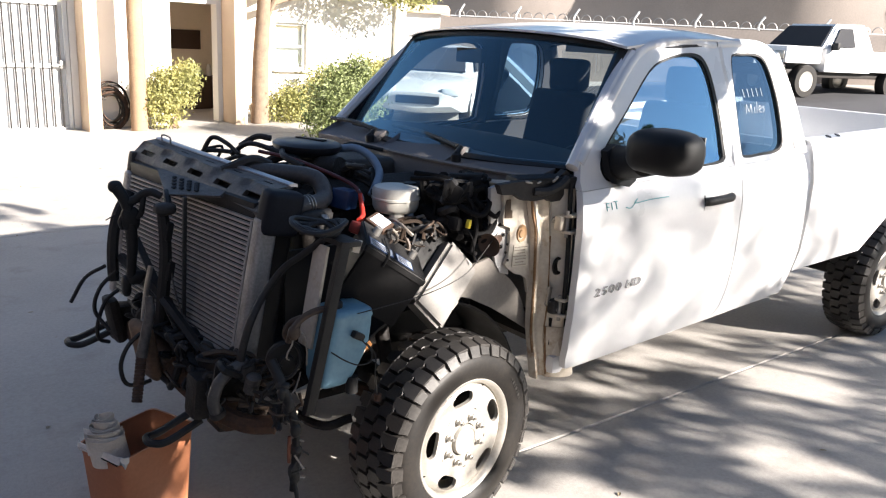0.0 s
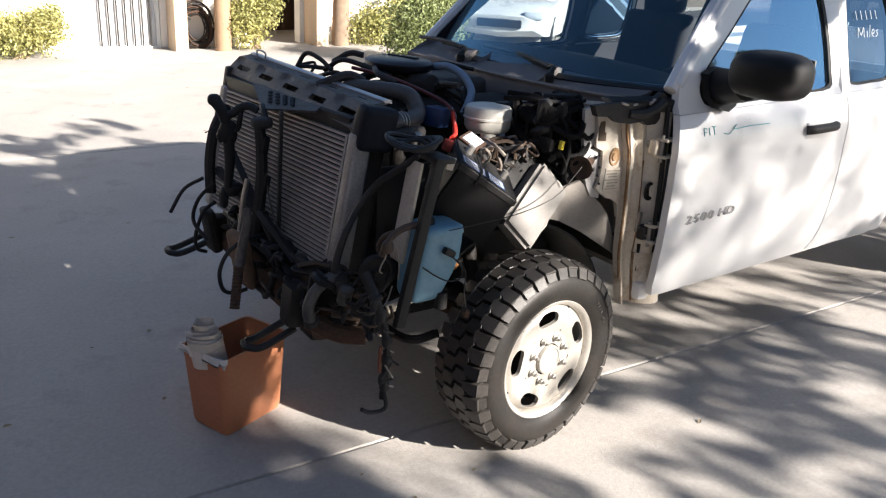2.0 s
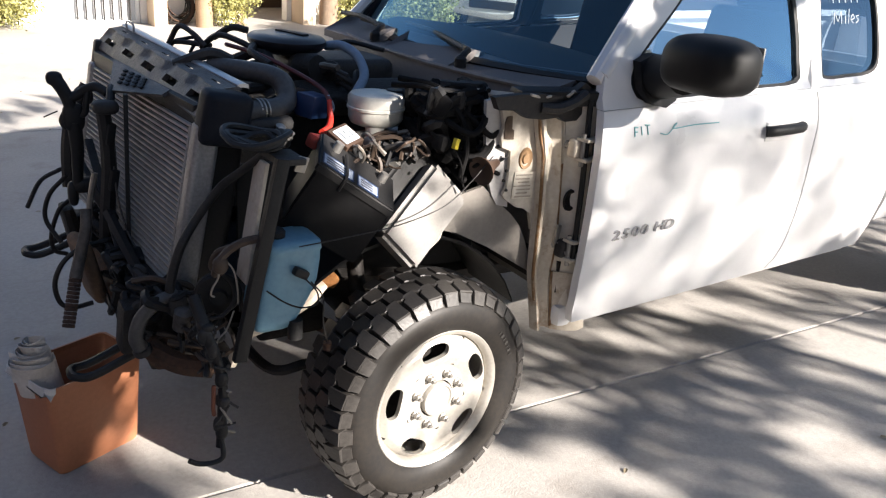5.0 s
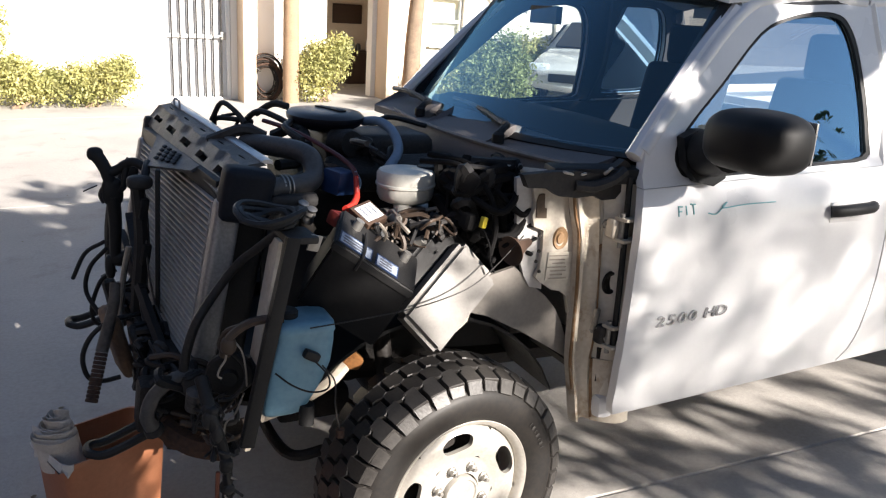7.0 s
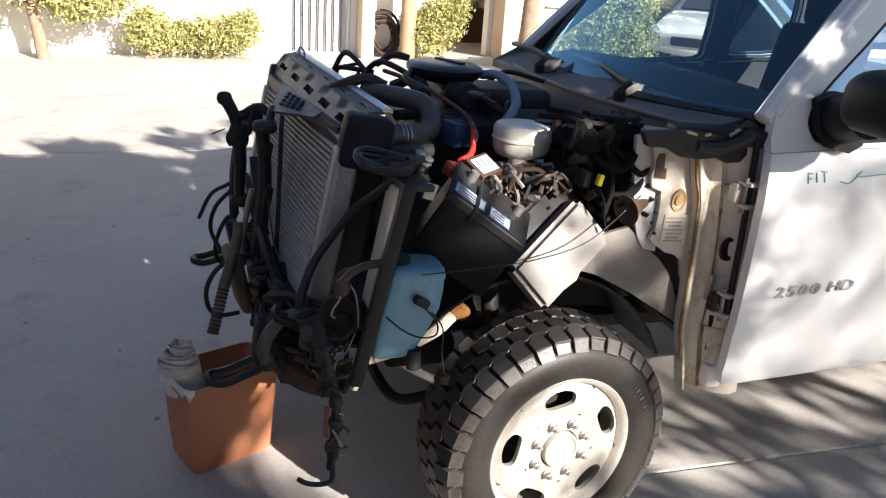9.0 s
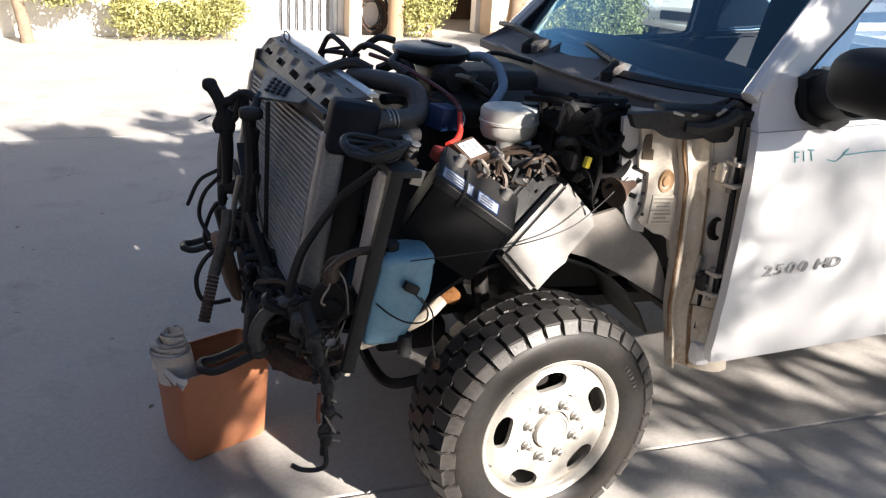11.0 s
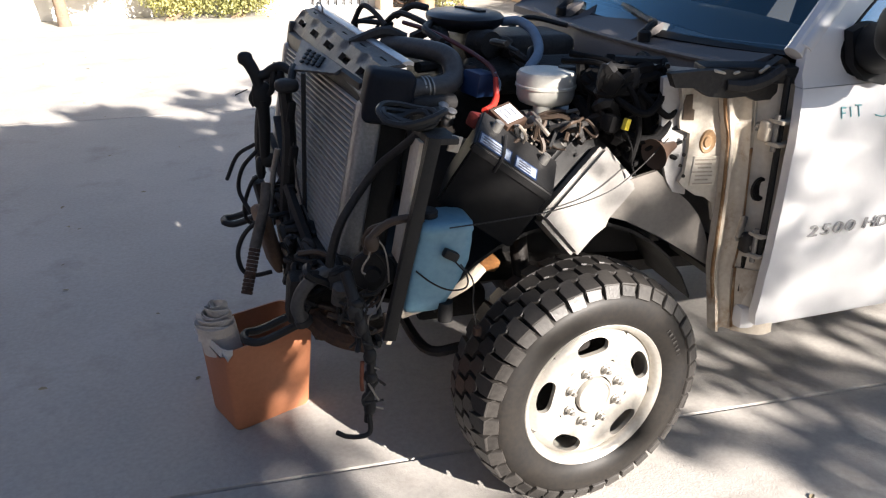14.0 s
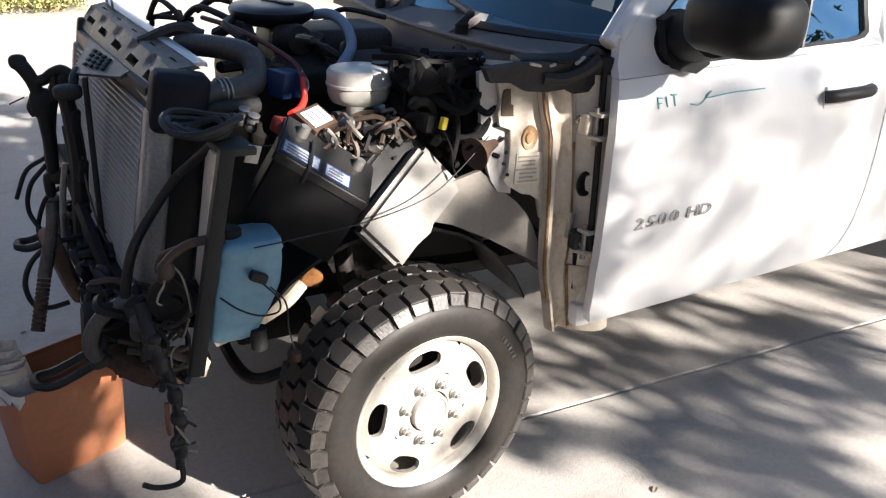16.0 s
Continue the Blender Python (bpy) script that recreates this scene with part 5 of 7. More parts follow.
part("motor_ring", tb([(-0.629, -0.75, 0.872), (-0.581, -0.75, 0.814), (-0.575, -0.75, 0.759), (-0.607, -0.75, 0.717), (-0.649, -0.75, 0.713)], 0.006, 7), DUSTY, fan)
P("steering_pipe", tb([(-0.700, -0.59, 0.735), (-0.735, -0.60, 0.728), (-0.768, -0.60, 0.712), (-0.806, -0.60, 0.674), (-0.823, -0.60, 0.618), (-0.808, -0.59, 0.570)], (0.019, 0.023), 12), GREY_HOSE, "bent grey-black hose")
P("hose_end", lathe(bmesh.new(), [(0, -0.012), (0.026, -0.012), (0.029, -0.006), (0.029, 0.008), (0.022, 0.014), (0, 0.016)], axis((-0.806, -0.59, 0.566), (0.4, 0.2, -1)), 14), DUSTY)
P("hose_knuckle", rounded((-0.700, -0.60, 0.705), (0.034, 0.03, 0.040), 0.8), DUSTY, "dusty hose knuckle")
P("relay_can", lathe(bmesh.new(), [(0, -0.035), (0.026, -0.033), (0.028, 0.03), (0.018, 0.038), (0, 0.04)], axis((-0.695, -0.635, 0.668), (0.1, -0.3, 1)), 16), COVER, "grey round relay can")
P("rail_foot", tb([(-0.77, -0.52, 0.53), (-0.70, -0.60, 0.50), (-0.62, -0.66, 0.50)], 0.035, 8), RUST)
P("rail_plate", bbox((-0.63, -0.44, 0.436), (0.27, 0.12, 0.03), Euler((0, radians(7), 0)).to_matrix(), 0.01), DARK_IRON, "dark plate under the front rail")
P("rail_lug", bbox((-0.545, -0.64, 0.505), (0.020, 0.030, 0.055), Euler((0.2, 0.3, 0.3)).to_matrix(), 0.004), PILLAR, "pale bolt lug")

# strut, pale plate and cable coil
bm = bmesh.new()
d = Vector((-0.124, 0.012, -0.590))
base = Vector((-0.470, -0.872, 1.205))
rot = Matrix((Vector((0.98, 0.03, -0.176)), Vector((-0.03, 1, 0.02)), -d.normalized())).transposed()
box(bm, base + d / 2, (0.036, 0.008, d.length), rot, 0.002)
box(bm, base + d / 2 + Vector((-0.016, 0.012, 0)), (0.006, 0.022, d.length), rot, 0.002)
P("fender_strut", bm, BLACK, "dark angle-iron strut beside the radiator")
bm = bmesh.new()
box(bm, (-0.512, -0.735, 0.99), (0.012, 0.085, 0.36), Euler((0, radians(10), 0)).to_matrix(), 0.002)
P("pale_plate", bm, PRIMER, "pale upright sheet-metal plate")
for i in range(4):
    r = 0.052 + 0.010 * i
    P("cable_coil", tb([(-0.50 + r * 1.1 * math.cos(a), -0.745 + r * 1.15 * math.sin(a), 1.222 + 0.007 * i + 0.012 * math.sin(a * 2 + i)) for a in [2 * math.pi * k / 10 + i for k in range(12)]], 0.009, 6, 3), HOSE, "coil of black cable")
P("strut_head", bbox((-0.45, -0.82, 1.195), (0.09, 0.09, 0.02), Euler((0.1, 0.1, 0.2)).to_matrix(), 0.006), DUSTY)
P("pale_tab", bbox((-0.405, -0.835, 1.175), (0.035, 0.006, 0.045), Euler((0.1, 0.3, 0.2)).to_matrix(), 0.002), PRIMER)
P("edge_cable", tb([(-0.47, -0.74, 1.19), (-0.52, -0.66, 1.115), (-0.559, -0.60, 1.056), (-0.626, -0.585, 0.964), (-0.680, -0.60, 0.887), (-0.708, -0.60, 0.806), (-0.720, -0.595, 0.735), (-0.712, -0.58, 0.70)], (0.012, 0.015), 9), HOSE, "thick black cable down the radiator's edge")

# hanging harness
def nest(name, n, lo, hi, radii, mats, seed, stride=0.07, steps=5, label=""):
    """Loose wires that wander within a box."""
    rng = random.Random(seed)
    for i in range(n):
        pts = [Vector([rng.uniform(a, b) for a, b in zip(lo, hi)])]
        d = Vector((rng.gauss(0, 1), rng.gauss(0, 1), rng.gauss(0, 1))).normalized()
        for _ in range(steps):
            d = (d + 0.75 * Vector((rng.gauss(0, 1), rng.gauss(0, 1), rng.gauss(0, 1)))).normalized()
            q = pts[-1] + d * stride * rng.uniform(0.6, 1.3)
            for k in range(3):
                if not lo[k] <= q[k] <= hi[k]:
                    d[k] = -d[k]
                q[k] = min(max(q[k], lo[k]), hi[k])
            pts.append(q)
        P(name, tb(pts, rng.choice(radii), 6, 4), rng.choice(mats), label)


LOOM = mat("matt_loom_tape", (0.0065, 0.0065, 0.007), (0.011, 0.0105, 0.0105), 0.8, spec=0.15, s1=9, s2=90, bump=0.2)
BROWN_WIRE = mat("brown_taped_wire", (0.07, 0.045, 0.03), (0.04, 0.028, 0.02), 0.6)
PALE_WIRE = mat("pale_grey_wire", (0.30, 0.27, 0.23), (0.20, 0.17, 0.14), 0.55)
ORANGE_TAPE = mat("faded_orange_tape", (0.20, 0.065, 0.034), (0.10, 0.04, 0.025), 0.7)
spine = [(-0.700, -0.79, 0.81), (-0.692, -0.84, 0.755), (-0.683, -0.862, 0.705), (-0.664, -0.865, 0.645), (-0.651, -0.87, 0.56), (-0.655, -0.87, 0.46), (-0.664, -0.872, 0.36)]
harness = P("hanging_harness", tb(spine, (0.019, 0.012), 9), BLACK, "taped wiring harness hanging to knee height")
rng = random.Random(21)
line = [Vector(p) for p in smooth_path(spine, 4)]
for i in range(11):
    p = line[rng.randrange(5, len(line) - 1)]
    part("tape_lump", rounded(p + Vector((rng.uniform(-.008, .008), rng.uniform(-.008, .004), 0)), (rng.uniform(.014, .022), rng.uniform(.012, .018), rng.uniform(.014, .028)), 0.85, 6, 10), rng.choice((BLACK, DUSTY, HOSE)), harness)
for i in range(9):
    p = line[rng.randrange(6, len(line) - 1)]
    part("harness_tail", tb([p, p + Vector((rng.uniform(-.02, .03), rng.uniform(-.02, .01), rng.uniform(-.03, .015))), p + Vector((rng.uniform(-.03, .045), rng.uniform(-.03, .01), rng.uniform(-.05, .0)))], 0.004, 5, 3), (DUSTY, HOSE, PALE_WIRE)[i % 3], harness)
part("harness_tape", tb([(-0.676, -0.872, 0.565), (-0.680, -0.874, 0.50), (-0.678, -0.873, 0.47)], 0.006, 6), ORANGE_TAPE, harness, "faded orange tape")
part("harness_hook", tb([(-0.662, -0.872, 0.40), (-0.661, -0.895, 0.350), (-0.672, -0.90, 0.334), (-0.700, -0.90, 0.331), (-0.735, -0.90, 0.340), (-0.760, -0.90, 0.358)], 0.0075, 8), BLACK, harness)
nest("front_wire", 26, (-0.80, -0.62, 0.50), (-0.63, -0.35, 0.74), (0.005, 0.007, 0.010, 0.014), (HOSE, DUSTY, BLACK, BLACK, BROWN_WIRE), 31)
nest("front_wire", 16, (-0.70, -0.80, 0.56), (-0.58, -0.60, 0.74), (0.004, 0.006, 0.009, 0.013), (HOSE, DUSTY, BLACK, BROWN_WIRE), 32, 0.06)
nest("front_wire", 22, (-0.82, -0.38, 0.50), (-0.72, 0.40, 0.72), (0.006, 0.009, 0.014), (HOSE, BLACK, BLACK), 33, 0.09)
for pts in ([(-0.770, -0.06, 0.730), (-0.830, -0.08, 0.728), (-0.878, -0.085, 0.722), (-0.941, -0.085, 0.676), (-0.974, -0.085, 0.603), (-0.963, -0.085, 0.528), (-0.920, -0.08, 0.503), (-0.86, -0.07, 0.505)], [(-0.86, 0.30, 0.86), (-0.92, 0.34, 0.78), (-0.94, 0.36, 0.68), (-0.90, 0.30, 0.60)], [(-0.86, 0.46, 0.84), (-0.93, 0.52, 0.78), (-0.98, 0.58, 0.66)], [(-0.827, 0.40, 0.742), (-0.86, 0.40, 0.722), (-0.890, 0.40, 0.69), (-0.922, 0.40, 0.60), (-0.915, 0.41, 0.53), (-0.87, 0.43, 0.50)]):
    P("loop_cable", tb(pts, 0.0085, 8), BLACK, "black looped cable")
P("thin_cable", tb([(-0.760, 0.0, 1.10), (-0.752, -0.03, 0.98), (-0.750, -0.06, 0.87), (-0.735, -0.12, 0.76), (-0.71, -0.22, 0.70)], 0.004, 6), COVER, "thin grey cable")
for pts, r in (([(-0.49, -0.845, 0.975), (-0.535, -0.835, 0.974), (-0.575, -0.83, 0.967), (-0.609, -0.82, 0.945), (-0.637, -0.82, 0.915), (-0.642, -0.80, 0.87)], 0.012), ([(-0.60, -0.81, 0.95), (-0.63, -0.79, 0.93), (-0.645, -0.78, 0.89), (-0.62, -0.78, 0.86)], 0.010)):
    P("frayed_wire", tb(pts, r, 8), BROWN_WIRE, "frayed taped wires")
P("frayed_wire", rounded((-0.632, -0.82, 0.905), (0.022, 0.018, 0.026), 0.9, 7, 12), BROWN_WIRE)
for pts in ([(-0.637, -0.822, 0.905), (-0.641, -0.825, 0.87), (-0.656, -0.825, 0.845), (-0.662, -0.825, 0.824), (-0.652, -0.825, 0.815)], [(-0.62, -0.82, 0.92), (-0.60, -0.83, 0.89), (-0.59, -0.83, 0.84), (-0.585, -0.82, 0.78)], [(-0.585, -0.78, 0.74), (-0.61, -0.79, 0.69), (-0.64, -0.80, 0.665), (-0.645, -0.80, 0.62)]):
    P("frayed_wire", tb(pts, 0.0028, 6), PALE_WIRE)

# washer tank
def loft(secs, n=28, e=0.32):
    """A closed body through level sections (z, x0, x1, y0, y1) with rounded corners."""
    bm = bmesh.new()
    f = lambda a: math.copysign(abs(a) ** e, a)
    rings = [[bm.verts.new(((x0 + x1) / 2 + (x1 - x0) / 2 * f(math.cos(2 * math.pi * k / n)), (y0 + y1) / 2 + (y1 - y0) / 2 * f(math.sin(2 * math.pi * k / n)), z)) for k in range(n)] for z, x0, x1, y0, y1 in secs]
    for a, b in zip(rings, rings[1:]):
        for k in range(n):
            bm.faces.new((a[k], a[(k + 1) % n], b[(k + 1) % n], b[k]))
    bm.faces.new(rings[0])
    bm.faces.new(rings[-1][::-1])
    return bm


tank = P("washer_tank", loft([(0.962, -0.495, -0.365, -0.86, -0.74), (0.956, -0.510, -0.352, -0.872, -0.73), (0.935, -0.516, -0.348, -0.876, -0.73), (0.926, -0.513, -0.352, -0.872, -0.73), (0.90, -0.520, -0.352, -0.872, -0.73), (0.84, -0.534, -0.360, -0.872, -0.73), (0.79, -0.542, -0.382, -0.872, -0.73), (0.75, -0.548, -0.405, -0.87, -0.73), (0.715, -0.552, -0.425, -0.866, -0.74), (0.698, -0.548, -0.440, -0.86, -0.75), (0.690, -0.535, -0.455, -0.85, -0.76)]), BLUE_TANK, "translucent pale blue washer fluid tank", angle=60)
part("tank_connector", bbox((-0.425, -0.885, 0.875), (0.046, 0.028, 0.026), Euler((0, 0.5, 0)).to_matrix(), 0.008), BLACK, tank, "black plug")
part("tank_wire", tb([(-0.42, -0.90, 0.865), (-0.385, -0.91, 0.82), (-0.385, -0.905, 0.78), (-0.43, -0.90, 0.775), (-0.48, -0.895, 0.80), (-0.52, -0.87, 0.83)], 0.0026, 6), BLACK, tank)
part("tank_wire", tb([(-0.40, -0.90, 0.85), (-0.365, -0.905, 0.80), (-0.36, -0.90, 0.72), (-0.345, -0.895, 0.645)], 0.0024, 6), DUSTY, tank)
part("tank_pump", lathe(bmesh.new(), [(0, -0.03), (0.022, -0.03), (0.022, 0.03), (0, 0.03)], axis((-0.43, -0.86, 0.69), (0, 0, 1)), 12), BLACK, tank)
part("tank_plug", lathe(bmesh.new(), [(0, -0.012), (0.013, -0.012), (0.013, 0.012), (0, 0.012)], axis((-0.343, -0.895, 0.632), (0, 0, 1)), 10), RUST, tank)
part("tank_cap", lathe(bmesh.new(), [(0, 0.0), (0.030, 0.0), (0.030, 0.016), (0.024, 0.022), (0, 0.022)], axis((-0.47, -0.80, 0.962), (0.05, 0, 1)), 18), BLACK, tank)


def slab(corner, e1, e2, e3, bevel, name):
    """A box spanned by three edges from one corner."""
    bm = bmesh.new()
    c = Vector(corner)
    e1, e2, e3 = Vector(e1), Vector(e2), Vector(e3)
    vs = [bm.verts.new(c + e1 * i + e2 * j + e3 * k) for i in (0, 1) for j in (0, 1) for k in (0, 1)]
    for f in ((0, 1, 3, 2), (4, 6, 7, 5), (0, 4, 5, 1), (2, 3, 7, 6), (0, 2, 6, 4), (1, 5, 7, 3)):
        bm.faces.new([vs[i] for i in f])
    if bevel:
        bmesh.ops.bevel(bm, geom=bm.edges[:], offset=bevel, segments=3, affect="EDGES")
    return bm


# battery, tipped on its tray
bat = thing("car_battery", (-0.27, -0.72, 0.95), "black car battery tipped over in the engine bay, with white labels", "battery")
e1, e2, e3 = Vector((0.215, -0.052, -0.150)), Vector((-0.085, 0.06, -0.172)), Vector((0.075, 0.15, 0.045))
c0 = Vector((-0.343, -0.795, 1.150))
BATTERY = mat("battery_black", (0.007, 0.007, 0.008), (0.011, 0.011, 0.011), 0.55, spec=0.18, s1=6, s2=60)
part("case", slab(c0, e1, e2, e3, 0.007, "case"), BATTERY, bat, "black battery case")
part("lid", slab(c0 - e1 * 0.02 - e3 * 0.02 - e2 * 0.10, e1 * 1.04, e2 * 0.16, e3 * 1.04, 0.006, "lid"), BLACK, bat)
# darker copy of the white label: the engine bay's shade is in this colour
SHADED_LABEL = mat("shaded_stained_label", (0.40, 0.46, 0.55), (0.24, 0.28, 0.35), 0.5, s1=25, s2=90, stain=(0.05, 0.06, 0.09), stain_at=(0.52, 0.66), stain_scale=30)
for a, b in ((0.04, 0.42), (0.50, 0.76)):
    part("battery_label", slab(c0 + e1 * a - e2 * 0.115 + e3 * 0.06, e1 * (b - a), e2 * 0.02, e3 * 0.27, 0, "label"), SHADED_LABEL, bat, "stained white battery label with the bay's shade put into its colour")
    part("label_edge", slab(c0 + e1 * (a - 0.015) - e2 * 0.113 + e3 * 0.035, e1 * (b - a + 0.03), e2 * 0.01, e3 * 0.33, 0, "edge"), BLUE, bat, "dark blue label border")
    for k in range(3):
        part("label_bar", slab(c0 + e1 * (a + 0.03) - e2 * 0.122 + e3 * (0.09 + 0.075 * k), e1 * (b - a - 0.10), e2 * 0.01, e3 * 0.028, 0, "bar"), LABEL_INK, bat)
part("strap", tb([c0 + e1 * 0.30 + e3 * 0.60 - e2 * 0.16, c0 + e1 * 0.32 + e3 * 0.30 - e2 * 0.15, c0 + e1 * 0.33 + e3 * 0.0 - e2 * 0.13, c0 + e1 * 0.34 + e2 * 0.10 - e3 * 0.03], 0.0045, 6), BLACK, bat)
for k in (0.18, 0.82):
    part("terminal", lathe(bmesh.new(), [(0, -0.01), (0.016, -0.01), (0.014, 0.022), (0, 0.022)], axis(c0 + e1 * k + e3 * 0.7 - e2 * 0.12, -e2), 14), STEEL, bat, "grey battery terminal")
# grey cast box
gb = thing("control_box", (0.03, -0.75, 0.9), "grey box hanging tilted above the front tyre, sunlit in patches", "box")
T, R, BT = Vector((0.096, -0.735, 1.120)), Vector((0.206, -0.775, 0.993)), Vector((-0.018, -0.838, 0.796))
L = T + BT - R
NB = (R - T).cross(L - T).normalized()
NB = NB if NB.y < 0 else -NB
part("box_body", slab(T, R - T, L - T, -NB * 0.085, 0.016, "box"), GREYBOX, gb)
part("box_back", slab(T + Vector((-0.030, 0.08, 0.048)), (R - T) * 0.9, (L - T) * 0.98, (-0.02, 0.06, 0.02), 0.008, "back"), BLACK, gb, "black back half of the box")
part("box_foot", slab(BT + Vector((0.06, 0.04, 0.04)), (0.06, 0.02, 0.03), (0.0, 0.04, 0.0), (0.01, 0, 0.03), 0.003, "foot"), PRIMER, gb)
P("stretched_wire", tb([(0.255, -0.815, 1.145), (0.16, -0.83, 1.065), (0.05, -0.86, 1.01), (-0.12, -0.885, 0.98), (-0.30, -0.89, 0.965), (-0.43, -0.885, 0.955)], 0.0020, 5), DUSTY, "thin wire slung across the bay")

# brake fluid reservoir
res = P("fluid_reservoir", lathe(bmesh.new(), [(0, 1.178), (0.060, 1.178), (0.072, 1.184), (0.079, 1.20), (0.080, 1.228), (0.0835, 1.231), (0.0835, 1.238), (0.081, 1.241), (0.081, 1.268), (0.074, 1.279), (0.045, 1.285), (0, 1.286)], Matrix.Translation((0.004, -0.475, 0.008)) @ Matrix.Diagonal((1.15, 1.20, 1, 1)), 36), CREAM, "cream translucent brake fluid reservoir")
part("reservoir_cap", lathe(bmesh.new(), [(0, 1.26), (0.03, 1.26), (0.03, 1.292), (0.026, 1.297), (0, 1.297)], Matrix.Translation((0.075, -0.47, 0)), 18), BLACK, res, "black cap")
part("reservoir_neck", lathe(bmesh.new(), [(0.03, 1.10), (0.032, 1.19), (0, 1.19)], Matrix.Translation((-0.02, -0.52, 0)), 16), CREAM, res)
P("master_cylinder", tb([(0.20, -0.44, 1.13), (0.0, -0.48, 1.135), (-0.08, -0.50, 1.135)], 0.035, 10, 3), STEEL, "dull master cylinder")

# intake, hoses and engine
P("charge_hose", tb([(-0.43, -0.10, 1.315), (-0.385, -0.165, 1.321), (-0.335, -0.235, 1.322), (-0.296, -0.300, 1.320), (-0.276, -0.345, 1.308), (-0.272, -0.375, 1.282), (-0.282, -0.405, 1.256), (-0.32, -0.437, 1.245), (-0.385, -0.460, 1.243), (-0.46, -0.47, 1.24)], 0.0335, 12, 5), GREY_HOSE, "thick grey-black charge air hose")
for k in range(3):
    P("hose_clamp", lathe(bmesh.new(), [(0.034, -0.0025), (0.038, -0.0025), (0.038, 0.0025), (0.034, 0.0025)], axis((-0.375 - 0.012 * k, -0.457, 1.2435), (-1, -0.25, 0)), 20), STEEL, "steel hose clamp")
P("lower_hose", tb([(-0.46, -0.47, 1.20), (-0.38, -0.50, 1.205), (-0.30, -0.46, 1.20)], 0.026, 9), HOSE)
for x, y, z in ((-0.33, -0.54, 1.175), (-0.35, -0.52, 1.19)):
    P("spring_fitting", lathe(bmesh.new(), [(0, -0.03), (0.014, -0.03), (0.017, -0.02), (0.013, -0.01), (0.017, 0), (0.013, 0.01), (0.017, 0.02), (0, 0.03)], axis((x, y, z), (0.2, -0.4, 1)), 12), STEEL)
lid = P("air_cleaner", lathe(bmesh.new(), [(0, 1.345), (0.12, 1.345), (0.15, 1.362), (0.162, 1.378), (0.163, 1.392), (0.150, 1.402), (0.10, 1.408), (0, 1.41)], Matrix.Translation((-0.10, 0.06, 0)) @ Matrix.Diagonal((0.85, 1.1, 1, 1)), 40), mat("blue_black_lid", (0.010, 0.012, 0.018), (0.018, 0.019, 0.024), 0.42, s1=6, s2=100), "blue-black oval air cleaner lid")
part("lid_rib", bbox((-0.08, 0.06, 1.411), (0.03, 0.16, 0.008), Euler((0, 0, 0.3)).to_matrix(), 0.003), BLACK, lid)
P("throttle_body", lathe(bmesh.new(), [(0, -0.06), (0.05, -0.06), (0.055, -0.03), (0.048, -0.02), (0.052, 0.03), (0.045, 0.05), (0, 0.055)], axis((-0.09, -0.13, 1.315), (0.3, -1, 0.1)), 22), DARK_IRON, "dark grey throttle body")
P("heater_hose", tb([(0.02, -0.02, 1.375), (0.055, -0.09, 1.385), (0.075, -0.18, 1.36), (0.06, -0.27, 1.31), (0.0, -0.335, 1.265), (-0.03, -0.35, 1.23)], 0.017, 10), BLUE_HOSE, "grey-blue heater hose")
P("vacuum_hose", tb([(-0.06, -0.42, 1.26), (-0.02, -0.39, 1.24), (0.0, -0.37, 1.18)], 0.02, 9), HOSE)
P("red_cable", tb([(-0.33, 0.05, 1.37), (-0.27, -0.12, 1.36), (-0.20, -0.30, 1.325), (-0.165, -0.42, 1.295), (-0.165, -0.48, 1.27)], 0.008, 7), mat("dull_red_cable", (0.11, 0.018, 0.018), (0.07, 0.015, 0.015), 0.55), "dull red battery cable")
P("red_boot", tb([(-0.165, -0.475, 1.272), (-0.168, -0.49, 1.24), (-0.172, -0.505, 1.215), (-0.20, -0.55, 1.20), (-0.235, -0.585, 1.195)], (0.008, 0.012), 9), RED, "bright red terminal boot")
P("red_cover", bbox((-0.275, -0.635, 1.18), (0.05, 0.05, 0.045), Euler((0.2, 0.3, 0.4)).to_matrix(), 0.012), mat("faded_red_plastic", (0.22, 0.028, 0.018), (0.14, 0.02, 0.014), 0.5), "dark red terminal cover")
P("blue_module", bbox((-0.20, -0.42, 1.245), (0.085, 0.075, 0.075), Euler((0.1, 0.1, 0.5)).to_matrix(), 0.008), BLUE, "dark blue electrical module")
P("blue_wire", tb([(-0.165, -0.465, 1.285), (-0.15, -0.475, 1.25), (-0.165, -0.48, 1.21)], 0.004, 5), BLUE_HOSE)
RQ = Euler((0.50, -0.15, 0.45)).to_matrix()
RC = Vector((-0.185, -0.635, 1.180))
rb = P("relay_box", bbox(RC, (0.085, 0.085, 0.045), RQ, 0.005), DARKWOOD, "dark relay box with a white label")
part("relay_label", bbox(RC + RQ @ Vector((0, 0, 0.0235)), (0.066, 0.060, 0.003), RQ, 0), LABEL, rb, "white printed label")
for k in range(3):
    part("label_bar", bbox(RC + RQ @ Vector((-0.018 + 0.018 * k, 0.004, 0.0255)), (0.005, 0.040, 0.002), RQ, 0), LABEL_INK, rb)
eng = P("engine_block", bbox((0.05, 0.06, 0.98), (0.62, 0.55, 0.50), None, 0.06, 3), DARK_IRON, "oily dark engine block")
for y in (-0.20, 0.32):
    part("valve_cover", bbox((0.08, y, 1.22), (0.50, 0.14, 0.09), Euler((0.3 if y < 0 else -0.3, 0, 0)).to_matrix(), 0.03, 3), DARK_IRON, eng)
part("intake_box", bbox((0.08, 0.06, 1.27), (0.42, 0.28, 0.12), None, 0.04, 3), DUSTY, eng)
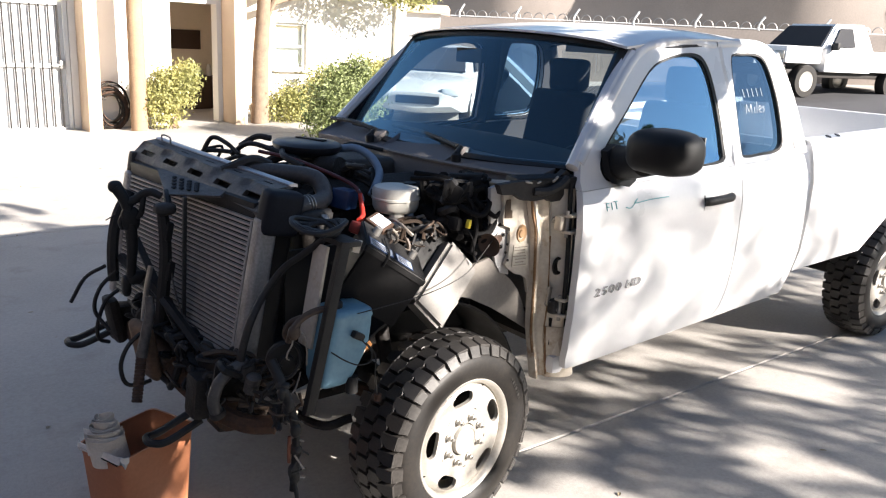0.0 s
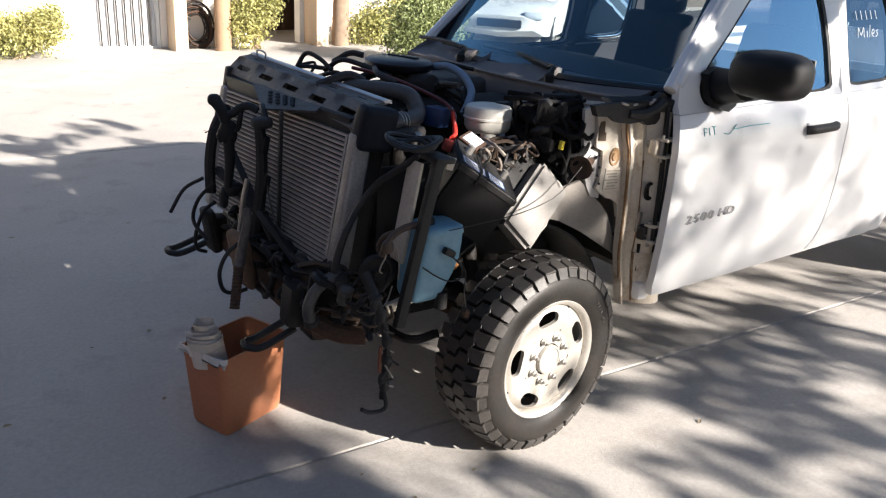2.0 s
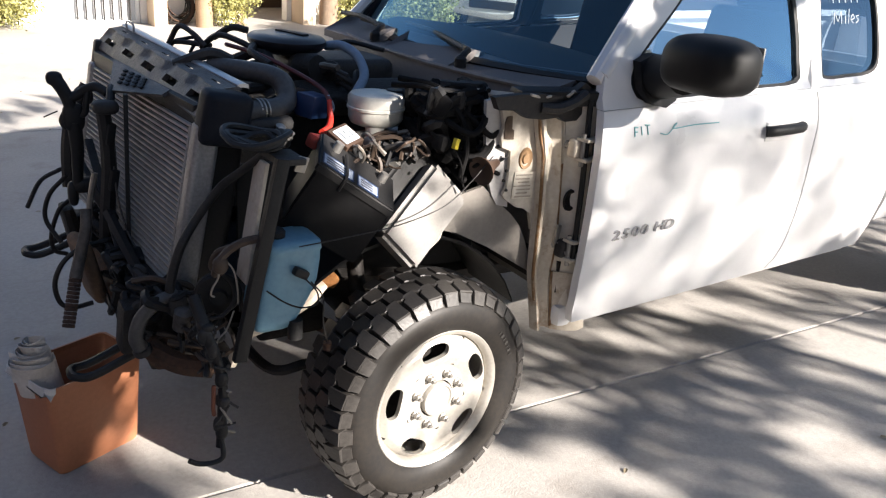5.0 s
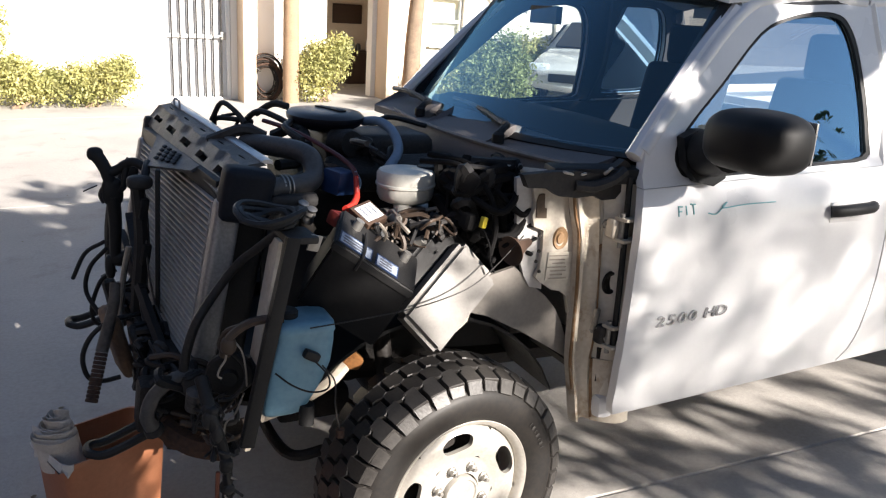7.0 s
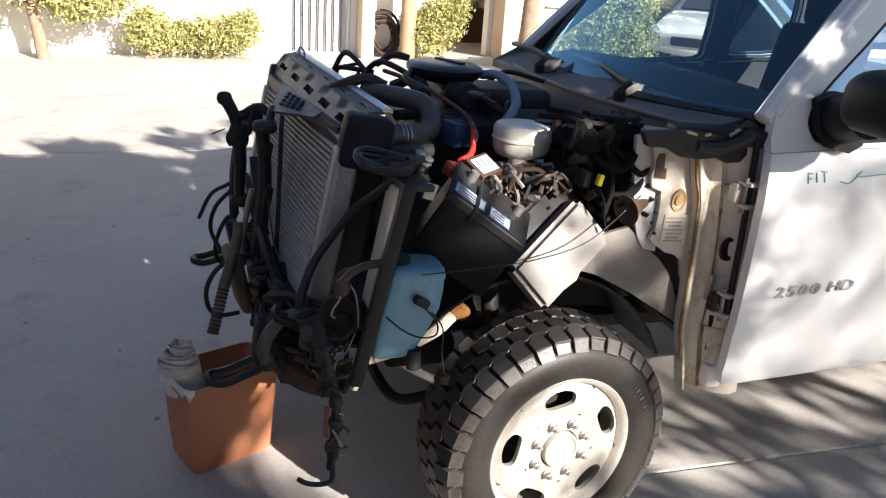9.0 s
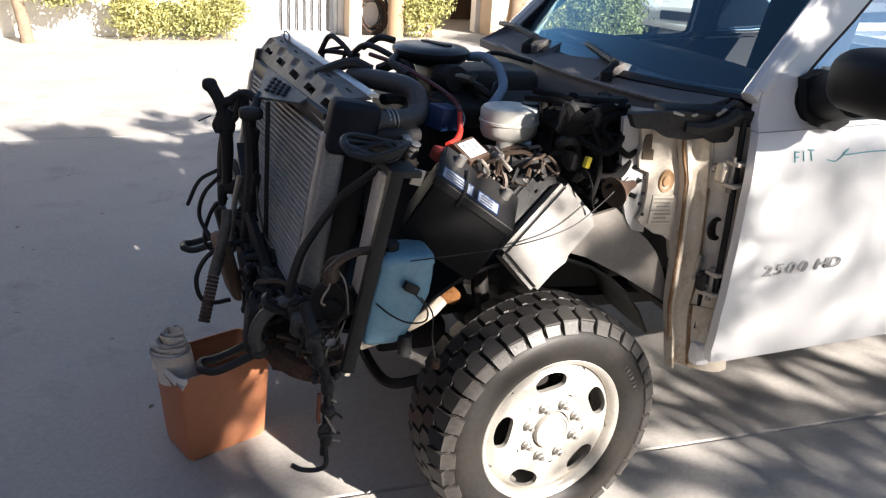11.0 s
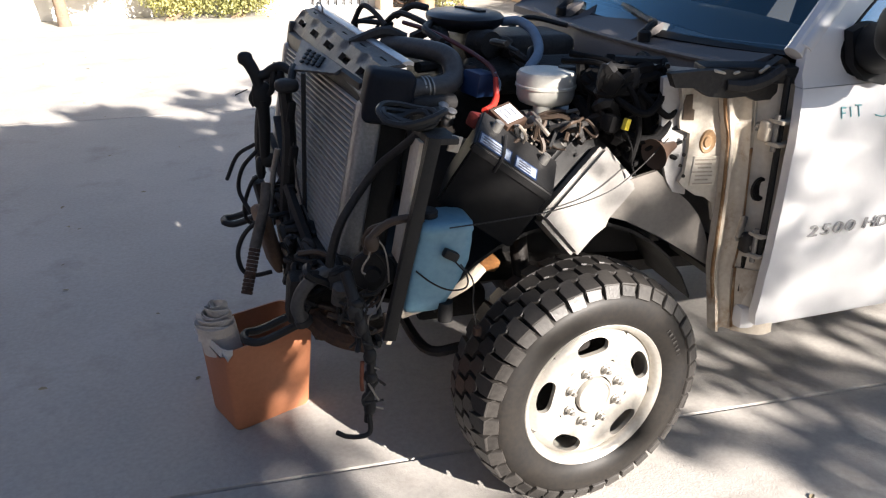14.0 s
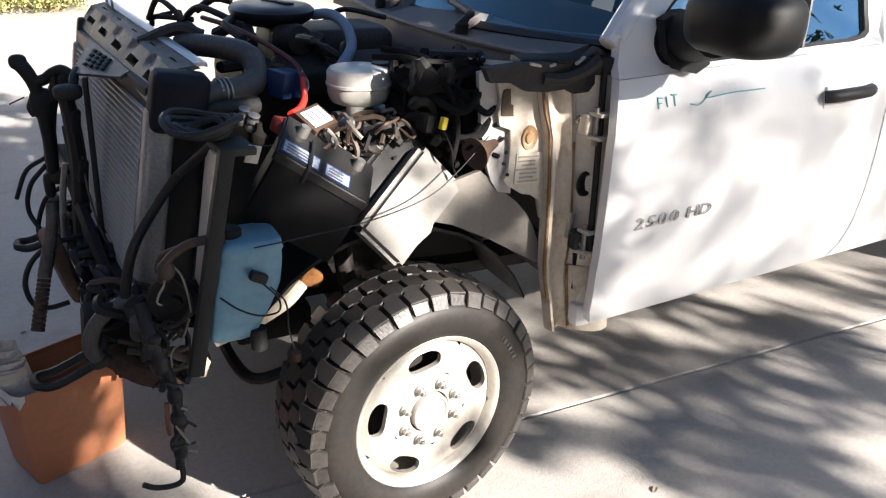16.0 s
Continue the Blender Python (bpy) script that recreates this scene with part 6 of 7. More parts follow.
part("rust_patch", bbox((-0.13, -0.20, 1.21), (0.10, 0.08, 0.10), None, 0.02), RUST, eng)
P("oil_pan", bbox((0.05, 0.06, 0.62), (0.50, 0.34, 0.26), None, 0.06, 3), DARK_IRON)
rng = random.Random(8)
for i in range(26):
    p = Vector((rng.uniform(-.45, .30), rng.uniform(-.35, .55), rng.uniform(1.20, 1.34)))
    q = p + Vector((rng.uniform(-.2, .2), rng.uniform(-.25, .25), rng.uniform(-.06, .04)))
    P("engine_hose", tb([p, p.lerp(q, 0.5) + Vector((rng.uniform(-.05, .05), rng.uniform(-.05, .05), rng.uniform(0, .05))), q], rng.choice((0.007, 0.010, 0.014, 0.020)), 7, 5), rng.choice((HOSE, BLACK, DUSTY)))
for pts, r in (([(-0.46, 0.34, 1.33), (-0.43, 0.30, 1.40), (-0.40, 0.22, 1.385), (-0.37, 0.17, 1.345)], 0.010), ([(-0.36, 0.26, 1.33), (-0.32, 0.18, 1.385), (-0.27, 0.08, 1.375), (-0.22, -0.02, 1.345)], 0.011), ([(-0.30, 0.30, 1.36), (-0.25, 0.24, 1.405), (-0.20, 0.20, 1.40)], 0.013), ([(-0.24, 0.02, 1.37), (-0.29, -0.10, 1.365), (-0.26, -0.20, 1.34)], 0.013)):
    P("engine_hose", tb(pts, r, 8, 5), DUSTY)
# wires between reservoir and battery
nest("bay_wire", 22, (-0.20, -0.70, 1.03), (0.08, -0.55, 1.17), (0.004, 0.006, 0.008, 0.011), (HOSE, DUSTY, BLACK, BROWN_WIRE), 41, 0.055)
nest("bay_wire", 22, (-0.21, -0.72, 1.07), (0.08, -0.56, 1.18), (0.003, 0.005, 0.007), (BROWN_WIRE, PALE_WIRE, HOSE, BROWN_WIRE), 42, 0.05)
for c in ((-0.08, -0.60, 1.16), (0.03, -0.60, 1.13), (-0.02, -0.66, 1.10), (-0.15, -0.66, 1.13)):
    P("bay_fitting", lathe(bmesh.new(), [(0, -0.02), (0.016, -0.02), (0.020, -0.008), (0.016, 0.0), (0.016, 0.018), (0, 0.022)], axis(c, (rng.uniform(-1, 1), -0.5, rng.uniform(0, 1))), 12), STEEL)
# black bundle before the firewall
booster = P("brake_booster", lathe(bmesh.new(), [(0, -0.10), (0.05, -0.10), (0.06, -0.085), (0.105, -0.075), (0.122, -0.055), (0.125, 0.0), (0.128, 0.01), (0.12, 0.02), (0.115, 0.07), (0, 0.08)], axis((0.26, -0.52, 1.20), (1, 0.0, 0.05)), 36), BLACK, "black brake booster drum")
nest("loom_wire", 30, (0.09, -0.72, 1.12), (0.31, -0.52, 1.335), (0.008, 0.011, 0.016, 0.020), (LOOM, LOOM, BLACK), 43, 0.08)
for pts, r in (([(0.02, -0.55, 1.33), (0.10, -0.66, 1.335), (0.16, -0.74, 1.27), (0.18, -0.77, 1.17), (0.17, -0.76, 1.06)], 0.009), ([(0.06, -0.52, 1.345), (0.15, -0.64, 1.33), (0.21, -0.75, 1.25), (0.27, -0.78, 1.20), (0.31, -0.74, 1.26), (0.29, -0.68, 1.33)], 0.010), ([(0.09, -0.60, 1.30), (0.13, -0.74, 1.24), (0.19, -0.79, 1.215), (0.25, -0.76, 1.27), (0.24, -0.70, 1.33), (0.17, -0.66, 1.34)], 0.011), ([(0.12, -0.68, 1.16), (0.20, -0.77, 1.13), (0.27, -0.77, 1.17), (0.30, -0.72, 1.30)], 0.014), ([(0.13, -0.76, 1.175), (0.15, -0.79, 1.12), (0.16, -0.79, 1.06), (0.17, -0.80, 1.03)], 0.003)):
    P("loom_hose", tb(pts, r, 8, 6), LOOM, "black taped loom hose")
nest("loom_wire", 10, (0.17, -0.78, 1.06), (0.33, -0.66, 1.25), (0.006, 0.008, 0.012), (LOOM, BLACK), 44, 0.06)
for i in range(18):
    P("loom_block", bbox((rng.uniform(.10, .29), rng.uniform(-.74, -.60), rng.uniform(1.16, 1.31)), (rng.uniform(.03, .07), 0.05, rng.uniform(.04, .08)), Euler((rng.random(), rng.random(), rng.random())).to_matrix(), 0.015), LOOM)
P("yellow_tag", bbox((0.130, -0.782, 1.185), (0.018, 0.016, 0.034), Euler((0, 0.3, 0.3)).to_matrix(), 0.003), YELLOW, "yellow connector tag")
P("horn", lathe(bmesh.new(), [(0, 0.05), (0.012, 0.05), (0.018, 0.02), (0.030, -0.01), (0.046, -0.035), (0.048, -0.04), (0.040, -0.036), (0, 0.0)], axis((0.25, -0.80, 1.105), (0.55, 0.2, 0.1)), 22), DARKWOOD, "dark brown horn trumpet")

# inner fender, hinge pillar and gap
bm = bmesh.new()
plate(bm, [(x, -0.778, z) for x, z in ((0.235, 1.315), (0.285, 1.325), (0.36, 1.29), (0.36, 0.95), (0.315, 0.962), (0.29, 1.00), (0.27, 1.06), (0.25, 1.16))], (0, 0.016, 0))
P("apron_back", bm, mat("pale_grey_panel", (0.42, 0.41, 0.40), (0.34, 0.33, 0.32), 0.5, s1=5, s2=70), "pale grey inner apron sheet")
PILLAR_F = curve((0.46, 0.512), (0.50, 0.502), (0.60, 0.485), (0.70, 0.466), (0.78, 0.464), (0.95, 0.461), (1.04, 0.454), (1.143, 0.445), (1.20, 0.425), (1.30, 0.405))
PILLAR_R = curve((0.46, 0.580), (0.50, 0.577), (0.69, 0.552), (0.76, 0.566), (1.03, 0.545), (1.21, 0.530), (1.30, 0.515))
bm = bmesh.new()
edge_ = [(PILLAR_F(z), -0.797, z) for z in (1.285, 1.24, 1.20, 1.16, 1.143, 1.10, 1.04, 1.0, 0.955, 0.92, 0.86)]
plate(bm, [(0.278, -0.797, 1.318), (0.345, -0.797, 1.312), (0.38, -0.797, 1.295)] + edge_ + [(0.445, -0.797, 0.925), (0.418, -0.797, 0.944), (0.385, -0.797, 0.952), (0.335, -0.797, 0.985), (0.322, -0.797, 1.00), (0.336, -0.797, 1.03), (0.339, -0.797, 1.10), (0.336, -0.797, 1.15), (0.300, -0.797, 1.165), (0.292, -0.797, 1.20), (0.300, -0.797, 1.235)], (0, 0.016, 0))
ap = P("apron_panel", bm, PRIMER, "white apron panel with rust stains and stickers")
part("apron_bolt", lathe(bmesh.new(), [(0, -0.004), (0.014, -0.004), (0.017, 0.002), (0.025, 0.0), (0.030, -0.004), (0.033, 0.002), (0, 0.004)], axis((0.400, -0.799, 1.121), (0, 1, 0.05)) @ Matrix.Diagonal((0.85, 1.15, 1, 1)), 22), mat("rust_stained_grommet", (0.36, 0.23, 0.12), (0.24, 0.15, 0.08), 0.6, s2=120), ap, "rust-stained round grommet")
bm = bmesh.new()
plate(bm, [(x, -0.801, z) for x, z in ((0.300, 1.245), (0.306, 1.266), (0.326, 1.268), (0.330, 1.225), (0.338, 1.222), (0.340, 1.190), (0.302, 1.194))], (0, 0.006, 0))
part("apron_slot", bm, mat("brown_torn_hole", (0.10, 0.07, 0.045), (0.06, 0.042, 0.03), 0.8, s2=90), ap, "torn brown slot")
for x, z in ((0.322, 1.135), (0.325, 1.085), (0.318, 1.052), (0.333, 1.018)):
    part("apron_hole", lathe(bmesh.new(), [(0, -0.002), (0.005, -0.002), (0.006, 0.002)], axis((x, -0.799, z), (0, 1, 0)), 10), DARK_IRON, ap)
part("sticker", bbox((0.402, -0.7995, 1.030), (0.088, 0.004, 0.092), Euler((0, 0.05, 0)).to_matrix(), 0.001), mat("faded_sticker", (0.62, 0.58, 0.50), (0.50, 0.45, 0.37), 0.55, s1=12, s2=90, stain=(0.36, 0.27, 0.17), stain_at=(0.55, 0.75), stain_scale=14), ap, "faded printed sticker")
FADED_INK = mat("washed_out_ink", (0.27, 0.24, 0.20), (0.40, 0.36, 0.30), 0.7, s1=30, s2=120)
for k in range(7):
    part("sticker_bar", bbox((0.400 - 0.006 * (k % 2), -0.8025, 1.066 - 0.0125 * k), (0.070 - 0.012 * (k % 3), 0.002, 0.0045), Euler((0, 0.05, 0)).to_matrix(), 0), FADED_INK, ap)
bm = bmesh.new()
plate(bm, [(x, -0.772 + 0.10 * max(0.0, 0.30 - x), z) for x, z in ((0.02, 0.92), (0.05, 0.98), (0.16, 1.00), (0.26, 1.03), (0.288, 1.005), (0.31, 0.972), (0.345, 0.952), (0.385, 0.920), (0.425, 0.875), (0.455, 0.822), (0.478, 0.768), (0.494, 0.722), (0.508, 0.680), (0.42, 0.735), (0.30, 0.810), (0.178, 0.872), (0.08, 0.900))], (0, 0.015, 0))
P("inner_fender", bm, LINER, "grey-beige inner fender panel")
bm = bmesh.new()
arch = []
for i in range(13):
    a = radians(150 - 128 * i / 12)
    arch.append([Vector((0.012 + 0.50 * math.cos(a), y, 0.36 + 0.50 * math.sin(a))) for y in (-0.72, -0.55, -0.40)])
sheet(bm, arch, (0, 0, 0.012))
P("wheelhouse", bm, BLACK, "black wheelhouse liner")
def pillar_band(x0, x1, z0, z1, prof, n=15):
    """A ribbed sheet between two edge lines; prof is (share across, depth)."""
    bm = bmesh.new()
    rows = []
    for i in range(n):
        z = z0 + (z1 - z0) * i / (n - 1)
        rows.append([Vector((x0(z) + (x1(z) - x0(z)) * u, y + 0.004 * math.sin(z * 9 + u * 2), z)) for u, y in prof])
    sheet(bm, rows, (0, 0.018, 0))
    return bm


RUST_STREAK = mat("rust_brown_streak", (0.24, 0.13, 0.055), (0.13, 0.07, 0.03), 0.7, s1=12, s2=90, stain=(0.40, 0.33, 0.24), stain_at=(0.5, 0.7), stain_scale=16)
hp = P("hinge_pillar", pillar_band(PILLAR_F, PILLAR_R, 0.475, 1.30, ((0, -0.812), (0.10, -0.832), (0.22, -0.832), (0.34, -0.812), (0.62, -0.806), (0.76, -0.812), (0.88, -0.826), (1.0, -0.822))), PILLAR, "dusty beige hinge pillar with rust streaks", angle=60)
part("pillar_inner", pillar_band(PILLAR_R, lambda z: 0.625, 0.56, 1.30, ((0, -0.822), (0.12, -0.815), (0.35, -0.835), (0.7, -0.862), (1.0, -0.868))), mat("dusty_white_paint", (0.70, 0.66, 0.58), (0.58, 0.53, 0.45), 0.45, s1=5, s2=60, stain=(0.36, 0.27, 0.17), stain_at=(0.62, 0.8), stain_scale=8), hp)
part("pillar_seam", tb([(PILLAR_F(z) + 0.004, -0.826, z) for z in (0.60, 0.70, 0.80, 0.90, 1.0, 1.08, 1.143, 1.20, 1.29)], 0.006, 6, 3), RUST_STREAK, hp, "rust-edged seam")
part("pillar_seam", tb([(PILLAR_R(z) - 0.004, -0.824, z) for z in (0.70, 0.82, 0.95, 1.05, 1.10)], (0.003, 0.008), 6, 3), RUST_STREAK, hp)
part("pillar_seam", tb([(PILLAR_R(z) + 0.002, -0.824, z) for z in (0.48, 0.56, 0.64, 0.70)], 0.005, 6, 3), RUST_STREAK, hp)
bm = bmesh.new()
sheet(bm, [[(PILLAR_R(z) + 0.004 + 0.125 * u, -0.822 - 0.055 * math.sin(2.2 * u), z) for u in (0, 0.15, 0.35, 0.55, 0.75, 1.0)] for z in (0.465, 0.52, 0.60, 0.68, 0.70)], (0, 0.015, 0))
part("pillar_foot", bm, PILLAR, hp)
part("pillar_hole", lathe(bmesh.new(), [(0, 0.006), (0.020, 0.004), (0.028, -0.004), (0.034, -0.004), (0.036, 0.004), (0, 0.01)], axis((0.578, -0.846, 0.972), (0, 1, 0)) @ Matrix.Diagonal((0.85, 1.1, 1, 1)), 20), DARK_IRON, hp, "dark round grommet")
for z0, leaf in ((1.162, PILLAR), (0.805, DUSTY)):
    hg = part("hinge", bbox((0.575, -0.862, z0), (0.090, 0.040, 0.062), Euler((0, 0.05, 0.12)).to_matrix(), 0.012, 3), leaf, hp, "door hinge leaf")
    for dz in (-0.034, 0.034):
        part("hinge", bbox((0.590, -0.888, z0 + dz), (0.085, 0.050, 0.012), Euler((0, 0.05, 0.2)).to_matrix(), 0.004), PILLAR, hp)
    part("hinge_pin", tb([(0.560, -0.892, z0 - 0.055), (0.558, -0.892, z0 + 0.055)], 0.0085, 8), STEEL, hp)
    part("hinge_bolt", lathe(bmesh.new(), [(0, -0.010), (0.011, -0.010), (0.012, 0.0), (0.016, 0.002), (0, 0.004)], axis((0.537, -0.842, z0 + 0.010), (0, 1, 0)), 6), STEEL, hp)
part("check_strap", bbox((0.532, -0.852, 0.855), (0.020, 0.012, 0.070), Euler((0, 0.15, 0.1)).to_matrix(), 0.003), STEEL, hp, "bright check strap")
part("check_strap", tb([(0.535, -0.86, 0.83), (0.548, -0.88, 0.80), (0.60, -0.895, 0.755)], 0.006, 7), STEEL, hp)
bm = bmesh.new()
plate(bm, [(x, -0.848, z) for x, z in ((0.215, 1.340), (0.235, 1.300), (0.30, 1.296), (0.345, 1.270), (0.41, 1.262), (0.475, 1.266), (0.505, 1.250), (0.555, 1.252), (0.585, 1.285), (0.60, 1.36), (0.575, 1.375), (0.53, 1.345), (0.47, 1.335), (0.40, 1.345), (0.32, 1.345))], (0, 0.03, 0))
P("cowl_corner", bm, DUSTY, "torn dark cowl corner trim")
for c_, s_, r_ in (((0.370, -0.848, 1.340), (0.042, 0.012, 0.009), 0.25), ((0.425, -0.848, 1.336), (0.022, 0.012, 0.008), -0.2), ((0.515, -0.850, 1.342), (0.040, 0.012, 0.012), -0.45)):
    P("torn_foam", bbox(c_, s_, Euler((0.2, r_, 0.1)).to_matrix(), 0.006), PILLAR, "torn pale foam edge")
P("cowl_side", bbox(B(0.50, -0.80, 1.305), (0.30, 0.10, 0.05), Euler((0, 0, radians(-14))).to_matrix(), 0.012), BLACK, "dark cowl side trim")
P("cowl_rag", tb([B(0.40, -0.845, 1.285), B(0.46, -0.86, 1.28), B(0.52, -0.865, 1.295), B(0.57, -0.86, 1.32)], 0.018, 7), DUSTY)
P("seal_strip", tb([B(0.585, -0.87, 1.30), B(0.572, -0.90, 1.0), B(0.575, -0.90, 0.75)], 0.010, 7), BLACK)
P("firewall_flange", tb([(0.21, -0.62, 1.322), (0.30, -0.70, 1.318), (0.42, -0.80, 1.318)], 0.016, 6), PRIMER, "pale sheet-metal flange")

# front suspension
P("control_arm", tb([(0.02, -0.70, 0.40), (-0.10, -0.55, 0.44), (-0.22, -0.38, 0.48)], 0.03, 8), RUST, "rusty control arm")
P("control_arm", tb([(0.02, -0.70, 0.40), (0.15, -0.55, 0.44), (0.25, -0.38, 0.48)], 0.03, 8), RUST)
P("shock_absorber", tb([(-0.05, -0.58, 0.45), (-0.07, -0.52, 0.68), (-0.08, -0.48, 0.88)], 0.030, 12), DARK_IRON)
# rust tinted bright orange, so the sunlight on it is part of the colour
P("spring_mount", bbox((-0.20, -0.56, 0.69), (0.08, 0.06, 0.05), Euler((0.3, 0.4, 0.2)).to_matrix(), 0.02), mat("sunlit_orange_rust", (0.34, 0.15, 0.045), (0.20, 0.09, 0.035), 0.6, s2=80, bump=0.2), "rusty spring mount with its sunlit orange painted in")
P("frame_bracket", bbox((-0.24, -0.42, 0.62), (0.14, 0.08, 0.12), Euler((0.1, 0.2, 0.1)).to_matrix(), 0.02), DARK_IRON)
# pale tube added in place of a white highlight
P("skid_arm", tb([(-0.50, -0.60, 0.56), (-0.40, -0.62, 0.60), (-0.30, -0.64, 0.66), (-0.24, -0.62, 0.70)], 0.022, 8), PILLAR, "pale arm standing in for a crumpled white highlight")
P("steering_gear", bbox((-0.30, -0.46, 0.52), (0.24, 0.12, 0.10), None, 0.02), DARK_IRON)
P("sway_bar", tb([(-0.30, -0.66, 0.44), (-0.42, -0.60, 0.42), (-0.44, -0.2, 0.42), (-0.44, 0.4, 0.42)], 0.018, 8), DARK_IRON)

# shields and gearbox, added to shut off the daylight below the engine
P("splash_shield", bbox((-0.30, 0.06, 0.565), (0.62, 0.92, 0.02), Euler((0, radians(6), 0)).to_matrix(), 0.006), BLACK, "black splash shield added under the engine to block light")
P("gearbox", bbox((0.85, 0.06, 0.62), (1.1, 0.42, 0.34), None, 0.10, 3), DARK_IRON, "oily dark gearbox")
P("wheelhouse_wall", bbox((0.02, -0.40, 0.80), (0.94, 0.02, 0.52), None, 0.004), BLACK, "black wheelhouse back wall added to block light")
P("rocker_panel", bbox(B(1.45, -0.80, 0.505), (1.75, 0.14, 0.09), Euler((0, radians(-2.3), 0)).to_matrix(), 0.03), WHITE_PAINT, "white rocker panel")
P("fuel_tank", bbox((2.3, -0.30, 0.60), (1.1, 0.50, 0.26), None, 0.06, 3), BLACK, "black fuel tank")
P("exhaust_pipe", tb([(0.4, 0.35, 0.55), (1.5, 0.40, 0.50), (2.6, 0.42, 0.55), (3.2, 0.45, 0.62)], 0.045, 10), RUST, "rusty exhaust pipe")

# further underbody parts, added to stop low light from the far side
P("front_differential", lathe(bmesh.new(), [(0, -0.20), (0.07, -0.20), (0.13, -0.10), (0.15, 0.0), (0.13, 0.10), (0.07, 0.20), (0, 0.20)], axis((0.02, 0.16, 0.42), (0, 1, 0)), 20), DARK_IRON, "unseen oily front differential added to block light")
P("skid_plate", bbox((-0.42, 0.06, 0.455), (0.52, 0.80, 0.02), Euler((0, radians(14), 0)).to_matrix(), 0.006), BLACK, "black skid plate added to block light under the nose")
P("transfer_case", bbox((1.45, 0.10, 0.52), (0.50, 0.46, 0.28), None, 0.07, 3), DARK_IRON, "unseen dark transfer case added to block light")
P("rear_differential", lathe(bmesh.new(), [(0, -0.20), (0.08, -0.20), (0.15, -0.10), (0.17, 0.0), (0.15, 0.10), (0.08, 0.20), (0, 0.20)], axis((3.62, 0.05, 0.48), (0, 1, 0)), 20), DARK_IRON)
P("rocker_panel", bbox(B(1.45, 0.89, 0.47), (1.75, 0.14, 0.16), Euler((0, radians(-2.3), 0)).to_matrix(), 0.03), WHITE_PAINT)
P("wheelhouse_wall", bbox((0.02, 0.62, 0.72), (1.0, 0.02, 0.60), None, 0.004), BLACK)
P("front_valance", bbox((-0.70, 0.10, 0.50), (0.03, 0.86, 0.10), Euler((0, 0.3, 0)).to_matrix(), 0.01), BLACK, "black lower valance added to block light")

# ---- waste bin and what is in it ----
def bin_ring(z, k, inset=0.0):
    f, a, b = Vector((-1.035, -0.282, -0.028)), Vector((0.275, 0.118, 0)), Vector((-0.078, 0.188, 0))
    c = f + a / 2 + b / 2
    out = []
    for u, v in ((-1, -1), (1, -1), (1, 1), (-1, 1)):
        for t in (-0.5, -0.17, 0.17, 0.5):
            ang = math.atan2(v, u) + t * math.pi / 2
            s = Vector((u, v)) * (1 - 0.16) + 0.16 * 1.2 * Vector((math.cos(ang), math.sin(ang)))
            out.append(c + (a / 2) * s.x * (k - inset) + (b / 2) * s.y * (k - inset) + Vector((0, 0, z)))
    return out


bin_ = thing("waste_bin", (-0.95, -0.17, 0), "orange-brown plastic waste bin standing on the concrete", "bin")
bm = bmesh.new()
loops = [bin_ring(0.004, 0.97), bin_ring(0.02, 1.0), bin_ring(0.30, 1.13), bin_ring(0.335, 1.15), bin_ring(0.335, 1.12), bin_ring(0.30, 1.08), bin_ring(0.03, 0.94)]
vl = [[bm.verts.new(p) for p in l] for l in loops]
for x, y in zip(vl, vl[1:]):
    for i in range(16):
        j = (i + 1) % 16
        bm.faces.new((x[i], x[j], y[j], y[i]))
bm.faces.new(vl[0])
bm.faces.new(vl[-1])
part("bin_body", bm, TERRACOTTA, bin_, angle=50)
bm = bmesh.new()
vl = [[bm.verts.new(p) for p in l] for l in (bin_ring(0.334, 1.12), bin_ring(0.334, 1.18), bin_ring(0.345, 1.195), bin_ring(0.354, 1.18), bin_ring(0.354, 1.12))]
for x, y in zip(vl, vl[1:] + vl[:1]):
    for i in range(16):
        j = (i + 1) % 16
        bm.faces.new((x[i], x[j], y[j], y[i]))
part("bin_rim", bm, TERRACOTTA, bin_, "rolled rim")
bag = thing("bin_liner", (-1.10, -0.24, 0.34), "crumpled white plastic liner edge over the bin's rim", "liner")
bm = bmesh.new()
rng = random.Random(3)
top, lo = bin_ring(0.358, 1.205), bin_ring(0.325, 1.215)
idx = [13, 14, 15, 0, 1, 2, 3]
rows = [[top[i] + Vector((0, 0, rng.uniform(0, 0.014))) for i in idx], [top[i] * 0.4 + lo[i] * 0.6 + Vector((rng.uniform(-.006, .0), rng.uniform(-.008, 0), 0)) for i in idx], [lo[i] + Vector((rng.uniform(-.008, .0), rng.uniform(-.008, 0), rng.uniform(-0.012, 0.030))) for i in idx]]
sheet(bm, rows, (0.002, 0.003, 0.001))
part("liner_edge", bm, mat("white_film", (0.62, 0.60, 0.58), (0.5, 0.48, 0.47), 0.4, s1=14), bag)
rag = thing("paper_bundle", (-1.09, -0.20, 0.34), "rolled bundle of off-white paper sheets stuffed in the bin", "paper")
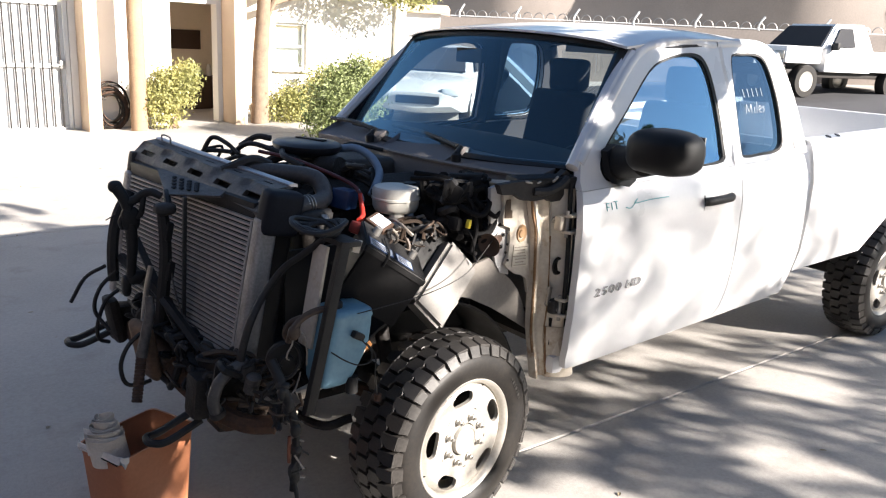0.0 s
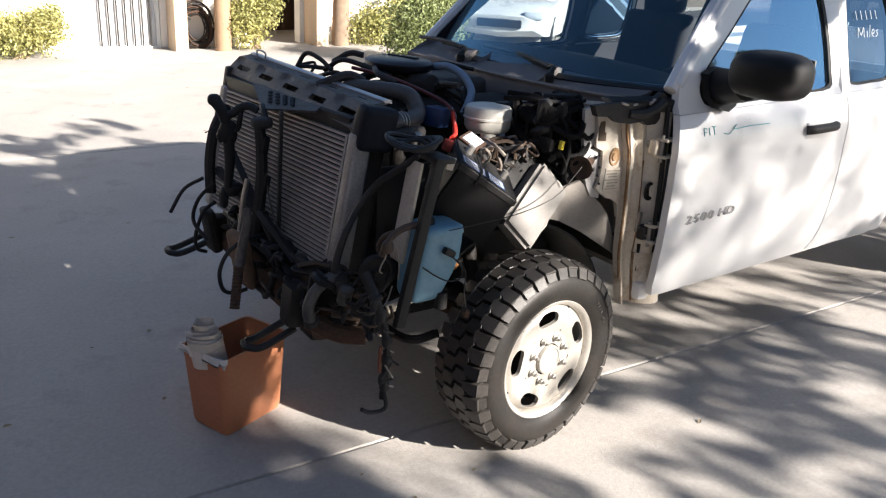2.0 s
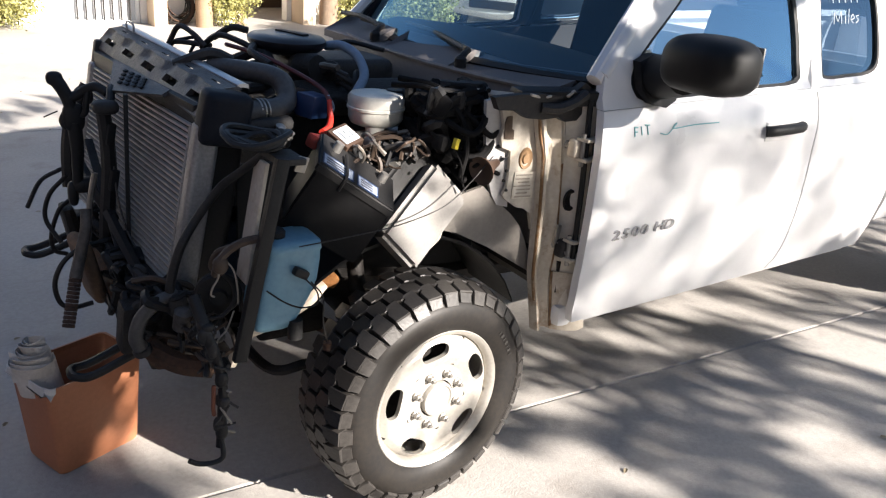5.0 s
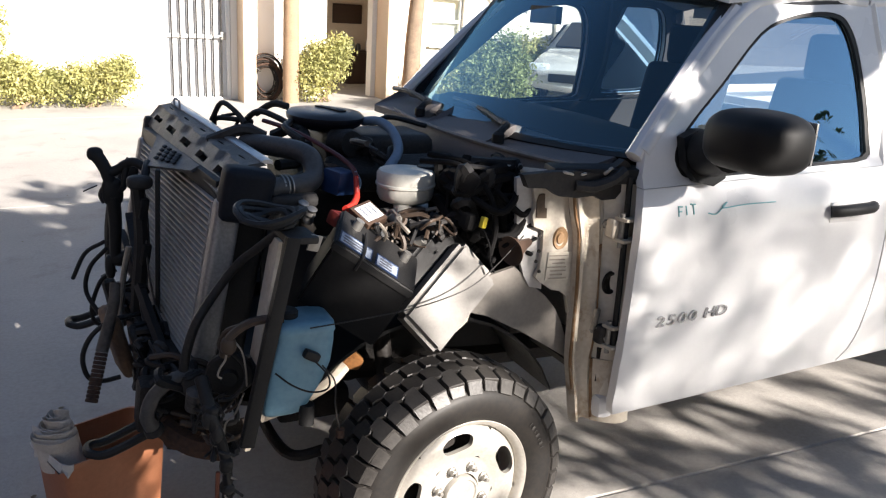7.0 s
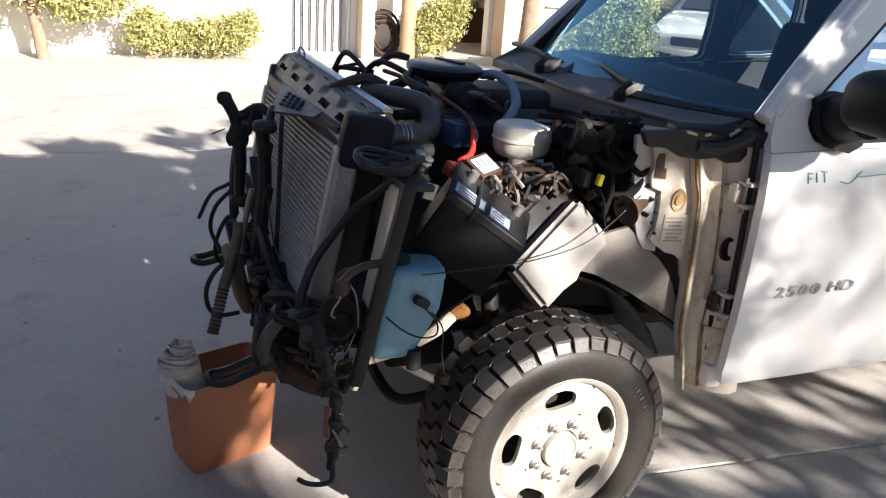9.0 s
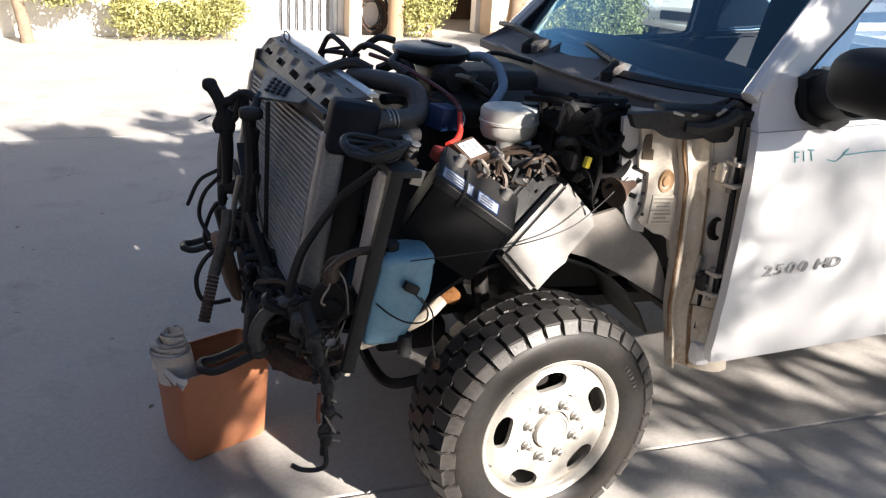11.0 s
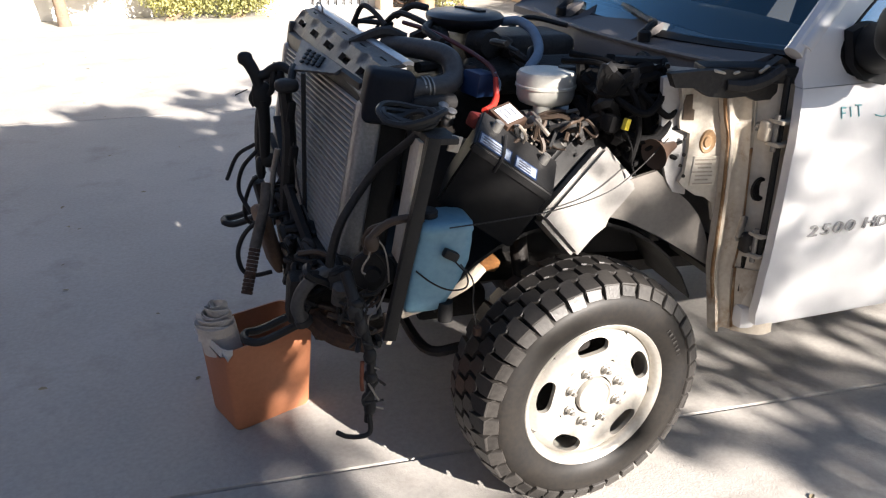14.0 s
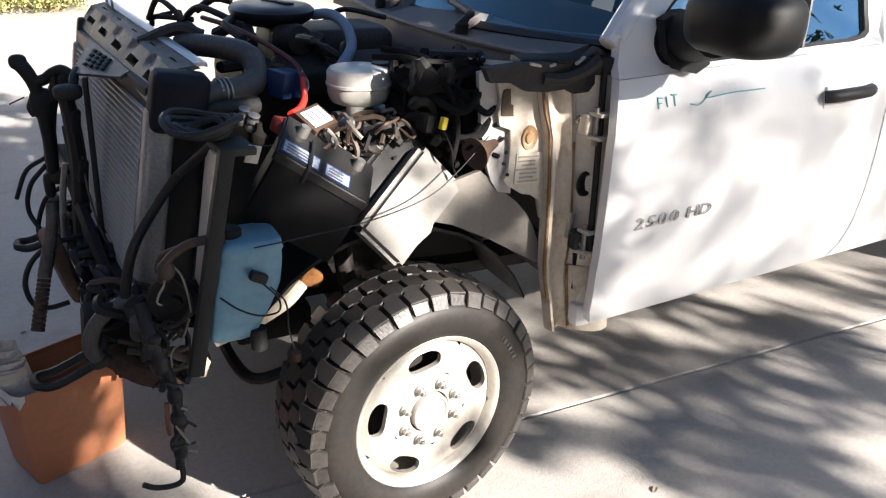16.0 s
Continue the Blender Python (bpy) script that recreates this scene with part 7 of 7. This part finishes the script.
for k in range(11):
    bm = bmesh.new()
    rows = []
    lean, top_z = 0.006 * k, 0.385 + 0.0055 * k + rng.uniform(-0.006, 0.006)
    for i in range(7):
        u = i / 6
        row = []
        for j in range(13):
            w = j / 12
            ang = radians(150 + (205 - 6 * k) * w)
            k2 = 1.0 - 0.055 * k
            curl = 0.022 * u * u * (k % 2) * math.sin(3.1 * w)
            row.append(Vector((-1.056 + lean * 0.5 - 0.020 * u + (0.068 * k2 + curl) * math.cos(ang), -0.185 + lean + (0.050 * k2 + curl) * math.sin(ang), 0.265 + (top_z - 0.265) * u + 0.007 * math.sin(5 * w + 1.7 * k) * u)))
        rows.append(row)
    sheet(bm, rows, (0.0012, 0.0012, 0.0006))
    part("paper_sheet", bm, PAPER, rag)
for k in range(6):
    bm = bmesh.new()
    rows = [[Vector((-1.140 + 0.095 * w, -0.195 - 0.030 * math.sin(3.1 * w) + 0.004 * k + 0.006 * v, 0.318 + 0.0075 * k + 0.016 * math.sin(2.4 * w + 0.4 * k) + 0.010 * v)) for w in [j / 8 for j in range(9)]] for v in (0, 0.5, 1, 2, 4)]
    sheet(bm, rows, (0, 0.001, 0.0016))
    part("paper_fold", bm, PAPER, rag)

# ---- the yard beyond ----
def lot_wall():
    """Low block wall with hoops of wire along its top."""
    a, b = Vector((14.6, 17.9, 0)), Vector((28.6, 0.7, 0))
    d = (b - a).normalized()
    n = Vector((-d.y, d.x, 0))
    top = 2.52
    bm = bmesh.new()
    c = (a + b) / 2
    box(bm, (c.x, c.y, top / 2 - 0.2), ((b - a).length, 0.2, top + 0.4), Matrix.Rotation(math.atan2(d.y, d.x), 3, "Z"))
    tagged(part("wall_lot", bm, BLOCK, smooth=False), "grey-brown block wall along the lot", "wall", kind="structure")
    wire = thing("wire_fence_top", (c.x, c.y, top), "white post arms and wire hoops along the wall top", "fence")
    L = (b - a).length
    k = 0.6
    i = 0
    while k < L - 0.5:
        p = a + d * k
        if i % 5 == 0:
            part("post_arm", tb([(p.x, p.y, top), (p.x, p.y, top + 0.16), (p.x + d.x * 0.14, p.y + d.y * 0.14, top + 0.40)], 0.030, 6, 2), WHITE_METAL, wire)
        pts = [(p.x + d.x * 0.15 * math.cos(t), p.y + d.y * 0.15 * math.cos(t), top + 0.05 + 0.18 * math.sin(t)) for t in [math.pi * j / 6 for j in range(7)]]
        part("hoop", tb(pts, 0.014, 4, 2), STEEL, wire)
        k += 0.36
        i += 1
    part("rail", tb([(a.x, a.y, top + 0.04), (b.x, b.y, top + 0.04)], 0.018, 5), WHITE_METAL, wire)


lot_wall()
bm = bmesh.new()
rows = []
for i in range(25):
    u = i / 24
    x, y = 24 + 26 * u, 40 - 38 * u
    rows.append([(x + 1.5 * math.sin(u * 20) * w, y + 1.2 * math.cos(u * 17) * w, -1 + 9.5 * w + 0.4 * math.sin(u * 31) * w) for w in (0, 0.25, 0.5, 0.75, 1.0)])
sheet(bm, rows, (2.0, 2.0, 0))
tagged(part("hillside", bm, BLOCK), "grey-brown rocky bank behind the lot", "bank", kind="structure")
bm = bmesh.new()
rows = [[(x, y, ground_z(x) + 0.006) for y in (1.5, 4, 7, 10, 13)] for x in (11.5, 13, 15, 17, 19, 21, 23, 25)]
sheet(bm, rows)
tagged(part("road", bm, ASPHALT), "dark asphalt lot beside the driveway", "road", kind="structure")


def simple_wheel(parent, c, r, w, ax):
    ty = part("tyre", lathe(bmesh.new(), [(r * 0.6, -w / 2), (r * 0.95, -w / 2), (r, -w * 0.35), (r, w * 0.35), (r * 0.95, w / 2), (r * 0.6, w / 2)], axis(c, ax), 28), RUBBER, parent)
    part("rim", lathe(bmesh.new(), [(0, -w * 0.40), (r * 0.30, -w * 0.42), (r * 0.52, -w * 0.30), (r * 0.62, -w * 0.48), (r * 0.62, w * 0.48), (0, w * 0.4)], axis(c, ax), 24), STEEL, ty)


def far_pickup(at, yaw, label):
    m = Matrix.Translation(at) @ Matrix.Rotation(yaw, 4, "Z")
    t = thing("pickup_truck", at, label, "truck")
    q = lambda *p: m @ Vector(p)
    M3 = m.to_3x3()
    bx = lambda name, c, s, mt, bev=0.04, parent=t, lab="": part(name, box(bmesh.new(), q(*c), s, M3, bev, 2), mt, parent, lab)
    bx("hood", (-1.75, 0, 1.02), (1.25, 1.80, 0.42), WHITE_PAINT, 0.08)
    bx("bed", (1.75, 0, 0.92), (2.1, 1.85, 0.52), WHITE_PAINT, 0.04)
    bx("cab", (-0.15, 0, 0.92), (1.75, 1.86, 0.58), WHITE_PAINT, 0.06)
    bx("chassis", (0, 0, 0.58), (4.9, 1.5, 0.18), DARK_IRON, 0.02)
    bm = bmesh.new()
    lo, hi = [(-1.12, -0.90, 1.20), (0.74, -0.90, 1.20), (0.74, 0.90, 1.20), (-1.12, 0.90, 1.20)], [(-0.55, -0.72, 1.80), (0.55, -0.72, 1.82), (0.55, 0.72, 1.82), (-0.55, 0.72, 1.80)]
    vs = [bm.verts.new(q(*p)) for p in lo + hi]
    for f in ((4, 5, 6, 7), (0, 1, 5, 4), (1, 2, 6, 5), (2, 3, 7, 6), (3, 0, 4, 7)):
        bm.faces.new([vs[i] for i in f])
    bmesh.ops.bevel(bm, geom=bm.edges[:], offset=0.05, segments=2, affect="EDGES")
    part("roof", bm, WHITE_PAINT, t)
    for name, pts in (("windscreen", [(-1.10, -0.80, 1.25), (-1.10, 0.80, 1.25), (-0.62, 0.66, 1.74), (-0.62, -0.66, 1.74)]), ("side_window", [(-0.85, -0.925, 1.25), (-0.50, -0.79, 1.70), (-0.05, -0.79, 1.71), (-0.02, -0.925, 1.25)])):
        bm = bmesh.new()
        plate(bm, [q(*p) for p in pts], M3 @ Vector((-0.02, 0, 0.01) if name == "windscreen" else (0, -0.012, 0)))
        part(name, bm, SEAT, t, "dark glass")
    bx("grille", (-2.38, 0, 0.98), (0.06, 1.0, 0.26), BLACK, 0.02)
    for y in (-0.70, 0.70):
        bx("headlight", (-2.36, y, 1.0), (0.08, 0.30, 0.22), STEEL, 0.03, t, "headlight")
    bx("bumper", (-2.44, 0, 0.68), (0.14, 1.86, 0.22), BLACK, 0.04)
    bx("mirror", (-0.85, -1.02, 1.25), (0.10, 0.20, 0.18), BLACK, 0.03)
    for x in (-1.62, 1.65):
        for y in (-0.82, 0.82):
            simple_wheel(t, q(x, y, 0.40), 0.40, 0.26, M3 @ Vector((0, 1 if y > 0 else -1, 0)))
    return t


far_pickup((19.3, 7.7, ground_z(19.3) - 0.03), radians(-12), "plain white pickup truck parked across the lot")


def sedan(at, yaw):
    m = Matrix.Translation(at) @ Matrix.Rotation(yaw, 4, "Z")
    t = thing("car", at, "silver-white sedan parked beyond the green shrub", "car")
    q = lambda *p: m @ Vector(p)
    M3 = m.to_3x3()
    silver = mat("silver_white_paint", (0.62, 0.63, 0.64), (0.55, 0.56, 0.57), 0.3, coat=0.6)
    secs = [(-2.25, 0.62, 0.35, 0.62), (-2.1, 0.80, 0.25, 0.74), (-1.4, 0.88, 0.22, 0.86), (-0.9, 0.90, 0.22, 0.93), (0.9, 0.90, 0.22, 0.96), (1.6, 0.88, 0.24, 0.98), (2.15, 0.80, 0.28, 0.92), (2.28, 0.66, 0.38, 0.80)]
    bm = bmesh.new()
    vr = []
    for x, w, lo, hi in secs:
        vr.append([bm.verts.new(q(x, y, z)) for y, z in ((-w, lo + 0.06), (-w - 0.02, (lo + hi) / 2), (-w + 0.05, hi - 0.05), (-w * 0.7, hi), (0, hi + 0.02), (w * 0.7, hi), (w - 0.05, hi - 0.05), (w + 0.02, (lo + hi) / 2), (w, lo + 0.06), (0, lo))])
    for a, b in zip(vr, vr[1:]):
        for i in range(10):
            bm.faces.new((a[i], a[(i + 1) % 10], b[(i + 1) % 10], b[i]))
    bm.faces.new(vr[0])
    bm.faces.new(vr[-1])
    part("body", bm, silver, t)
    bm = bmesh.new()
    vr = []
    for x, w, z in ((-1.0, 0.80, 0.92), (-0.25, 0.66, 1.40), (0.25, 0.64, 1.46), (0.85, 0.64, 1.42), (1.65, 0.78, 0.97)):
        vr.append([bm.verts.new(q(x, y, zz)) for y, zz in ((-0.84, 0.90), (-w, z - 0.04), (-w * 0.6, z), (w * 0.6, z), (w, z - 0.04), (0.84, 0.90))])
    for a, b in zip(vr, vr[1:]):
        for i in range(5):
            bm.faces.new((a[i], a[i + 1], b[i + 1], b[i]))
    part("cabin", bm, silver, t)
    for name, pts, off in (("windscreen", [(-0.95, -0.66, 0.965), (-0.95, 0.66, 0.965), (-0.30, 0.56, 1.385), (-0.30, -0.56, 1.385)], (-0.03, 0, 0.03)), ("side_window", [(-0.70, -0.82, 0.98), (-0.22, -0.70, 1.36), (0.85, -0.70, 1.37), (1.25, -0.80, 1.0)], (0, -0.03, 0.01)), ("side_window", [(-0.70, 0.82, 0.98), (-0.22, 0.70, 1.36), (0.85, 0.70, 1.37), (1.25, 0.80, 1.0)], (0, 0.03, 0.01))):
        bm = bmesh.new()
        plate(bm, [q(*p) for p in pts], M3 @ Vector(off))
        part(name, bm, SEAT, t, "dark glass")
    for y in (-0.60, 0.60):
        part("headlight", box(bmesh.new(), q(-2.16, y, 0.66), (0.16, 0.34, 0.13), M3, 0.04), LABEL, t, "clear headlight")
    part("grille", box(bmesh.new(), q(-2.26, 0, 0.50), (0.06, 0.8, 0.14), M3, 0.02), BLACK, t)
    for x in (-1.40, 1.35):
        for y in (-0.78, 0.78):
            simple_wheel(t, q(x, y, 0.32), 0.32, 0.2, M3 @ Vector((0, 1 if y > 0 else -1, 0)))


sedan((8.6, 10.2, ground_z(8.6)), radians(42))

# a flat-roofed outbuilding over the wall
ob = thing("outbuilding", (14.0, 20.0, 0), "tan flat-roofed outbuilding with a dark window", "building")
part("wall", bbox((14.4, 21.5, 1.2), (5.0, 3.0, 2.9), Matrix.Rotation(radians(-40), 3, "Z"), 0.02), STUCCO, ob)
part("roof", bbox((14.4, 21.5, 2.75), (5.3, 3.3, 0.28), Matrix.Rotation(radians(-40), 3, "Z"), 0.02), TAN, ob)
part("window", bbox((13.4, 20.3, 2.2), (1.6, 0.1, 0.5), Matrix.Rotation(radians(-40), 3, "Z"), 0.01), SEAT, ob, "dark window")
# side of the house that closes the yard, and the house across the drive
bm = bmesh.new()
box(bm, (8.5, 14.5, 1.6), (0.25, 6.0, 3.6))
tagged(part("wall_east", bm, STUCCO, smooth=False), "white stucco side wall", "wall", kind="structure")
bm = bmesh.new()
box(bm, (2.0, -17.5, 2.4), (34.0, 0.3, 5.2))
tagged(part("wall_south", bm, TAN, smooth=False), "tan stucco house wall across the drive", "wall", kind="structure")
# dark wall added out of view to keep low western light off the truck
bm = bmesh.new()
box(bm, (-6.6, -3.6, 2.2), (0.3, 27.8, 5.4))
tagged(part("wall_west", bm, DARKWOOD, smooth=False), "unseen dark timber wall added to cut low light from the west", "wall", kind="structure")
# fallen leaves and pebbles
leafy = mat("dry_leaf", (0.34, 0.29, 0.19), (0.14, 0.11, 0.07), 0.8, rand=0.3)
rng = random.Random(12)
bm = bmesh.new()
for p in ((-0.032, 0, 0.002), (-0.01, 0.016, 0.010), (0.018, 0.014, 0.008), (0.034, 0, 0.003), (0.016, -0.014, 0.009), (-0.012, -0.015, 0.006)):
    bm.verts.new(p)
c = bm.verts.new((0.0, 0.0, 0.003))
bm.verts.ensure_lookup_table()
for i in range(6):
    bm.faces.new((c, bm.verts[i], bm.verts[(i + 1) % 6]))
leaf_me = bpy.data.meshes.new("fallen_leaf")
bm.to_mesh(leaf_me)
bm.free()
leaf_me.materials.append(leafy)
spots = [(-1.066, 0.815), (-0.778, 2.523), (-0.95, -0.82), (-0.58, -0.99), (-0.30, -0.96)]
while len(spots) < 120:
    x, y = rng.uniform(-4.5, 3.0), rng.uniform(-1.7, 8.5)
    spots.append((x, y))
for x, y in spots:
    o = new("fallen_leaf", leaf_me)
    k = rng.uniform(0.25, 0.65)
    o.matrix_basis = Matrix.Translation((x, y, ground_z(x) + 0.002)) @ Euler((rng.uniform(-.2, .2), rng.uniform(-.2, .2), rng.uniform(0, 6.3))).to_matrix().to_4x4() @ Matrix.Diagonal((k, k, k, 1))
    tagged(o, "small curled dry leaf lying on the concrete", "leaf", "leaves on the driveway")
# handwriting on the rear half-door's glass
for k, (x0, z0) in enumerate(((1.84, 1.62), (1.88, 1.62), (1.92, 1.62), (1.96, 1.62), (2.0, 1.62))):
    part("chalk_bar", tb([S(x0, z0, -0.010), S(x0 + 0.012, z0 - 0.04, -0.010)], 0.0017, 5), CHALK, rear_door, "white chalk stroke")
for stroke in ([(1.86, 1.50), (1.865, 1.545), (1.885, 1.51), (1.905, 1.545), (1.91, 1.50)], [(1.935, 1.50), (1.935, 1.53)], [(1.955, 1.50), (1.96, 1.555)], [(1.975, 1.515), (1.995, 1.52), (1.985, 1.535), (1.972, 1.515), (1.992, 1.50)], [(2.025, 1.53), (2.008, 1.525), (2.022, 1.512), (2.006, 1.50)]):
    part("chalk_stroke", tb([S(*p, -0.012) for p in stroke], 0.0016, 5, 4), CHALK, rear_door)
